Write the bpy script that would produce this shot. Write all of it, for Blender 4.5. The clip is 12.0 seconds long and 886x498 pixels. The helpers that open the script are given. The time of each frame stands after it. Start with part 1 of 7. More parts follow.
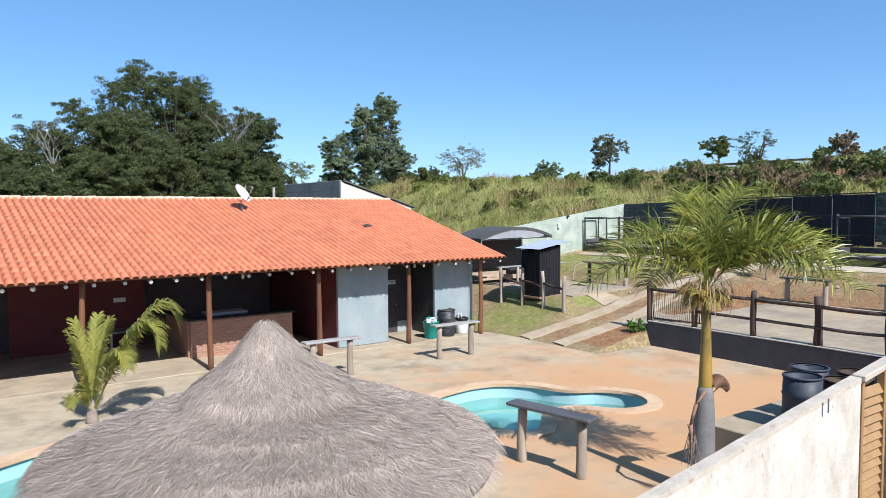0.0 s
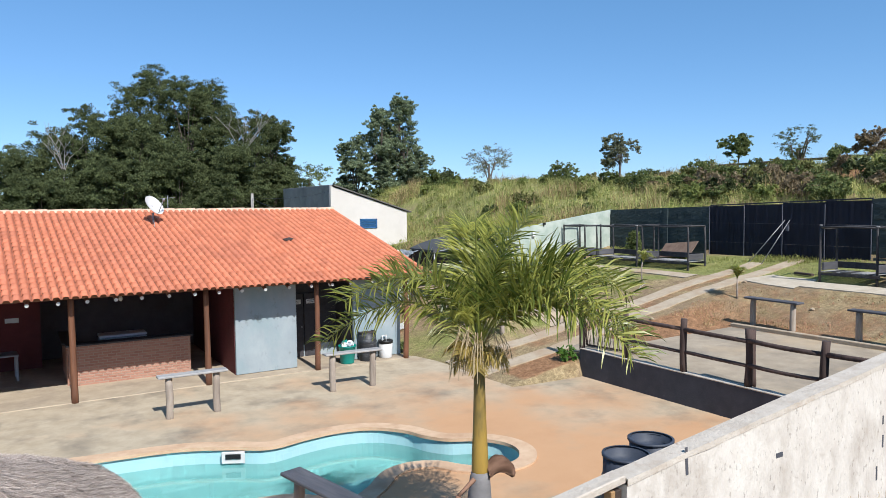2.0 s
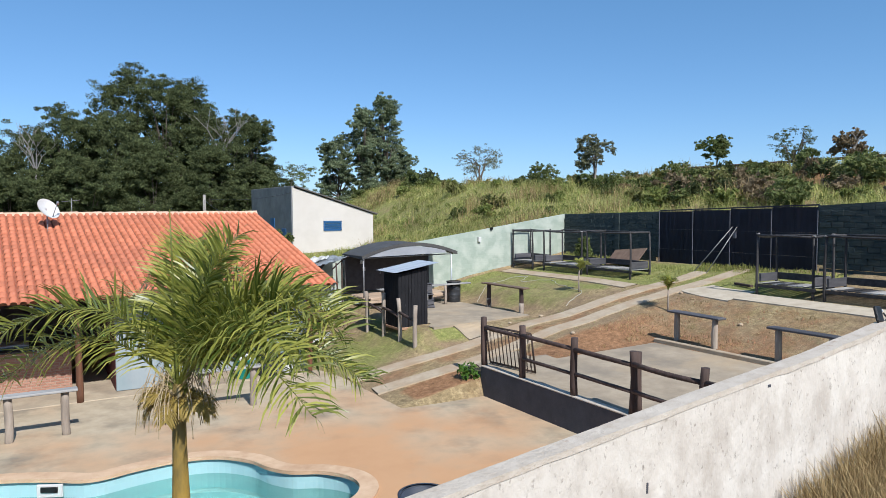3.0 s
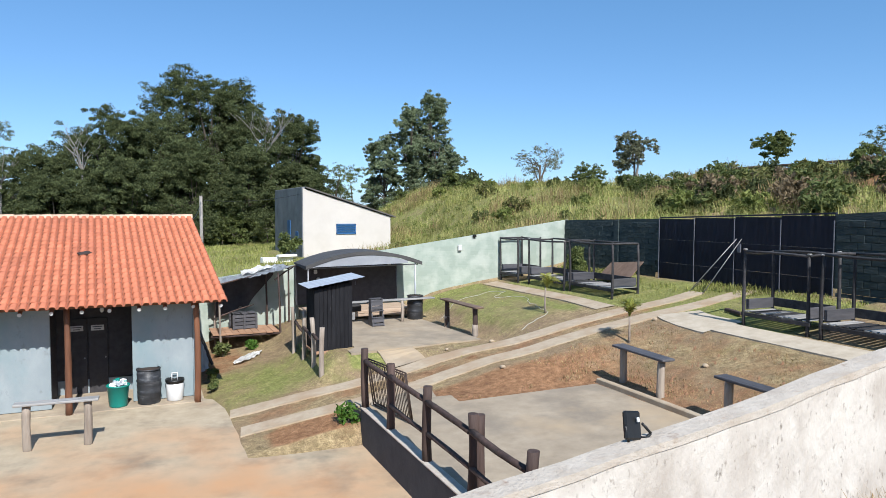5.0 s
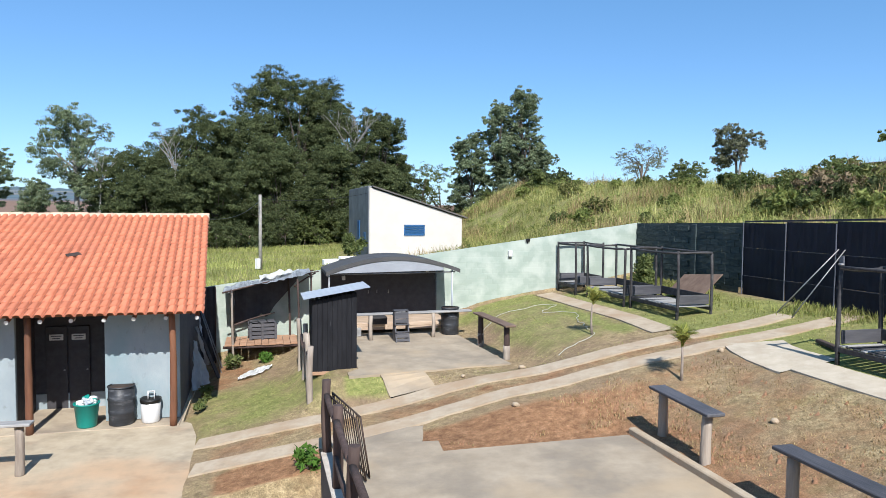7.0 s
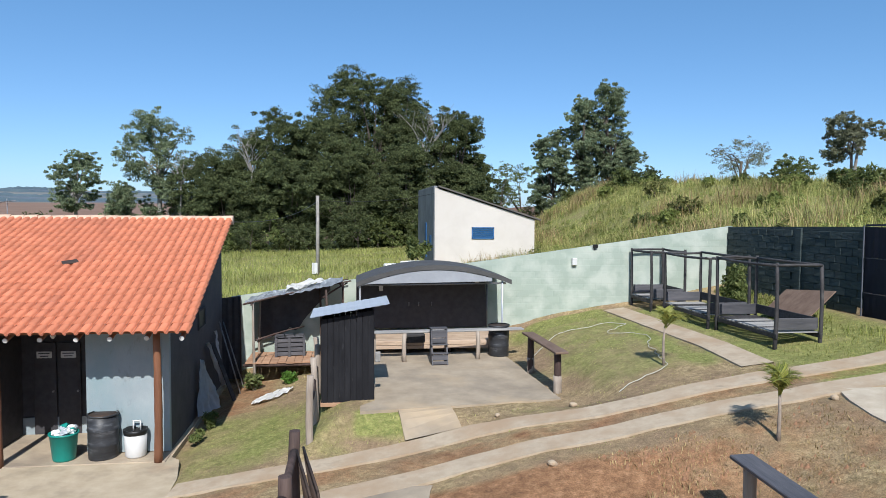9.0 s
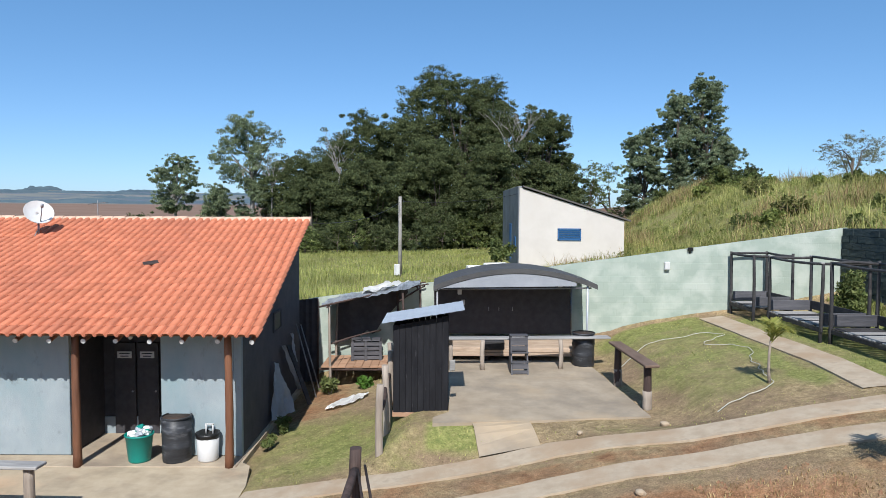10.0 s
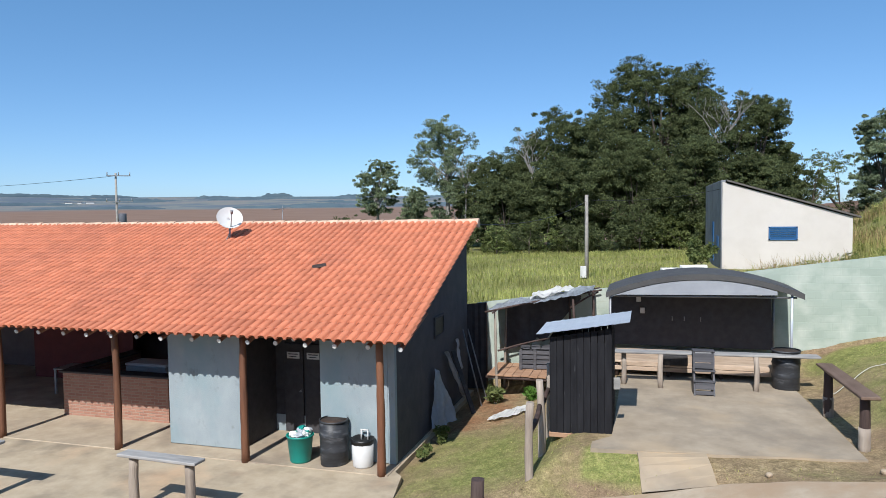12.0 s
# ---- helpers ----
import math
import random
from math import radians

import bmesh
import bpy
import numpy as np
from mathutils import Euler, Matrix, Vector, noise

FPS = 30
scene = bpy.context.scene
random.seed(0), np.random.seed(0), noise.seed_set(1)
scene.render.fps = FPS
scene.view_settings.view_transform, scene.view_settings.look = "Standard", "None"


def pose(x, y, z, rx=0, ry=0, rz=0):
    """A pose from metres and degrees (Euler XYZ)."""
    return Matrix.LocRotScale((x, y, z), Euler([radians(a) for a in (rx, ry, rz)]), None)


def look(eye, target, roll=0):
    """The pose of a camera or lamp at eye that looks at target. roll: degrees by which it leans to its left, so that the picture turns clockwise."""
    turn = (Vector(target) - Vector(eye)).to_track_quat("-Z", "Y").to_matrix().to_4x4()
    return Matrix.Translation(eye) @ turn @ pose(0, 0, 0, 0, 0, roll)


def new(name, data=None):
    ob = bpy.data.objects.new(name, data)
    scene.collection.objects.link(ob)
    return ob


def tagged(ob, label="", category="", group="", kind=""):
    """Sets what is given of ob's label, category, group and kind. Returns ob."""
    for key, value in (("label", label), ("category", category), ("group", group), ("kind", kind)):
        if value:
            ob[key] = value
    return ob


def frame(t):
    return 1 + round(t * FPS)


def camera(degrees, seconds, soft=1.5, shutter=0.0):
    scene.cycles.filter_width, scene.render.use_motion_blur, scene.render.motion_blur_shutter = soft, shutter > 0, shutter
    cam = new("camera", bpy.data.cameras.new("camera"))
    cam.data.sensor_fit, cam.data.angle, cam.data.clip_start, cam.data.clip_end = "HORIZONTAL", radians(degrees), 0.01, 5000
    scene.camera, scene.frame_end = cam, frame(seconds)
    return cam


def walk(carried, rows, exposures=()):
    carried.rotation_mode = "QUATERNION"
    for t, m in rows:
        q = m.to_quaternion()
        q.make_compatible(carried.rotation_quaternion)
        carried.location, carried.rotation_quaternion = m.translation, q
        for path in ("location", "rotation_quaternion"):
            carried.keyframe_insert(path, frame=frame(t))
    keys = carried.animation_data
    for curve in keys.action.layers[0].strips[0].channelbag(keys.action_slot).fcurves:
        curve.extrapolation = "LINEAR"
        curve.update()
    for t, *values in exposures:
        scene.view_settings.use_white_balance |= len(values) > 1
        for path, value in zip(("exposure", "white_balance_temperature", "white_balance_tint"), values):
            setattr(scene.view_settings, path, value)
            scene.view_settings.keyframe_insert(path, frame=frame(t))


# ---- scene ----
cam = camera(65.1, 12.0, soft=0.85)
# white balance and exposure of the drone camera
EXPOSURES = [(0.0, 0.68, 6080, 10), (1.5, 0.6, 6080, 10), (2.5, 0.44, 6080, 10), (3.5, 0.38, 6080, 10), (5.5, 0.62, 6080, 10), (6.5, 0.7, 6080, 10), (8.5, 0.46, 6080, 10), (10.0, 0.39, 6080, 10), (12.0, 0.36, 6080, 10)]
PATH = [
    (0, (1.88, -6.257, 4.383), (3.043, -4.634, 4.271), -0.3),
    (0.5, (2.553, -6.336, 4.484), (3.66, -4.674, 4.373), -0.3),
    (1, (3.553, -6.455, 4.61), (4.635, -4.777, 4.497), -0.6),
    (1.5, (4.966, -6.595, 4.715), (6.024, -4.902, 4.601), -0.6),
    (2, (6.635, -6.766, 4.783), (7.676, -5.062, 4.669), -0.6),
    (2.5, (8.362, -6.939, 4.867), (9.388, -5.226, 4.753), -0.5),
    (3, (9.995, -7.192, 4.936), (11.016, -5.476, 4.822), -0.3),
    (3.5, (11.7, -7.166, 5.009), (12.669, -5.419, 4.896), -0.2),
    (5.5, (16.885, -5.956, 5.078), (17.615, -4.097, 4.969), 0.3),
    (6, (17.775, -5.458, 5.061), (18.418, -3.567, 4.954), 0.4),
    (6.5, (18.502, -4.888, 5.075), (19.066, -2.973, 4.966), 0.5),
    (8.5, (20.707, -2.192, 5.071), (21.059, -0.226, 4.964), 0.4),
    (9, (21.069, -1.558, 5.094), (21.325, 0.423, 4.986), 0.4),
    (9.5, (21.336, -0.989, 5.115), (21.482, 1.002, 5.008), 0.3),
    (10, (21.345, -0.724, 5.091), (21.351, 1.273, 4.984), 0.3),
    (10.5, (21.229, -0.656, 5.111), (21.07, 1.335, 5.002), 0.2),
    (11, (21.341, -0.418, 5.105), (21.04, 1.556, 4.996), -0.2),
    (11.5, (21.63, -0.062, 5.121), (21.216, 1.891, 5.013), -0.6),
    (12, (22.11, 0.453, 5.115), (21.546, 2.369, 5.009), -0.7),
]
walk(cam, [(t, look(eye, target, roll)) for t, eye, target, roll in PATH], EXPOSURES)

# ---- sky, sun ----
SUN_ELEVATION = radians(44.5)
world = bpy.data.worlds.new("sky")
scene.world = world
world.use_nodes = True
wn = world.node_tree.nodes
sky = wn.new("ShaderNodeTexSky")
sky.sky_type = "NISHITA"
sky.sun_disc = False
sky.sun_elevation = SUN_ELEVATION
sky.sun_rotation = radians(180)
sky.altitude = 400
sky.air_density, sky.dust_density, sky.ozone_density = 0.7, 0.8, 3.0
wn["Background"].inputs["Strength"].default_value = 0.119
tint = wn.new("ShaderNodeHueSaturation")
tint.inputs["Saturation"].default_value = 1.05
world.node_tree.links.new(sky.outputs["Color"], tint.inputs["Color"])
even = wn.new("ShaderNodeMixRGB")
even.inputs["Fac"].default_value = 0.3
even.inputs["Color2"].default_value = (0.70, 2.43, 4.2, 1)
world.node_tree.links.new(tint.outputs["Color"], even.inputs["Color1"])
world.node_tree.links.new(even.outputs["Color"], wn["Background"].inputs["Color"])
sun = new("sun", bpy.data.lights.new("sun", "SUN"))
sun.data.energy = 4.6
sun.data.angle = radians(0.53)
sun.data.color = (1.0, 0.955, 0.88)
sun.matrix_world = look((0, 0, 0), (0.03, math.cos(SUN_ELEVATION), -math.sin(SUN_ELEVATION)))



# ---- materials ----
def mat(name, c1, c2, scale=5.0, rough=0.85, metal=0.0, bump=0.25, fine=60.0, c3=None, scale3=0.7, cover=0.5, stretch=(1, 1, 1), vary=0.0, island=0.0, spec=0.4, dist=0.02, c4=None, scale4=0.3, cover4=0.4):
    """Two-scale noise paint: grain between c1 and c2, broad patches of c3, fine relief."""
    m = bpy.data.materials.new(name)
    m.use_nodes = True
    n, lk = m.node_tree.nodes, m.node_tree.links
    b = n["Principled BSDF"]
    b.inputs["Roughness"].default_value, b.inputs["Metallic"].default_value = rough, metal
    b.inputs["Specular IOR Level"].default_value = spec
    tc, mp = n.new("ShaderNodeTexCoord"), n.new("ShaderNodeMapping")
    mp.inputs["Scale"].default_value = stretch
    lk.new(tc.outputs["Object"], mp.inputs["Vector"])

    def noise_tex(s, detail=5.0):
        t = n.new("ShaderNodeTexNoise")
        t.inputs["Scale"].default_value, t.inputs["Detail"].default_value = s, detail
        t.inputs["Roughness"].default_value = 0.62
        lk.new(mp.outputs["Vector"], t.inputs["Vector"])
        return t

    def ramp(src, lo, hi, a, z):
        r = n.new("ShaderNodeValToRGB")
        r.color_ramp.elements[0].position, r.color_ramp.elements[1].position = lo, hi
        r.color_ramp.elements[0].color, r.color_ramp.elements[1].color = (*a, 1), (*z, 1)
        lk.new(src, r.inputs["Fac"])
        return r.outputs["Color"]

    col = ramp(noise_tex(scale).outputs["Fac"], 0.32, 0.68, c1, c2)
    if c3:
        mask = ramp(noise_tex(scale3, 6).outputs["Fac"], 1 - cover - 0.12, 1 - cover + 0.12, (0, 0, 0), (1, 1, 1))
        mx = n.new("ShaderNodeMixRGB")
        lk.new(mask, mx.inputs["Fac"])
        lk.new(col, mx.inputs["Color1"])
        mx.inputs["Color2"].default_value = (*c3, 1)
        col = mx.outputs["Color"]
    if c4:
        mask = ramp(noise_tex(scale4, 4).outputs["Fac"], 1 - cover4 - 0.1, 1 - cover4 + 0.1, (0, 0, 0), (1, 1, 1))
        mx = n.new("ShaderNodeMixRGB")
        lk.new(mask, mx.inputs["Fac"])
        lk.new(col, mx.inputs["Color1"])
        mx.inputs["Color2"].default_value = (*c4, 1)
        col = mx.outputs["Color"]
    if vary or island:
        hs = n.new("ShaderNodeHueSaturation")
        if island:
            src = n.new("ShaderNodeNewGeometry").outputs["Random Per Island"]
        else:
            src = n.new("ShaderNodeObjectInfo").outputs["Random"]
        mr = n.new("ShaderNodeMapRange")
        amount = island or vary
        mr.inputs["To Min"].default_value, mr.inputs["To Max"].default_value = 1 - amount, 1 + amount
        lk.new(src, mr.inputs["Value"])
        lk.new(mr.outputs["Result"], hs.inputs["Value"])
        lk.new(col, hs.inputs["Color"])
        col = hs.outputs["Color"]
    lk.new(col, b.inputs["Base Color"])
    if bump:
        bp = n.new("ShaderNodeBump")
        bp.inputs["Strength"].default_value, bp.inputs["Distance"].default_value = bump, dist
        lk.new(noise_tex(fine, 4).outputs["Fac"], bp.inputs["Height"])
        lk.new(bp.outputs["Normal"], b.inputs["Normal"])
    return m


def leaf_mat(name, c1, c2, through_light=0.35, rough=0.5, spread=0.35, shine=0.15):
    """Leaves: colour varies by leaf, and a share of the light passes through."""
    m = bpy.data.materials.new(name)
    m.use_nodes = True
    n, lk = m.node_tree.nodes, m.node_tree.links
    b, out = n["Principled BSDF"], n["Material Output"]
    g = n.new("ShaderNodeNewGeometry")
    r = n.new("ShaderNodeValToRGB")
    r.color_ramp.elements[0].color, r.color_ramp.elements[1].color = (*c1, 1), (*c2, 1)
    lk.new(g.outputs["Random Per Island"], r.inputs["Fac"])
    tc, t = n.new("ShaderNodeTexCoord"), n.new("ShaderNodeTexNoise")
    t.inputs["Scale"].default_value, t.inputs["Detail"].default_value = 0.35, 3.0
    lk.new(tc.outputs["Object"], t.inputs["Vector"])
    hs, mr = n.new("ShaderNodeHueSaturation"), n.new("ShaderNodeMapRange")
    mr.inputs["To Min"].default_value, mr.inputs["To Max"].default_value = 1 - spread, 1 + spread
    mr.inputs["From Min"].default_value, mr.inputs["From Max"].default_value = 0.3, 0.7
    lk.new(t.outputs["Fac"], mr.inputs["Value"])
    lk.new(mr.outputs["Result"], hs.inputs["Value"])
    lk.new(r.outputs["Color"], hs.inputs["Color"])
    lk.new(hs.outputs["Color"], b.inputs["Base Color"])
    b.inputs["Roughness"].default_value = rough
    b.inputs["Specular IOR Level"].default_value = shine
    tr, mx = n.new("ShaderNodeBsdfTranslucent"), n.new("ShaderNodeMixShader")
    lk.new(hs.outputs["Color"], tr.inputs["Color"])
    mx.inputs["Fac"].default_value = through_light
    lk.new(b.outputs["BSDF"], mx.inputs[1])
    lk.new(tr.outputs["BSDF"], mx.inputs[2])
    lk.new(mx.outputs["Shader"], out.inputs["Surface"])
    return m


def brick_mat(name, c1, c2, mortar, width, height, gap=0.012, bump=0.5, rough=0.85, wall="xz", c3=None, cover=0.4):
    """Courses of bricks on an upright wall, real size."""
    m = mat(name, c1, c2, 9, rough, bump=0)
    n, lk = m.node_tree.nodes, m.node_tree.links
    b = n["Principled BSDF"]
    tc, sp, cb = n.new("ShaderNodeTexCoord"), n.new("ShaderNodeSeparateXYZ"), n.new("ShaderNodeCombineXYZ")
    lk.new(tc.outputs["Object"], sp.inputs["Vector"])
    lk.new(sp.outputs["X" if wall == "xz" else "Y"], cb.inputs["X"])
    lk.new(sp.outputs["Z"], cb.inputs["Y"])
    br = n.new("ShaderNodeTexBrick")
    br.inputs["Scale"].default_value = 1.0
    br.inputs["Brick Width"].default_value, br.inputs["Row Height"].default_value = width, height
    br.inputs["Mortar Size"].default_value, br.inputs["Mortar Smooth"].default_value = gap, 0.3
    br.inputs["Color1"].default_value, br.inputs["Color2"].default_value = (*c1, 1), (*c2, 1)
    br.inputs["Mortar"].default_value = (*mortar, 1)
    lk.new(cb.outputs["Vector"], br.inputs["Vector"])
    col = br.outputs["Color"]
    tn = n.new("ShaderNodeTexNoise")
    tn.inputs["Scale"].default_value, tn.inputs["Detail"].default_value = 1.6, 7.0
    lk.new(tc.outputs["Object"], tn.inputs["Vector"])
    if c3:
        r = n.new("ShaderNodeValToRGB")
        r.color_ramp.elements[0].position, r.color_ramp.elements[1].position = 1 - cover - 0.1, 1 - cover + 0.1
        lk.new(tn.outputs["Fac"], r.inputs["Fac"])
        mx = n.new("ShaderNodeMixRGB")
        lk.new(r.outputs["Color"], mx.inputs["Fac"])
        lk.new(col, mx.inputs["Color1"])
        mx.inputs["Color2"].default_value = (*c3, 1)
        col = mx.outputs["Color"]
    lk.new(col, b.inputs["Base Color"])
    fn = n.new("ShaderNodeTexNoise")
    fn.inputs["Scale"].default_value, fn.inputs["Detail"].default_value = 30.0, 6.0
    lk.new(tc.outputs["Object"], fn.inputs["Vector"])
    ad = n.new("ShaderNodeMath")
    ad.operation = "MULTIPLY_ADD"
    ad.inputs[1].default_value = 0.5
    lk.new(fn.outputs["Fac"], ad.inputs[0])
    inv = n.new("ShaderNodeMath")
    inv.operation = "SUBTRACT"
    inv.inputs[0].default_value = 1.0
    lk.new(br.outputs["Fac"], inv.inputs[1])
    lk.new(inv.outputs[0], ad.inputs[2])
    bp = n.new("ShaderNodeBump")
    bp.inputs["Strength"].default_value, bp.inputs["Distance"].default_value = bump, 0.02
    lk.new(ad.outputs[0], bp.inputs["Height"])
    lk.new(bp.outputs["Normal"], b.inputs["Normal"])
    return m


def dust_over(m, colour, centre, near, far):
    """Red dust on a floor, thick round a centre and thinning in ragged patches away from it."""
    n, lk = m.node_tree.nodes, m.node_tree.links
    b = n["Principled BSDF"]
    src = b.inputs["Base Color"].links[0].from_socket
    tc, dist, mr = n.new("ShaderNodeTexCoord"), n.new("ShaderNodeVectorMath"), n.new("ShaderNodeMapRange")
    dist.operation = "DISTANCE"
    dist.inputs[1].default_value = centre
    lk.new(tc.outputs["Object"], dist.inputs[0])
    mr.inputs["From Min"].default_value, mr.inputs["From Max"].default_value = near, far
    mr.inputs["To Min"].default_value, mr.inputs["To Max"].default_value = 0.30, -0.16
    lk.new(dist.outputs["Value"], mr.inputs["Value"])
    t, ad, mask, mx = n.new("ShaderNodeTexNoise"), n.new("ShaderNodeMath"), n.new("ShaderNodeMapRange"), n.new("ShaderNodeMixRGB")
    t.inputs["Scale"].default_value, t.inputs["Detail"].default_value, t.inputs["Roughness"].default_value = 0.55, 7.0, 0.6
    lk.new(tc.outputs["Object"], t.inputs["Vector"])
    ad.operation = "ADD"
    lk.new(t.outputs["Fac"], ad.inputs[0])
    lk.new(mr.outputs["Result"], ad.inputs[1])
    mask.inputs["From Min"].default_value, mask.inputs["From Max"].default_value, mask.inputs["To Max"].default_value = 0.42, 0.78, 0.85
    lk.new(ad.outputs[0], mask.inputs["Value"])
    lk.new(mask.outputs["Result"], mx.inputs["Fac"])
    lk.new(src, mx.inputs["Color1"])
    mx.inputs["Color2"].default_value = (*colour, 1)
    lk.new(mx.outputs["Color"], b.inputs["Base Color"])


M = {}
M["concrete"] = mat("concrete", (0.355, 0.285, 0.195), (0.455, 0.375, 0.268), 2.2, 0.9, bump=0.3, fine=45, c4=(0.225, 0.185, 0.135), scale4=0.75, cover4=0.40)
dust_over(M["concrete"], (0.49, 0.265, 0.128), (14.6, 3.2, 0.0), 2.0, 9.5)
M["verandafloor"] = mat("veranda_concrete", (0.34, 0.27, 0.19), (0.44, 0.36, 0.26), 2.0, 0.9, bump=0.3, fine=45, c3=(0.25, 0.20, 0.15), scale3=0.8, cover=0.42)
M["slab"] = mat("slab_concrete", (0.275, 0.22, 0.157), (0.385, 0.315, 0.23), 1.8, 0.9, bump=0.25, fine=40, c3=(0.21, 0.175, 0.135), scale3=0.55, cover=0.42, c4=(0.42, 0.315, 0.20), scale4=0.35, cover4=0.38)
M["strip"] = mat("strip_concrete", (0.345, 0.272, 0.19), (0.46, 0.375, 0.275), 3.0, 0.92, bump=0.3, fine=30, c3=(0.35, 0.25, 0.16), scale3=1.2, cover=0.45, c4=(0.27, 0.215, 0.15), scale4=3.0, cover4=0.32)
M["coping"] = mat("coping_cement", (0.49, 0.32, 0.20), (0.58, 0.41, 0.27), 3.0, 0.85, bump=0.2, c3=(0.396, 0.238, 0.137), scale3=1.2, cover=0.4)
M["tile"] = mat("clay_tile", (0.42, 0.135, 0.068), (0.52, 0.18, 0.096), 2.5, 0.85, bump=0.3, fine=40, vary=0.11)
M["tile_many"] = mat("clay_tile_field", (0.42, 0.135, 0.068), (0.52, 0.18, 0.096), 2.5, 0.85, bump=0.3, fine=40, island=0.11, c3=(0.40, 0.135, 0.075), scale3=0.5, cover=0.45)
M["tile_shade_dirt"] = mat("shaded_dirty_clay_channel", (0.17, 0.06, 0.036), (0.30, 0.11, 0.064), 3.0, 0.9, bump=0.3, fine=40)
M["ridge"] = mat("ridge_tile", (0.54, 0.35, 0.24), (0.64, 0.46, 0.34), 3, 0.85, bump=0.3, vary=0.1)
M["white_wall"] = mat("whitewashed_plaster", (0.50, 0.45, 0.395), (0.60, 0.555, 0.495), 3.0, 0.95, bump=0.7, fine=16, c3=(0.385, 0.335, 0.285), scale3=2.6, cover=0.42, dist=0.025, c4=(0.15, 0.125, 0.10), scale4=22.0, cover4=0.30, stretch=(1.0, 1.0, 0.55))
M["walltop"] = mat("whitewashed_wall_top", (0.40, 0.345, 0.285), (0.50, 0.445, 0.38), 5, 0.95, bump=0.7, fine=25, c3=(0.36, 0.29, 0.225), scale3=2.6, cover=0.34, c4=(0.24, 0.15, 0.10), scale4=6.0, cover4=0.27)
M["mint"] = brick_mat("mint_painted_blocks", (0.295, 0.345, 0.290), (0.325, 0.375, 0.318), (0.308, 0.358, 0.302), 0.4, 0.2, 0.008, 0.3, c3=(0.42, 0.455, 0.395), cover=0.47)
M["dark_block"] = mat("dark_painted_block", (0.024, 0.036, 0.038), (0.046, 0.062, 0.061), 4.0, 0.8, bump=0.9, fine=14, dist=0.03, c3=(0.064, 0.080, 0.075), scale3=9.0, cover=0.34, vary=0.10, stretch=(1, 0.35, 1.6))
M["navy"] = mat("navy_sheet", (0.018, 0.020, 0.036), (0.027, 0.030, 0.050), 0.9, 0.6, bump=0.15, fine=3)
M["seam"] = mat("pale_seam", (0.075, 0.08, 0.10), (0.12, 0.125, 0.15), 8, 0.6)
M["dimseam"] = mat("dim_seam", (0.030, 0.033, 0.050), (0.045, 0.048, 0.066), 8, 0.6)
M["charcoal"] = mat("charcoal_paint", (0.044, 0.046, 0.056), (0.066, 0.067, 0.078), 2.5, 0.8, bump=0.3, fine=20, c3=(0.082, 0.079, 0.085), scale3=1.0, cover=0.3, c4=(0.20, 0.18, 0.16), scale4=5.0, cover4=0.2)
M["bluegrey"] = mat("blue_grey_paint", (0.235, 0.275, 0.295), (0.31, 0.35, 0.365), 1.4, 0.85, bump=0.3, c3=(0.21, 0.285, 0.305), scale3=0.9, cover=0.42, c4=(0.17, 0.185, 0.185), scale4=4.5, cover4=0.3, stretch=(1, 1, 0.6))
M["black"] = mat("black_paint", (0.034, 0.032, 0.036), (0.054, 0.051, 0.055), 6, 0.7, bump=0.3)
M["interior"] = mat("dark_room_paint", (0.10, 0.076, 0.078), (0.13, 0.10, 0.10), 3, 0.85)
M["oxblood"] = mat("oxblood_paint", (0.086, 0.018, 0.020), (0.122, 0.025, 0.026), 3, 0.8, bump=0.2)
M["barbrick"] = brick_mat("bare_bricks", (0.30, 0.145, 0.10), (0.37, 0.20, 0.14), (0.34, 0.24, 0.18), 0.23, 0.075, 0.010, 0.6)
M["log"] = mat("varnished_log", (0.115, 0.047, 0.025), (0.216, 0.094, 0.047), 5, 0.6, bump=0.5, fine=12, c3=(0.058, 0.029, 0.020), scale3=2, cover=0.35, stretch=(1, 1, 0.15), vary=0.15)
M["greylog"] = mat("weathered_log", (0.230, 0.187, 0.151), (0.374, 0.317, 0.259), 9, 0.9, bump=0.6, fine=25, c3=(0.173, 0.137, 0.108), scale3=3, cover=0.35, stretch=(1, 1, 0.12), vary=0.12)
M["darklog"] = mat("dark_stained_log", (0.043, 0.027, 0.023), (0.094, 0.061, 0.050), 9, 0.8, bump=0.6, fine=25, c3=(0.144, 0.108, 0.086), scale3=2, cover=0.25, stretch=(1, 1, 0.12), vary=0.15)
M["greyplank"] = mat("weathered_plank", (0.238, 0.230, 0.223), (0.360, 0.346, 0.324), 9, 0.85, bump=0.5, fine=25, c3=(0.158, 0.151, 0.151), scale3=2.5, cover=0.35, stretch=(0.15, 1, 1), vary=0.12)
M["darkplank"] = mat("dark_plank", (0.054, 0.054, 0.061), (0.101, 0.097, 0.104), 9, 0.6, bump=0.4, fine=25, c3=(0.144, 0.137, 0.137), scale3=2.5, cover=0.25, stretch=(0.15, 1, 1), vary=0.15)
M["blacktimber"] = mat("black_stained_timber", (0.024, 0.022, 0.024), (0.052, 0.049, 0.049), 8, 0.75, bump=0.5, fine=25, c3=(0.150, 0.135, 0.122), scale3=2.5, cover=0.28, vary=0.25)
M["shed_white"] = mat("cream_plaster", (0.518, 0.475, 0.432), (0.576, 0.533, 0.490), 0.8, 0.9, bump=0.2, c3=(0.475, 0.425, 0.374), scale3=0.4, cover=0.35)
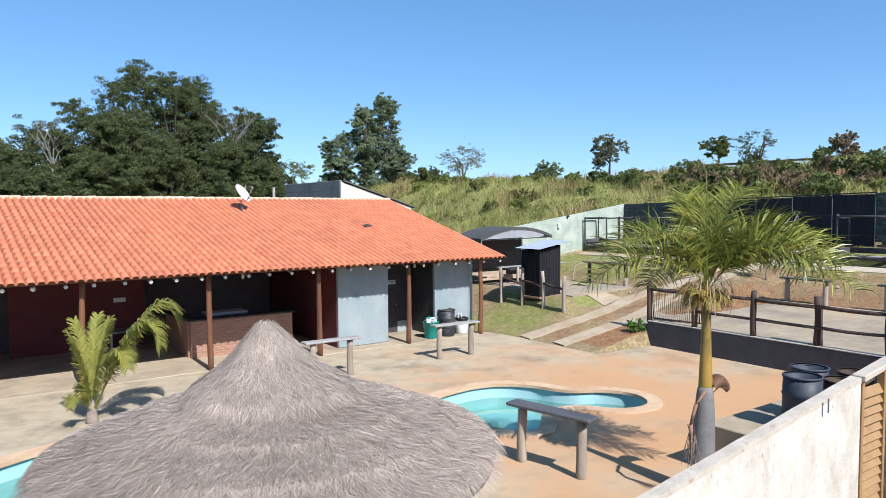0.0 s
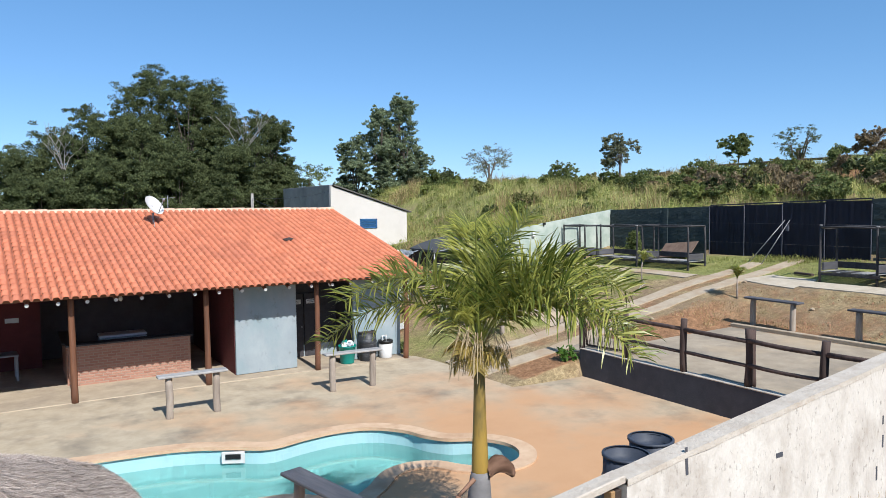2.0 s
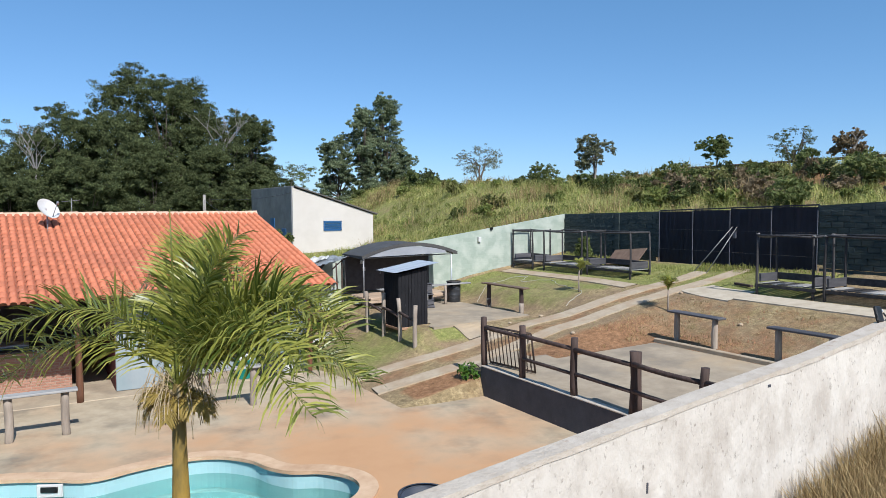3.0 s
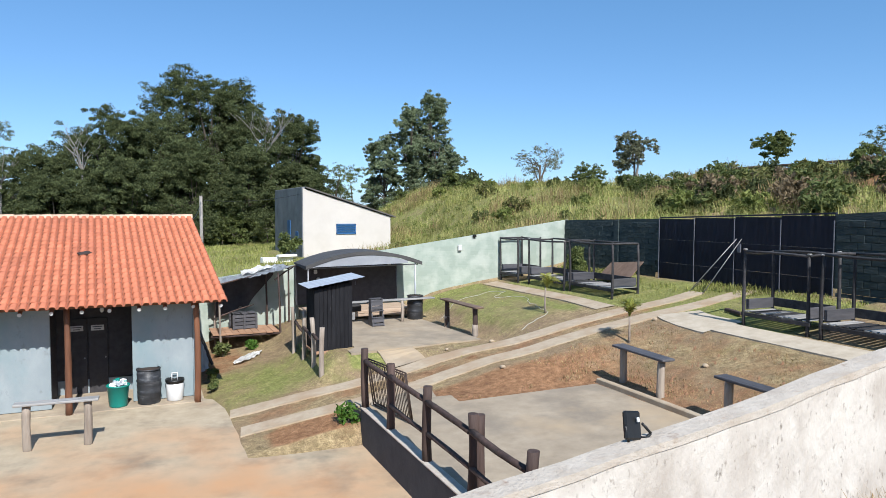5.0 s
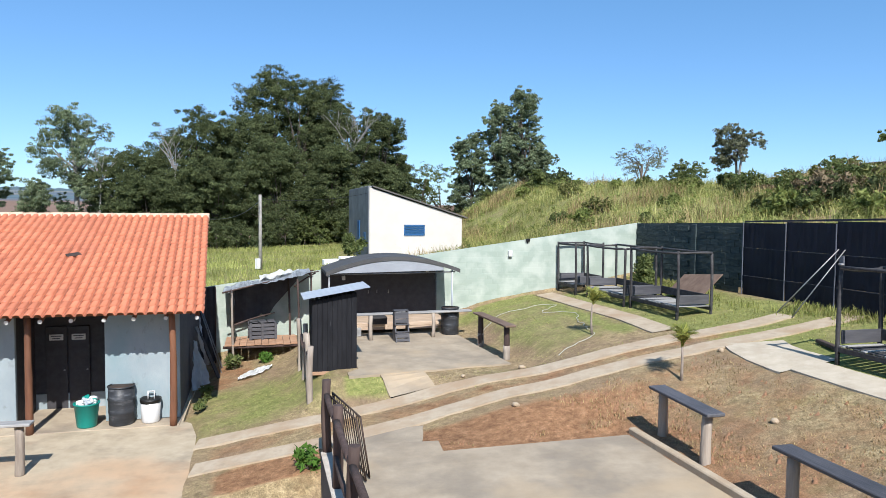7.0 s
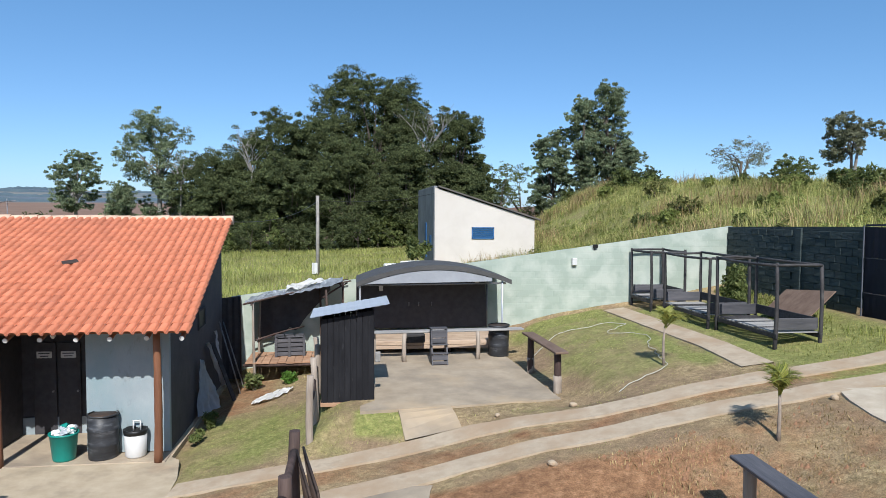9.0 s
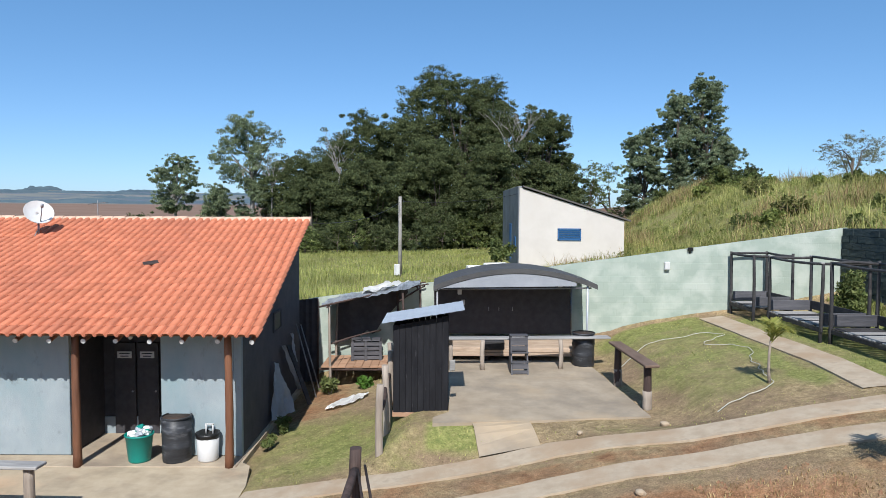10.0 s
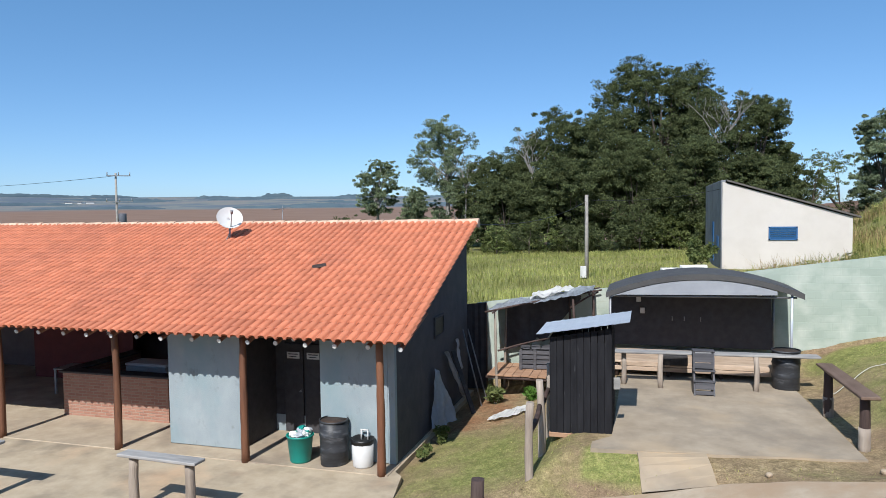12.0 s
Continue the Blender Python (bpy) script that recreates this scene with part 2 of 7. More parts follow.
M["shed_shade"] = mat("shaded_grey_plaster", (0.158, 0.166, 0.180), (0.216, 0.223, 0.238), 0.8, 0.9, bump=0.2, c3=(0.122, 0.130, 0.144), scale3=0.6, cover=0.4)
M["sheet_roof"] = mat("fibre_cement_sheet", (0.072, 0.065, 0.061), (0.122, 0.108, 0.101), 2, 0.85, bump=0.2)
M["zinc"] = mat("zinc_sheet", (0.446, 0.475, 0.518), (0.533, 0.562, 0.590), 3, 0.42, metal=0.25, bump=0.1)
M["greysheet"] = mat("grey_sheet", (0.24, 0.25, 0.27), (0.30, 0.31, 0.33), 2, 0.7, bump=0.1)
M["vault"] = mat("dark_vault_sheet", (0.054, 0.052, 0.052), (0.079, 0.076, 0.072), 2, 0.7, bump=0.2)
M["water"] = bpy.data.materials.new("pool_water")
M["pool"] = brick_mat("pool_tile", (0.33, 0.53, 0.56), (0.35, 0.55, 0.58), (0.36, 0.55, 0.57), 0.2, 0.2, 0.006, 0.1, rough=0.3, c3=(0.27, 0.43, 0.42), cover=0.3)
M["thatch"] = mat("dry_thatch", (0.215, 0.172, 0.140), (0.35, 0.29, 0.24), 6, 0.95, bump=0.8, fine=40, c3=(0.27, 0.225, 0.19), scale3=1.2, cover=0.4)
M["straw"] = leaf_mat("straw", (0.22, 0.175, 0.145), (0.60, 0.505, 0.44), 0.1, 0.85, 0.25)
M["trunk"] = mat("bark", (0.079, 0.061, 0.047), (0.158, 0.130, 0.101), 6, 0.95, bump=0.6, fine=14, stretch=(1, 1, 0.3))
M["whitebark"] = mat("pale_bark", (0.22, 0.20, 0.18), (0.33, 0.31, 0.28), 4, 0.9, bump=0.3)
M["palmgrey"] = mat("grey_palm_trunk", (0.151, 0.144, 0.144), (0.216, 0.205, 0.202), 3, 0.85, bump=0.3, fine=20, c3=(0.115, 0.108, 0.108), scale3=2, cover=0.35, stretch=(1, 1, 2.5))
M["palmgreen"] = mat("palm_crownshaft", (0.33, 0.21, 0.045), (0.58, 0.36, 0.06), 3, 0.5, bump=0.15, c3=(0.085, 0.07, 0.032), scale3=3.0, cover=0.52, stretch=(1, 1, 0.25))
M["steel"] = mat("dull_steel", (0.216, 0.216, 0.223), (0.302, 0.302, 0.310), 10, 0.5, metal=0.6, bump=0.05)
M["rust"] = mat("dark_rusty_steel", (0.043, 0.032, 0.029), (0.086, 0.058, 0.043), 10, 0.7, metal=0.4, bump=0.2)
M["bluedrum"] = mat("dark_blue_drum", (0.026, 0.034, 0.052), (0.046, 0.054, 0.076), 4, 0.55, bump=0.15, c3=(0.085, 0.055, 0.042), scale3=3, cover=0.27)
M["blackdrum"] = mat("black_drum", (0.018, 0.019, 0.022), (0.040, 0.042, 0.047), 5, 0.5, bump=0.25, fine=9, c3=(0.125, 0.13, 0.14), scale3=5, cover=0.33, stretch=(0.5, 0.5, 1.8))
M["teal"] = mat("teal_plastic", (0.009, 0.204, 0.170), (0.013, 0.246, 0.204), 3, 0.4, bump=0.0)
M["whiteplastic"] = mat("white_plastic", (0.533, 0.526, 0.511), (0.590, 0.583, 0.569), 3, 0.45, bump=0.0)
M["blackplastic"] = mat("black_plastic", (0.009, 0.009, 0.009), (0.014, 0.014, 0.014), 8, 0.4, bump=0.1)
M["whitepaint"] = mat("white_paint", (0.533, 0.526, 0.504), (0.590, 0.583, 0.562), 6, 0.7, bump=0.1)
M["louver"] = mat("brown_louver", (0.245, 0.144, 0.065), (0.331, 0.202, 0.094), 6, 0.6, bump=0.15)
M["blue_frame"] = mat("blue_window_paint", (0.022, 0.086, 0.216), (0.036, 0.122, 0.274), 6, 0.5)
M["plywood"] = mat("reddish_boards", (0.30, 0.165, 0.095), (0.42, 0.26, 0.165), 6, 0.85, bump=0.3, stretch=(0.3, 1, 1), vary=0.1)
M["cloth_grey"] = mat("grey_tarpaulin", (0.30, 0.33, 0.365), (0.47, 0.50, 0.53), 3, 0.6, bump=0.7, fine=6, c3=(0.20, 0.22, 0.25), scale3=4, cover=0.33)
M["cloth_white"] = mat("white_sheet_cloth", (0.74, 0.73, 0.70), (0.84, 0.83, 0.80), 3, 0.85, bump=0.5, fine=8)
M["cloth_pale"] = mat("pale_tarpaulin", (0.46, 0.50, 0.56), (0.60, 0.64, 0.69), 3, 0.7, bump=0.6, fine=6)
M["boothblack"] = mat("faded_black_boards", (0.009, 0.009, 0.011), (0.019, 0.019, 0.022), 6, 0.85, bump=0.3, c3=(0.10, 0.10, 0.105), scale3=22, cover=0.24, spec=0.2, stretch=(1, 1, 0.2))
M["strands"] = mat("dry_flower_strands", (0.30, 0.22, 0.12), (0.46, 0.36, 0.22), 6, 0.85, bump=0.0)
M["boot"] = mat("dry_palm_sheath", (0.17, 0.088, 0.055), (0.30, 0.175, 0.115), 7, 0.85, bump=0.4, fine=20, stretch=(0.3, 1, 1))
M["tanplank"] = mat("tan_boards", (0.36, 0.26, 0.18), (0.50, 0.38, 0.28), 6, 0.85, bump=0.4, c3=(0.13, 0.095, 0.07), scale3=2.5, cover=0.3, stretch=(0.3, 1, 1))
M["brownpanel"] = mat("dark_brown_panel", (0.115, 0.072, 0.050), (0.185, 0.125, 0.09), 5, 0.75, bump=0.3, stretch=(0.3, 1, 1), c3=(0.24, 0.18, 0.13), scale3=3, cover=0.25)
M["palepath"] = mat("pale_path_concrete", (0.40, 0.335, 0.25), (0.51, 0.44, 0.34), 3, 0.92, bump=0.3, fine=30, c3=(0.36, 0.29, 0.21), scale3=1.0, cover=0.33)
M["hose"] = mat("pale_hose", (0.42, 0.40, 0.33), (0.52, 0.50, 0.43), 6, 0.6, bump=0.0)
M["scarp"] = mat("red_earth", (0.17, 0.085, 0.045), (0.33, 0.18, 0.10), 30, 0.95, bump=0.7, fine=10)
w = M["water"]
w.use_nodes = True
wb = w.node_tree.nodes["Principled BSDF"]
wb.inputs["Base Color"].default_value = (0.17, 0.33, 0.30, 1)
wb.inputs["Transmission Weight"].default_value, wb.inputs["Roughness"].default_value, wb.inputs["IOR"].default_value = 1.0, 0.03, 1.33
wnz, wbp = w.node_tree.nodes.new("ShaderNodeTexNoise"), w.node_tree.nodes.new("ShaderNodeBump")
wnz.inputs["Scale"].default_value, wbp.inputs["Strength"].default_value = 2.5, 0.12
w.node_tree.links.new(wnz.outputs["Fac"], wbp.inputs["Height"])
w.node_tree.links.new(wbp.outputs["Normal"], wb.inputs["Normal"])


# ---- building blocks ----
def box(bm, c, s, rz=0.0, m=None, bevel=0.0):
    """A box with centre c and size s, turned by rz degrees or by the matrix m."""
    mm = Matrix.Translation(c) @ (m if m is not None else Matrix.Rotation(radians(rz), 4, "Z")) @ Matrix.Diagonal((*s, 1))
    r = bmesh.ops.create_cube(bm, size=1.0, matrix=mm)
    if bevel:
        es = list({e for v in r["verts"] for e in v.link_edges})
        bmesh.ops.bevel(bm, geom=es, offset=bevel, segments=1, affect="EDGES")
    return bm


def rod(bm, a, b, r0, r1=None, seg=10, rough=0.0, rings=1, caps=True):
    """A round bar from a to b; rough makes its outline uneven, as a log's."""
    a, b = Vector(a), Vector(b)
    r1 = r0 if r1 is None else r1
    q = (b - a).to_track_quat("Z", "Y").to_matrix()
    loops = []
    bend = Vector((random.uniform(-1, 1), random.uniform(-1, 1), 0)) * rough * 0.5
    for i in range(rings + 1):
        f = i / rings
        rr = r0 + (r1 - r0) * f
        cc = a.lerp(b, f) + q @ (bend * math.sin(math.pi * f))
        loops.append([bm.verts.new(cc + q @ (Vector((math.cos(t), math.sin(t), 0)) * rr * (1 + random.uniform(-rough, rough))))
                      for t in (2 * math.pi * k / seg for k in range(seg))])
    for lo, hi in zip(loops, loops[1:]):
        for k in range(seg):
            fa = bm.faces.new((lo[k], lo[(k + 1) % seg], hi[(k + 1) % seg], hi[k]))
            fa.smooth = True
    if caps:
        bm.faces.new(loops[0][::-1])
        bm.faces.new(loops[-1])
    return bm


def tube(bm, pts, r, seg=5):
    """One unbroken round tube along a line of points."""
    loops = []
    for i, p in enumerate(pts):
        t = (pts[min(i + 1, len(pts) - 1)] - pts[max(i - 1, 0)]).to_track_quat("Z", "Y").to_matrix()
        loops.append([bm.verts.new(p + t @ Vector((math.cos(a), math.sin(a), 0)) * r) for a in (2 * math.pi * k / seg for k in range(seg))])
    for lo, hi in zip(loops, loops[1:]):
        for k in range(seg):
            bm.faces.new((lo[k], lo[(k + 1) % seg], hi[(k + 1) % seg], hi[k])).smooth = True
    return bm


def lathe(bm, profile, seg=24, c=(0, 0, 0), close=True):
    """Turns a profile of (radius, height) round the z axis at c."""
    loops = [[bm.verts.new((c[0] + r * math.cos(2 * math.pi * k / seg), c[1] + r * math.sin(2 * math.pi * k / seg), c[2] + z)) for k in range(seg)]
             for r, z in profile]
    for lo, hi in zip(loops, loops[1:]):
        for k in range(seg):
            fa = bm.faces.new((lo[k], lo[(k + 1) % seg], hi[(k + 1) % seg], hi[k]))
            fa.smooth = True
    if close:
        bm.faces.new(loops[0][::-1])
        bm.faces.new(loops[-1])
    return bm


def mesh_from(bm, name, material):
    me = bpy.data.meshes.new(name)
    bmesh.ops.recalc_face_normals(bm, faces=bm.faces)
    bm.to_mesh(me)
    bm.free()
    me.materials.append(material)
    return me


def part(name, bm, material, parent, label=""):
    """One mesh object under a thing or under a part."""
    ob = new(name, mesh_from(bm, name, material) if isinstance(bm, bmesh.types.BMesh) else bm)
    ob.parent = parent
    return tagged(ob, label)


def thing(name, label, category, group="", at=(0, 0, 0), rz=0.0):
    ob = new(name)
    ob.matrix_basis = pose(*at, 0, 0, rz)
    ob.empty_display_size = 0.1
    return tagged(ob, label, category, group)


def single(name, bm, material, label, category="", group="", kind="", at=None, rz=0.0):
    ob = new(name, mesh_from(bm, name, material) if isinstance(bm, bmesh.types.BMesh) else bm)
    if at:
        ob.matrix_basis = pose(*at, 0, 0, rz)
    return tagged(ob, label, category, group, kind)


def fast_mesh(name, verts, quads, material):
    """A mesh from arrays: verts n x 3, quads m x 4 (or triangles m x 3)."""
    verts, quads = np.asarray(verts, np.float32), np.asarray(quads, np.int32)
    me = bpy.data.meshes.new(name)
    k = quads.shape[1]
    me.vertices.add(len(verts))
    me.vertices.foreach_set("co", verts.ravel())
    me.loops.add(quads.size)
    me.loops.foreach_set("vertex_index", quads.ravel())
    me.polygons.add(len(quads))
    me.polygons.foreach_set("loop_start", np.arange(0, quads.size, k, dtype=np.int32))
    me.update(calc_edges=True)
    me.validate()
    me.materials.append(material)
    return me


# ---- the lie of the land ----
def smooth(a, b, v):
    s = min(1.0, max(0.0, (v - a) / (b - a)))
    return s * s * (3 - 2 * s)


TRACK_X = (17.75, 20.3, 22.3, 23.2, 24.2, 25.5, 27.5, 29.0, 31.0, 33.3)
TRACK_Z = (0.0, 0.48, 0.70, 0.86, 1.10, 1.28, 1.75, 2.02, 2.25, 2.65)
COURT_X = (20.0, 25.72, 25.88, 26.6, 27.5, 29.0, 31.0, 33.3)
COURT_Z = (0.72, 0.95, 1.085, 1.13, 1.50, 2.02, 2.30, 2.75)
WHITE_Y, GREEN_Y, DARK_X, RETAIN_X = -2.83, 19.9, 33.3, 20.18


def yard(x, y):
    """Height of the walled yard: level court, sloping track, level pad by the shelter."""
    track = float(np.interp(x, TRACK_X, TRACK_Z))
    court = float(np.interp(x, COURT_X, COURT_Z)) if x > RETAIN_X + 0.08 else track
    f = smooth(7.2, 9.0, y)
    z = court * (1 - f) + track * f
    d = max(21.0 - x, x - 25.6, 12.4 - y, y - 19.0)
    if d < 1.2:
        g = smooth(1.2, 0.0, d)
        z = z * (1 - g) + 1.05 * g
    return z


def white_top(x):
    """The uneven top of the white wall."""
    sag = np.interp(x, (6, 10, 12, 14, 15.5, 17.3, 18.7, 19.8, 20.6, 21.4), (0, 0, -0.02, -0.055, -0.075, -0.125, -0.11, -0.10, -0.05, -0.02))
    return 2.015 + 0.129 * (x - 6.37) + float(sag)


def green_top(x):
    return 2.51 + (4.66 - 2.51) / (33.3 - 17.66) * (x - 17.66)


def hill(x, y):
    """The field and the bank outside the walls."""
    u = x - 0.15 * (y - 20)
    z = 0.5 * smooth(26, 34, x) * noise.noise((x * 0.09, y * 0.09, 4)) + float(np.interp(u, (10, 18, 24, 30, 40, 46, 48, 56, 70, 120), (1.2, 1.6, 1.9, 2.7, 5.0, 6.0, 6.9, 7.2, 5.0, -5.0)))
    z += (1.75 * smooth(31, 38.5, u) * (1 - smooth(41, 48, u)) * smooth(25, 42, y) + 0.9 * smooth(29, 34, u) * (1 - smooth(36, 44, u)) * smooth(46, 60, y)) * (1 - smooth(70, 84, y))
    d = math.hypot(x - 20, y)
    away = smooth(85, 130, d) * (1 if (y > 40 and x < 90) or x < -30 else 0)
    z = z * (1 - away) + away * float(np.interp(d, (90, 250, 500, 1300, 1800, 3600, 5000), (-1, -8, -3.5, 15, 32, 92, 96)))
    if d > 1300:
        z += (12 * noise.noise((x * 0.0016, y * 0.0016, 1)) + 5 * noise.noise((x * 0.005, y * 0.005, 1))) * smooth(1300, 2000, d)
    return z + 0.25 * noise.noise((x * 0.15, y * 0.15, 0)) * smooth(0, 12, abs(y - 20) + max(0, x - 34))


def land(x, y):
    if y < WHITE_Y:
        return (white_top(min(max(x, -20), 33)) - 1.95 + 0.35 * smooth(14.5, 18, x)) * smooth(-60, -20, y) + 0.06 * noise.noise((x, y, 3))
    if y > GREEN_Y or x > DARK_X:
        return hill(x, y)
    if x > 17.75 and not (x < RETAIN_X + 0.08 and y < 8.0):
        return yard(x, y) + 0.02 * noise.noise((x * 1.5, y * 1.5, 0))
    if -0.5 < x < 16.6 and 2.2 < y < 9.6:
        return -2.0
    return -0.12


def axis(stops):
    out = []
    for (a, step), (b, _) in zip(stops, stops[1:]):
        out += list(np.arange(a, b - 1e-6, step))
    return np.array(out + [stops[-1][0]])


GX = np.unique(np.r_[axis([(-4000, 200), (-800, 50), (-100, 10), (-20, 1.0), (17.0, 0.2), (33.4, 0.7), (70, 5), (120, 60), (800, 800), (4000, 1)]), RETAIN_X + 0.04, RETAIN_X + 0.12, DARK_X - 0.01, DARK_X + 0.05])
GY = np.unique(np.r_[axis([(-600, 100), (-100, 10), (-10, 0.5), (0, 0.2), (20.0, 0.8), (60, 2), (100, 10), (400, 50), (1200, 150), (4800, 1)]), WHITE_Y - 0.01, WHITE_Y + 0.05, GREEN_Y - 0.01, GREEN_Y + 0.05])
verts = [(x, y, land(x, y)) for y in GY for x in GX]
nx = len(GX)
quads = [(j * nx + i, j * nx + i + 1, (j + 1) * nx + i + 1, (j + 1) * nx + i) for j in range(len(GY) - 1) for i in range(nx - 1)]


def in_band(x, lo, hi, soft=0.6):
    return smooth(lo - soft, lo + soft, x) * (1 - smooth(hi - soft, hi + soft, x))


def soil_share(x, y):
    """Bare red soil: 1 on the dug bank beside the court and between the tyre strips."""
    if x > DARK_X or y > GREEN_Y:
        return 0.95 * in_band(x - 0.15 * (y - 20), 45.8, 47.8, 0.4)
    s = in_band(x, 21.8, 29.2) * in_band(y, 3.0, 9.0, 0.4) * (0.95 - 0.55 * smooth(23.5, 28, x))
    s = max(s, 0.5 * in_band(x, 17.9, 31) * in_band(y, 9.9, 10.7, 0.15))
    s = max(s, 0.85 * in_band(x, 18.3, 20.4, 0.3) * in_band(y, 8.0, 9.2, 0.3))
    s = max(s, 0.6 * in_band(x, 17.2, 19.0, 0.4) * in_band(y, 15.5, 19, 0.4))
    return s


def green_share(x, y):
    if y > GREEN_Y:
        return 0.62
    if x > DARK_X or y < WHITE_Y:
        return 0.35
    g = 0.25 + 0.36 * in_band(x, 17.6, 20.9) * in_band(y, 11.6, 15.6, 1.0)
    g = max(g, 0.85 * in_band(x, 21.0, 22.3, 0.3) * in_band(y, 11.6, 12.5, 0.2))
    g = max(g, 0.7 * in_band(x, 29.3, 33.3) * in_band(y, 5, 19, 1.0))
    g = max(g, 0.55 * in_band(x, 26, 29.3) * in_band(y, 12, 19.5, 1.0))
    g = max(g, 0.8 * in_band(x, 28.1, 28.9, 0.4) * in_band(y, 11.8, 19.5, 0.6), 0.8 * in_band(x, 25.8, 29, 0.5) * in_band(y, 18.4, 19.8, 0.4))
    return g


GROUND = bpy.data.materials.new("dry_lawn_and_soil")
GROUND.use_nodes = True
gn, gl = GROUND.node_tree.nodes, GROUND.node_tree.links
gb = gn["Principled BSDF"]
gb.inputs["Roughness"].default_value = 0.95
gb.inputs["Specular IOR Level"].default_value = 0.15
gtc = gn.new("ShaderNodeTexCoord")


def g_noise(scale, detail=6.0):
    t = gn.new("ShaderNodeTexNoise")
    t.inputs["Scale"].default_value, t.inputs["Detail"].default_value, t.inputs["Roughness"].default_value = scale, detail, 0.65
    gl.new(gtc.outputs["Object"], t.inputs["Vector"])
    return t.outputs["Fac"]


def g_ramp(src, stops):
    r = gn.new("ShaderNodeValToRGB")
    r.color_ramp.elements[0].position, r.color_ramp.elements[-1].position = stops[0][0], stops[-1][0]
    r.color_ramp.elements[0].color, r.color_ramp.elements[-1].color = (*stops[0][1], 1), (*stops[-1][1], 1)
    for p, c in stops[1:-1]:
        r.color_ramp.elements.new(p).color = (*c, 1)
    gl.new(src, r.inputs["Fac"])
    return r.outputs["Color"]


def g_mix(fac, a, b):
    x = gn.new("ShaderNodeMixRGB")
    gl.new(fac, x.inputs["Fac"])
    gl.new(a, x.inputs["Color1"])
    gl.new(b, x.inputs["Color2"])
    return x.outputs["Color"]


def g_mask(layer, scale, width=0.18):
    """A layer's share against noise: patches with ragged edges."""
    at = gn.new("ShaderNodeAttribute")
    at.attribute_name = layer
    ad = gn.new("ShaderNodeMath")
    ad.operation = "ADD"
    gl.new(at.outputs["Fac"], ad.inputs[0])
    gl.new(g_noise(scale), ad.inputs[1])
    mr = gn.new("ShaderNodeMapRange")
    mr.inputs["From Min"].default_value, mr.inputs["From Max"].default_value = 1.0 - width, 1.0 + width
    gl.new(ad.outputs[0], mr.inputs["Value"])
    return mr.outputs["Result"]


straw_c = g_ramp(g_noise(9), [(0.3, (0.17, 0.125, 0.068)), (0.5, (0.295, 0.222, 0.12)), (0.72, (0.43, 0.335, 0.193))])
grass_c = g_ramp(g_noise(11), [(0.3, (0.13, 0.15, 0.045)), (0.55, (0.23, 0.235, 0.077)), (0.75, (0.355, 0.315, 0.135))])
soil_c = g_ramp(g_noise(7), [(0.3, (0.165, 0.085, 0.044)), (0.55, (0.285, 0.155, 0.08)), (0.75, (0.385, 0.228, 0.128))])
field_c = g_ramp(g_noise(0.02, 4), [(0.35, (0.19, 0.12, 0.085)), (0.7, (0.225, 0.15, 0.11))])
# far hills take the bluish haze of distance in their colour
hazed_hills_c = g_ramp(g_noise(0.0035, 5), [(0.40, (0.10, 0.125, 0.155)), (0.47, (0.115, 0.14, 0.16)), (0.52, (0.175, 0.185, 0.17)), (0.58, (0.21, 0.19, 0.175)), (0.64, (0.105, 0.13, 0.155))])
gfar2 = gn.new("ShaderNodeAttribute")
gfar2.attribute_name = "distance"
field_c = g_mix(gfar2.outputs["Fac"], field_c, hazed_hills_c)
straw_c = g_mix(g_ramp(g_noise(0.55, 4), [(0.42, (0, 0, 0)), (0.62, (1, 1, 1))]), straw_c, g_ramp(g_noise(13), [(0.3, (0.185, 0.128, 0.076)), (0.7, (0.31, 0.22, 0.137))]))
near_c = g_mix(g_mask("soil", 1.6), g_mix(g_mask("green", 0.9), straw_c, grass_c), soil_c)
gfar = gn.new("ShaderNodeAttribute")
gfar.attribute_name = "plain"
for grain, lo, hi in ((42, 0.62, 1.34), (3.4, 0.80, 1.18)):
    gm = gn.new("ShaderNodeMixRGB")
    gm.blend_type = "MULTIPLY"
    gm.inputs["Fac"].default_value = 1.0
    gl.new(near_c, gm.inputs["Color1"])
    gl.new(g_ramp(g_noise(grain), [(0.33, (lo, lo, lo)), (0.67, (hi, hi, hi))]), gm.inputs["Color2"])
    near_c = gm.outputs["Color"]
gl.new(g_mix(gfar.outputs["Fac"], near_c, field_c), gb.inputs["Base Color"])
gbp = gn.new("ShaderNodeBump")
gbp.inputs["Strength"].default_value, gbp.inputs["Distance"].default_value = 0.6, 0.06
gl.new(g_noise(24), gbp.inputs["Height"])
gl.new(gbp.outputs["Normal"], gb.inputs["Normal"])

gme = fast_mesh("ground", verts, quads, GROUND)
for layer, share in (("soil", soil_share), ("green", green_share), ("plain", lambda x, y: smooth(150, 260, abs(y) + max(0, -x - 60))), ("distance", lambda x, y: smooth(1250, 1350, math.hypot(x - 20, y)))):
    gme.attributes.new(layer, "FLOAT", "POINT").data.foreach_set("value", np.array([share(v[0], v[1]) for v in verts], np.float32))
gme.polygons.foreach_set("use_smooth", np.ones(len(quads), bool))
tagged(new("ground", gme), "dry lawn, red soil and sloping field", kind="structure")


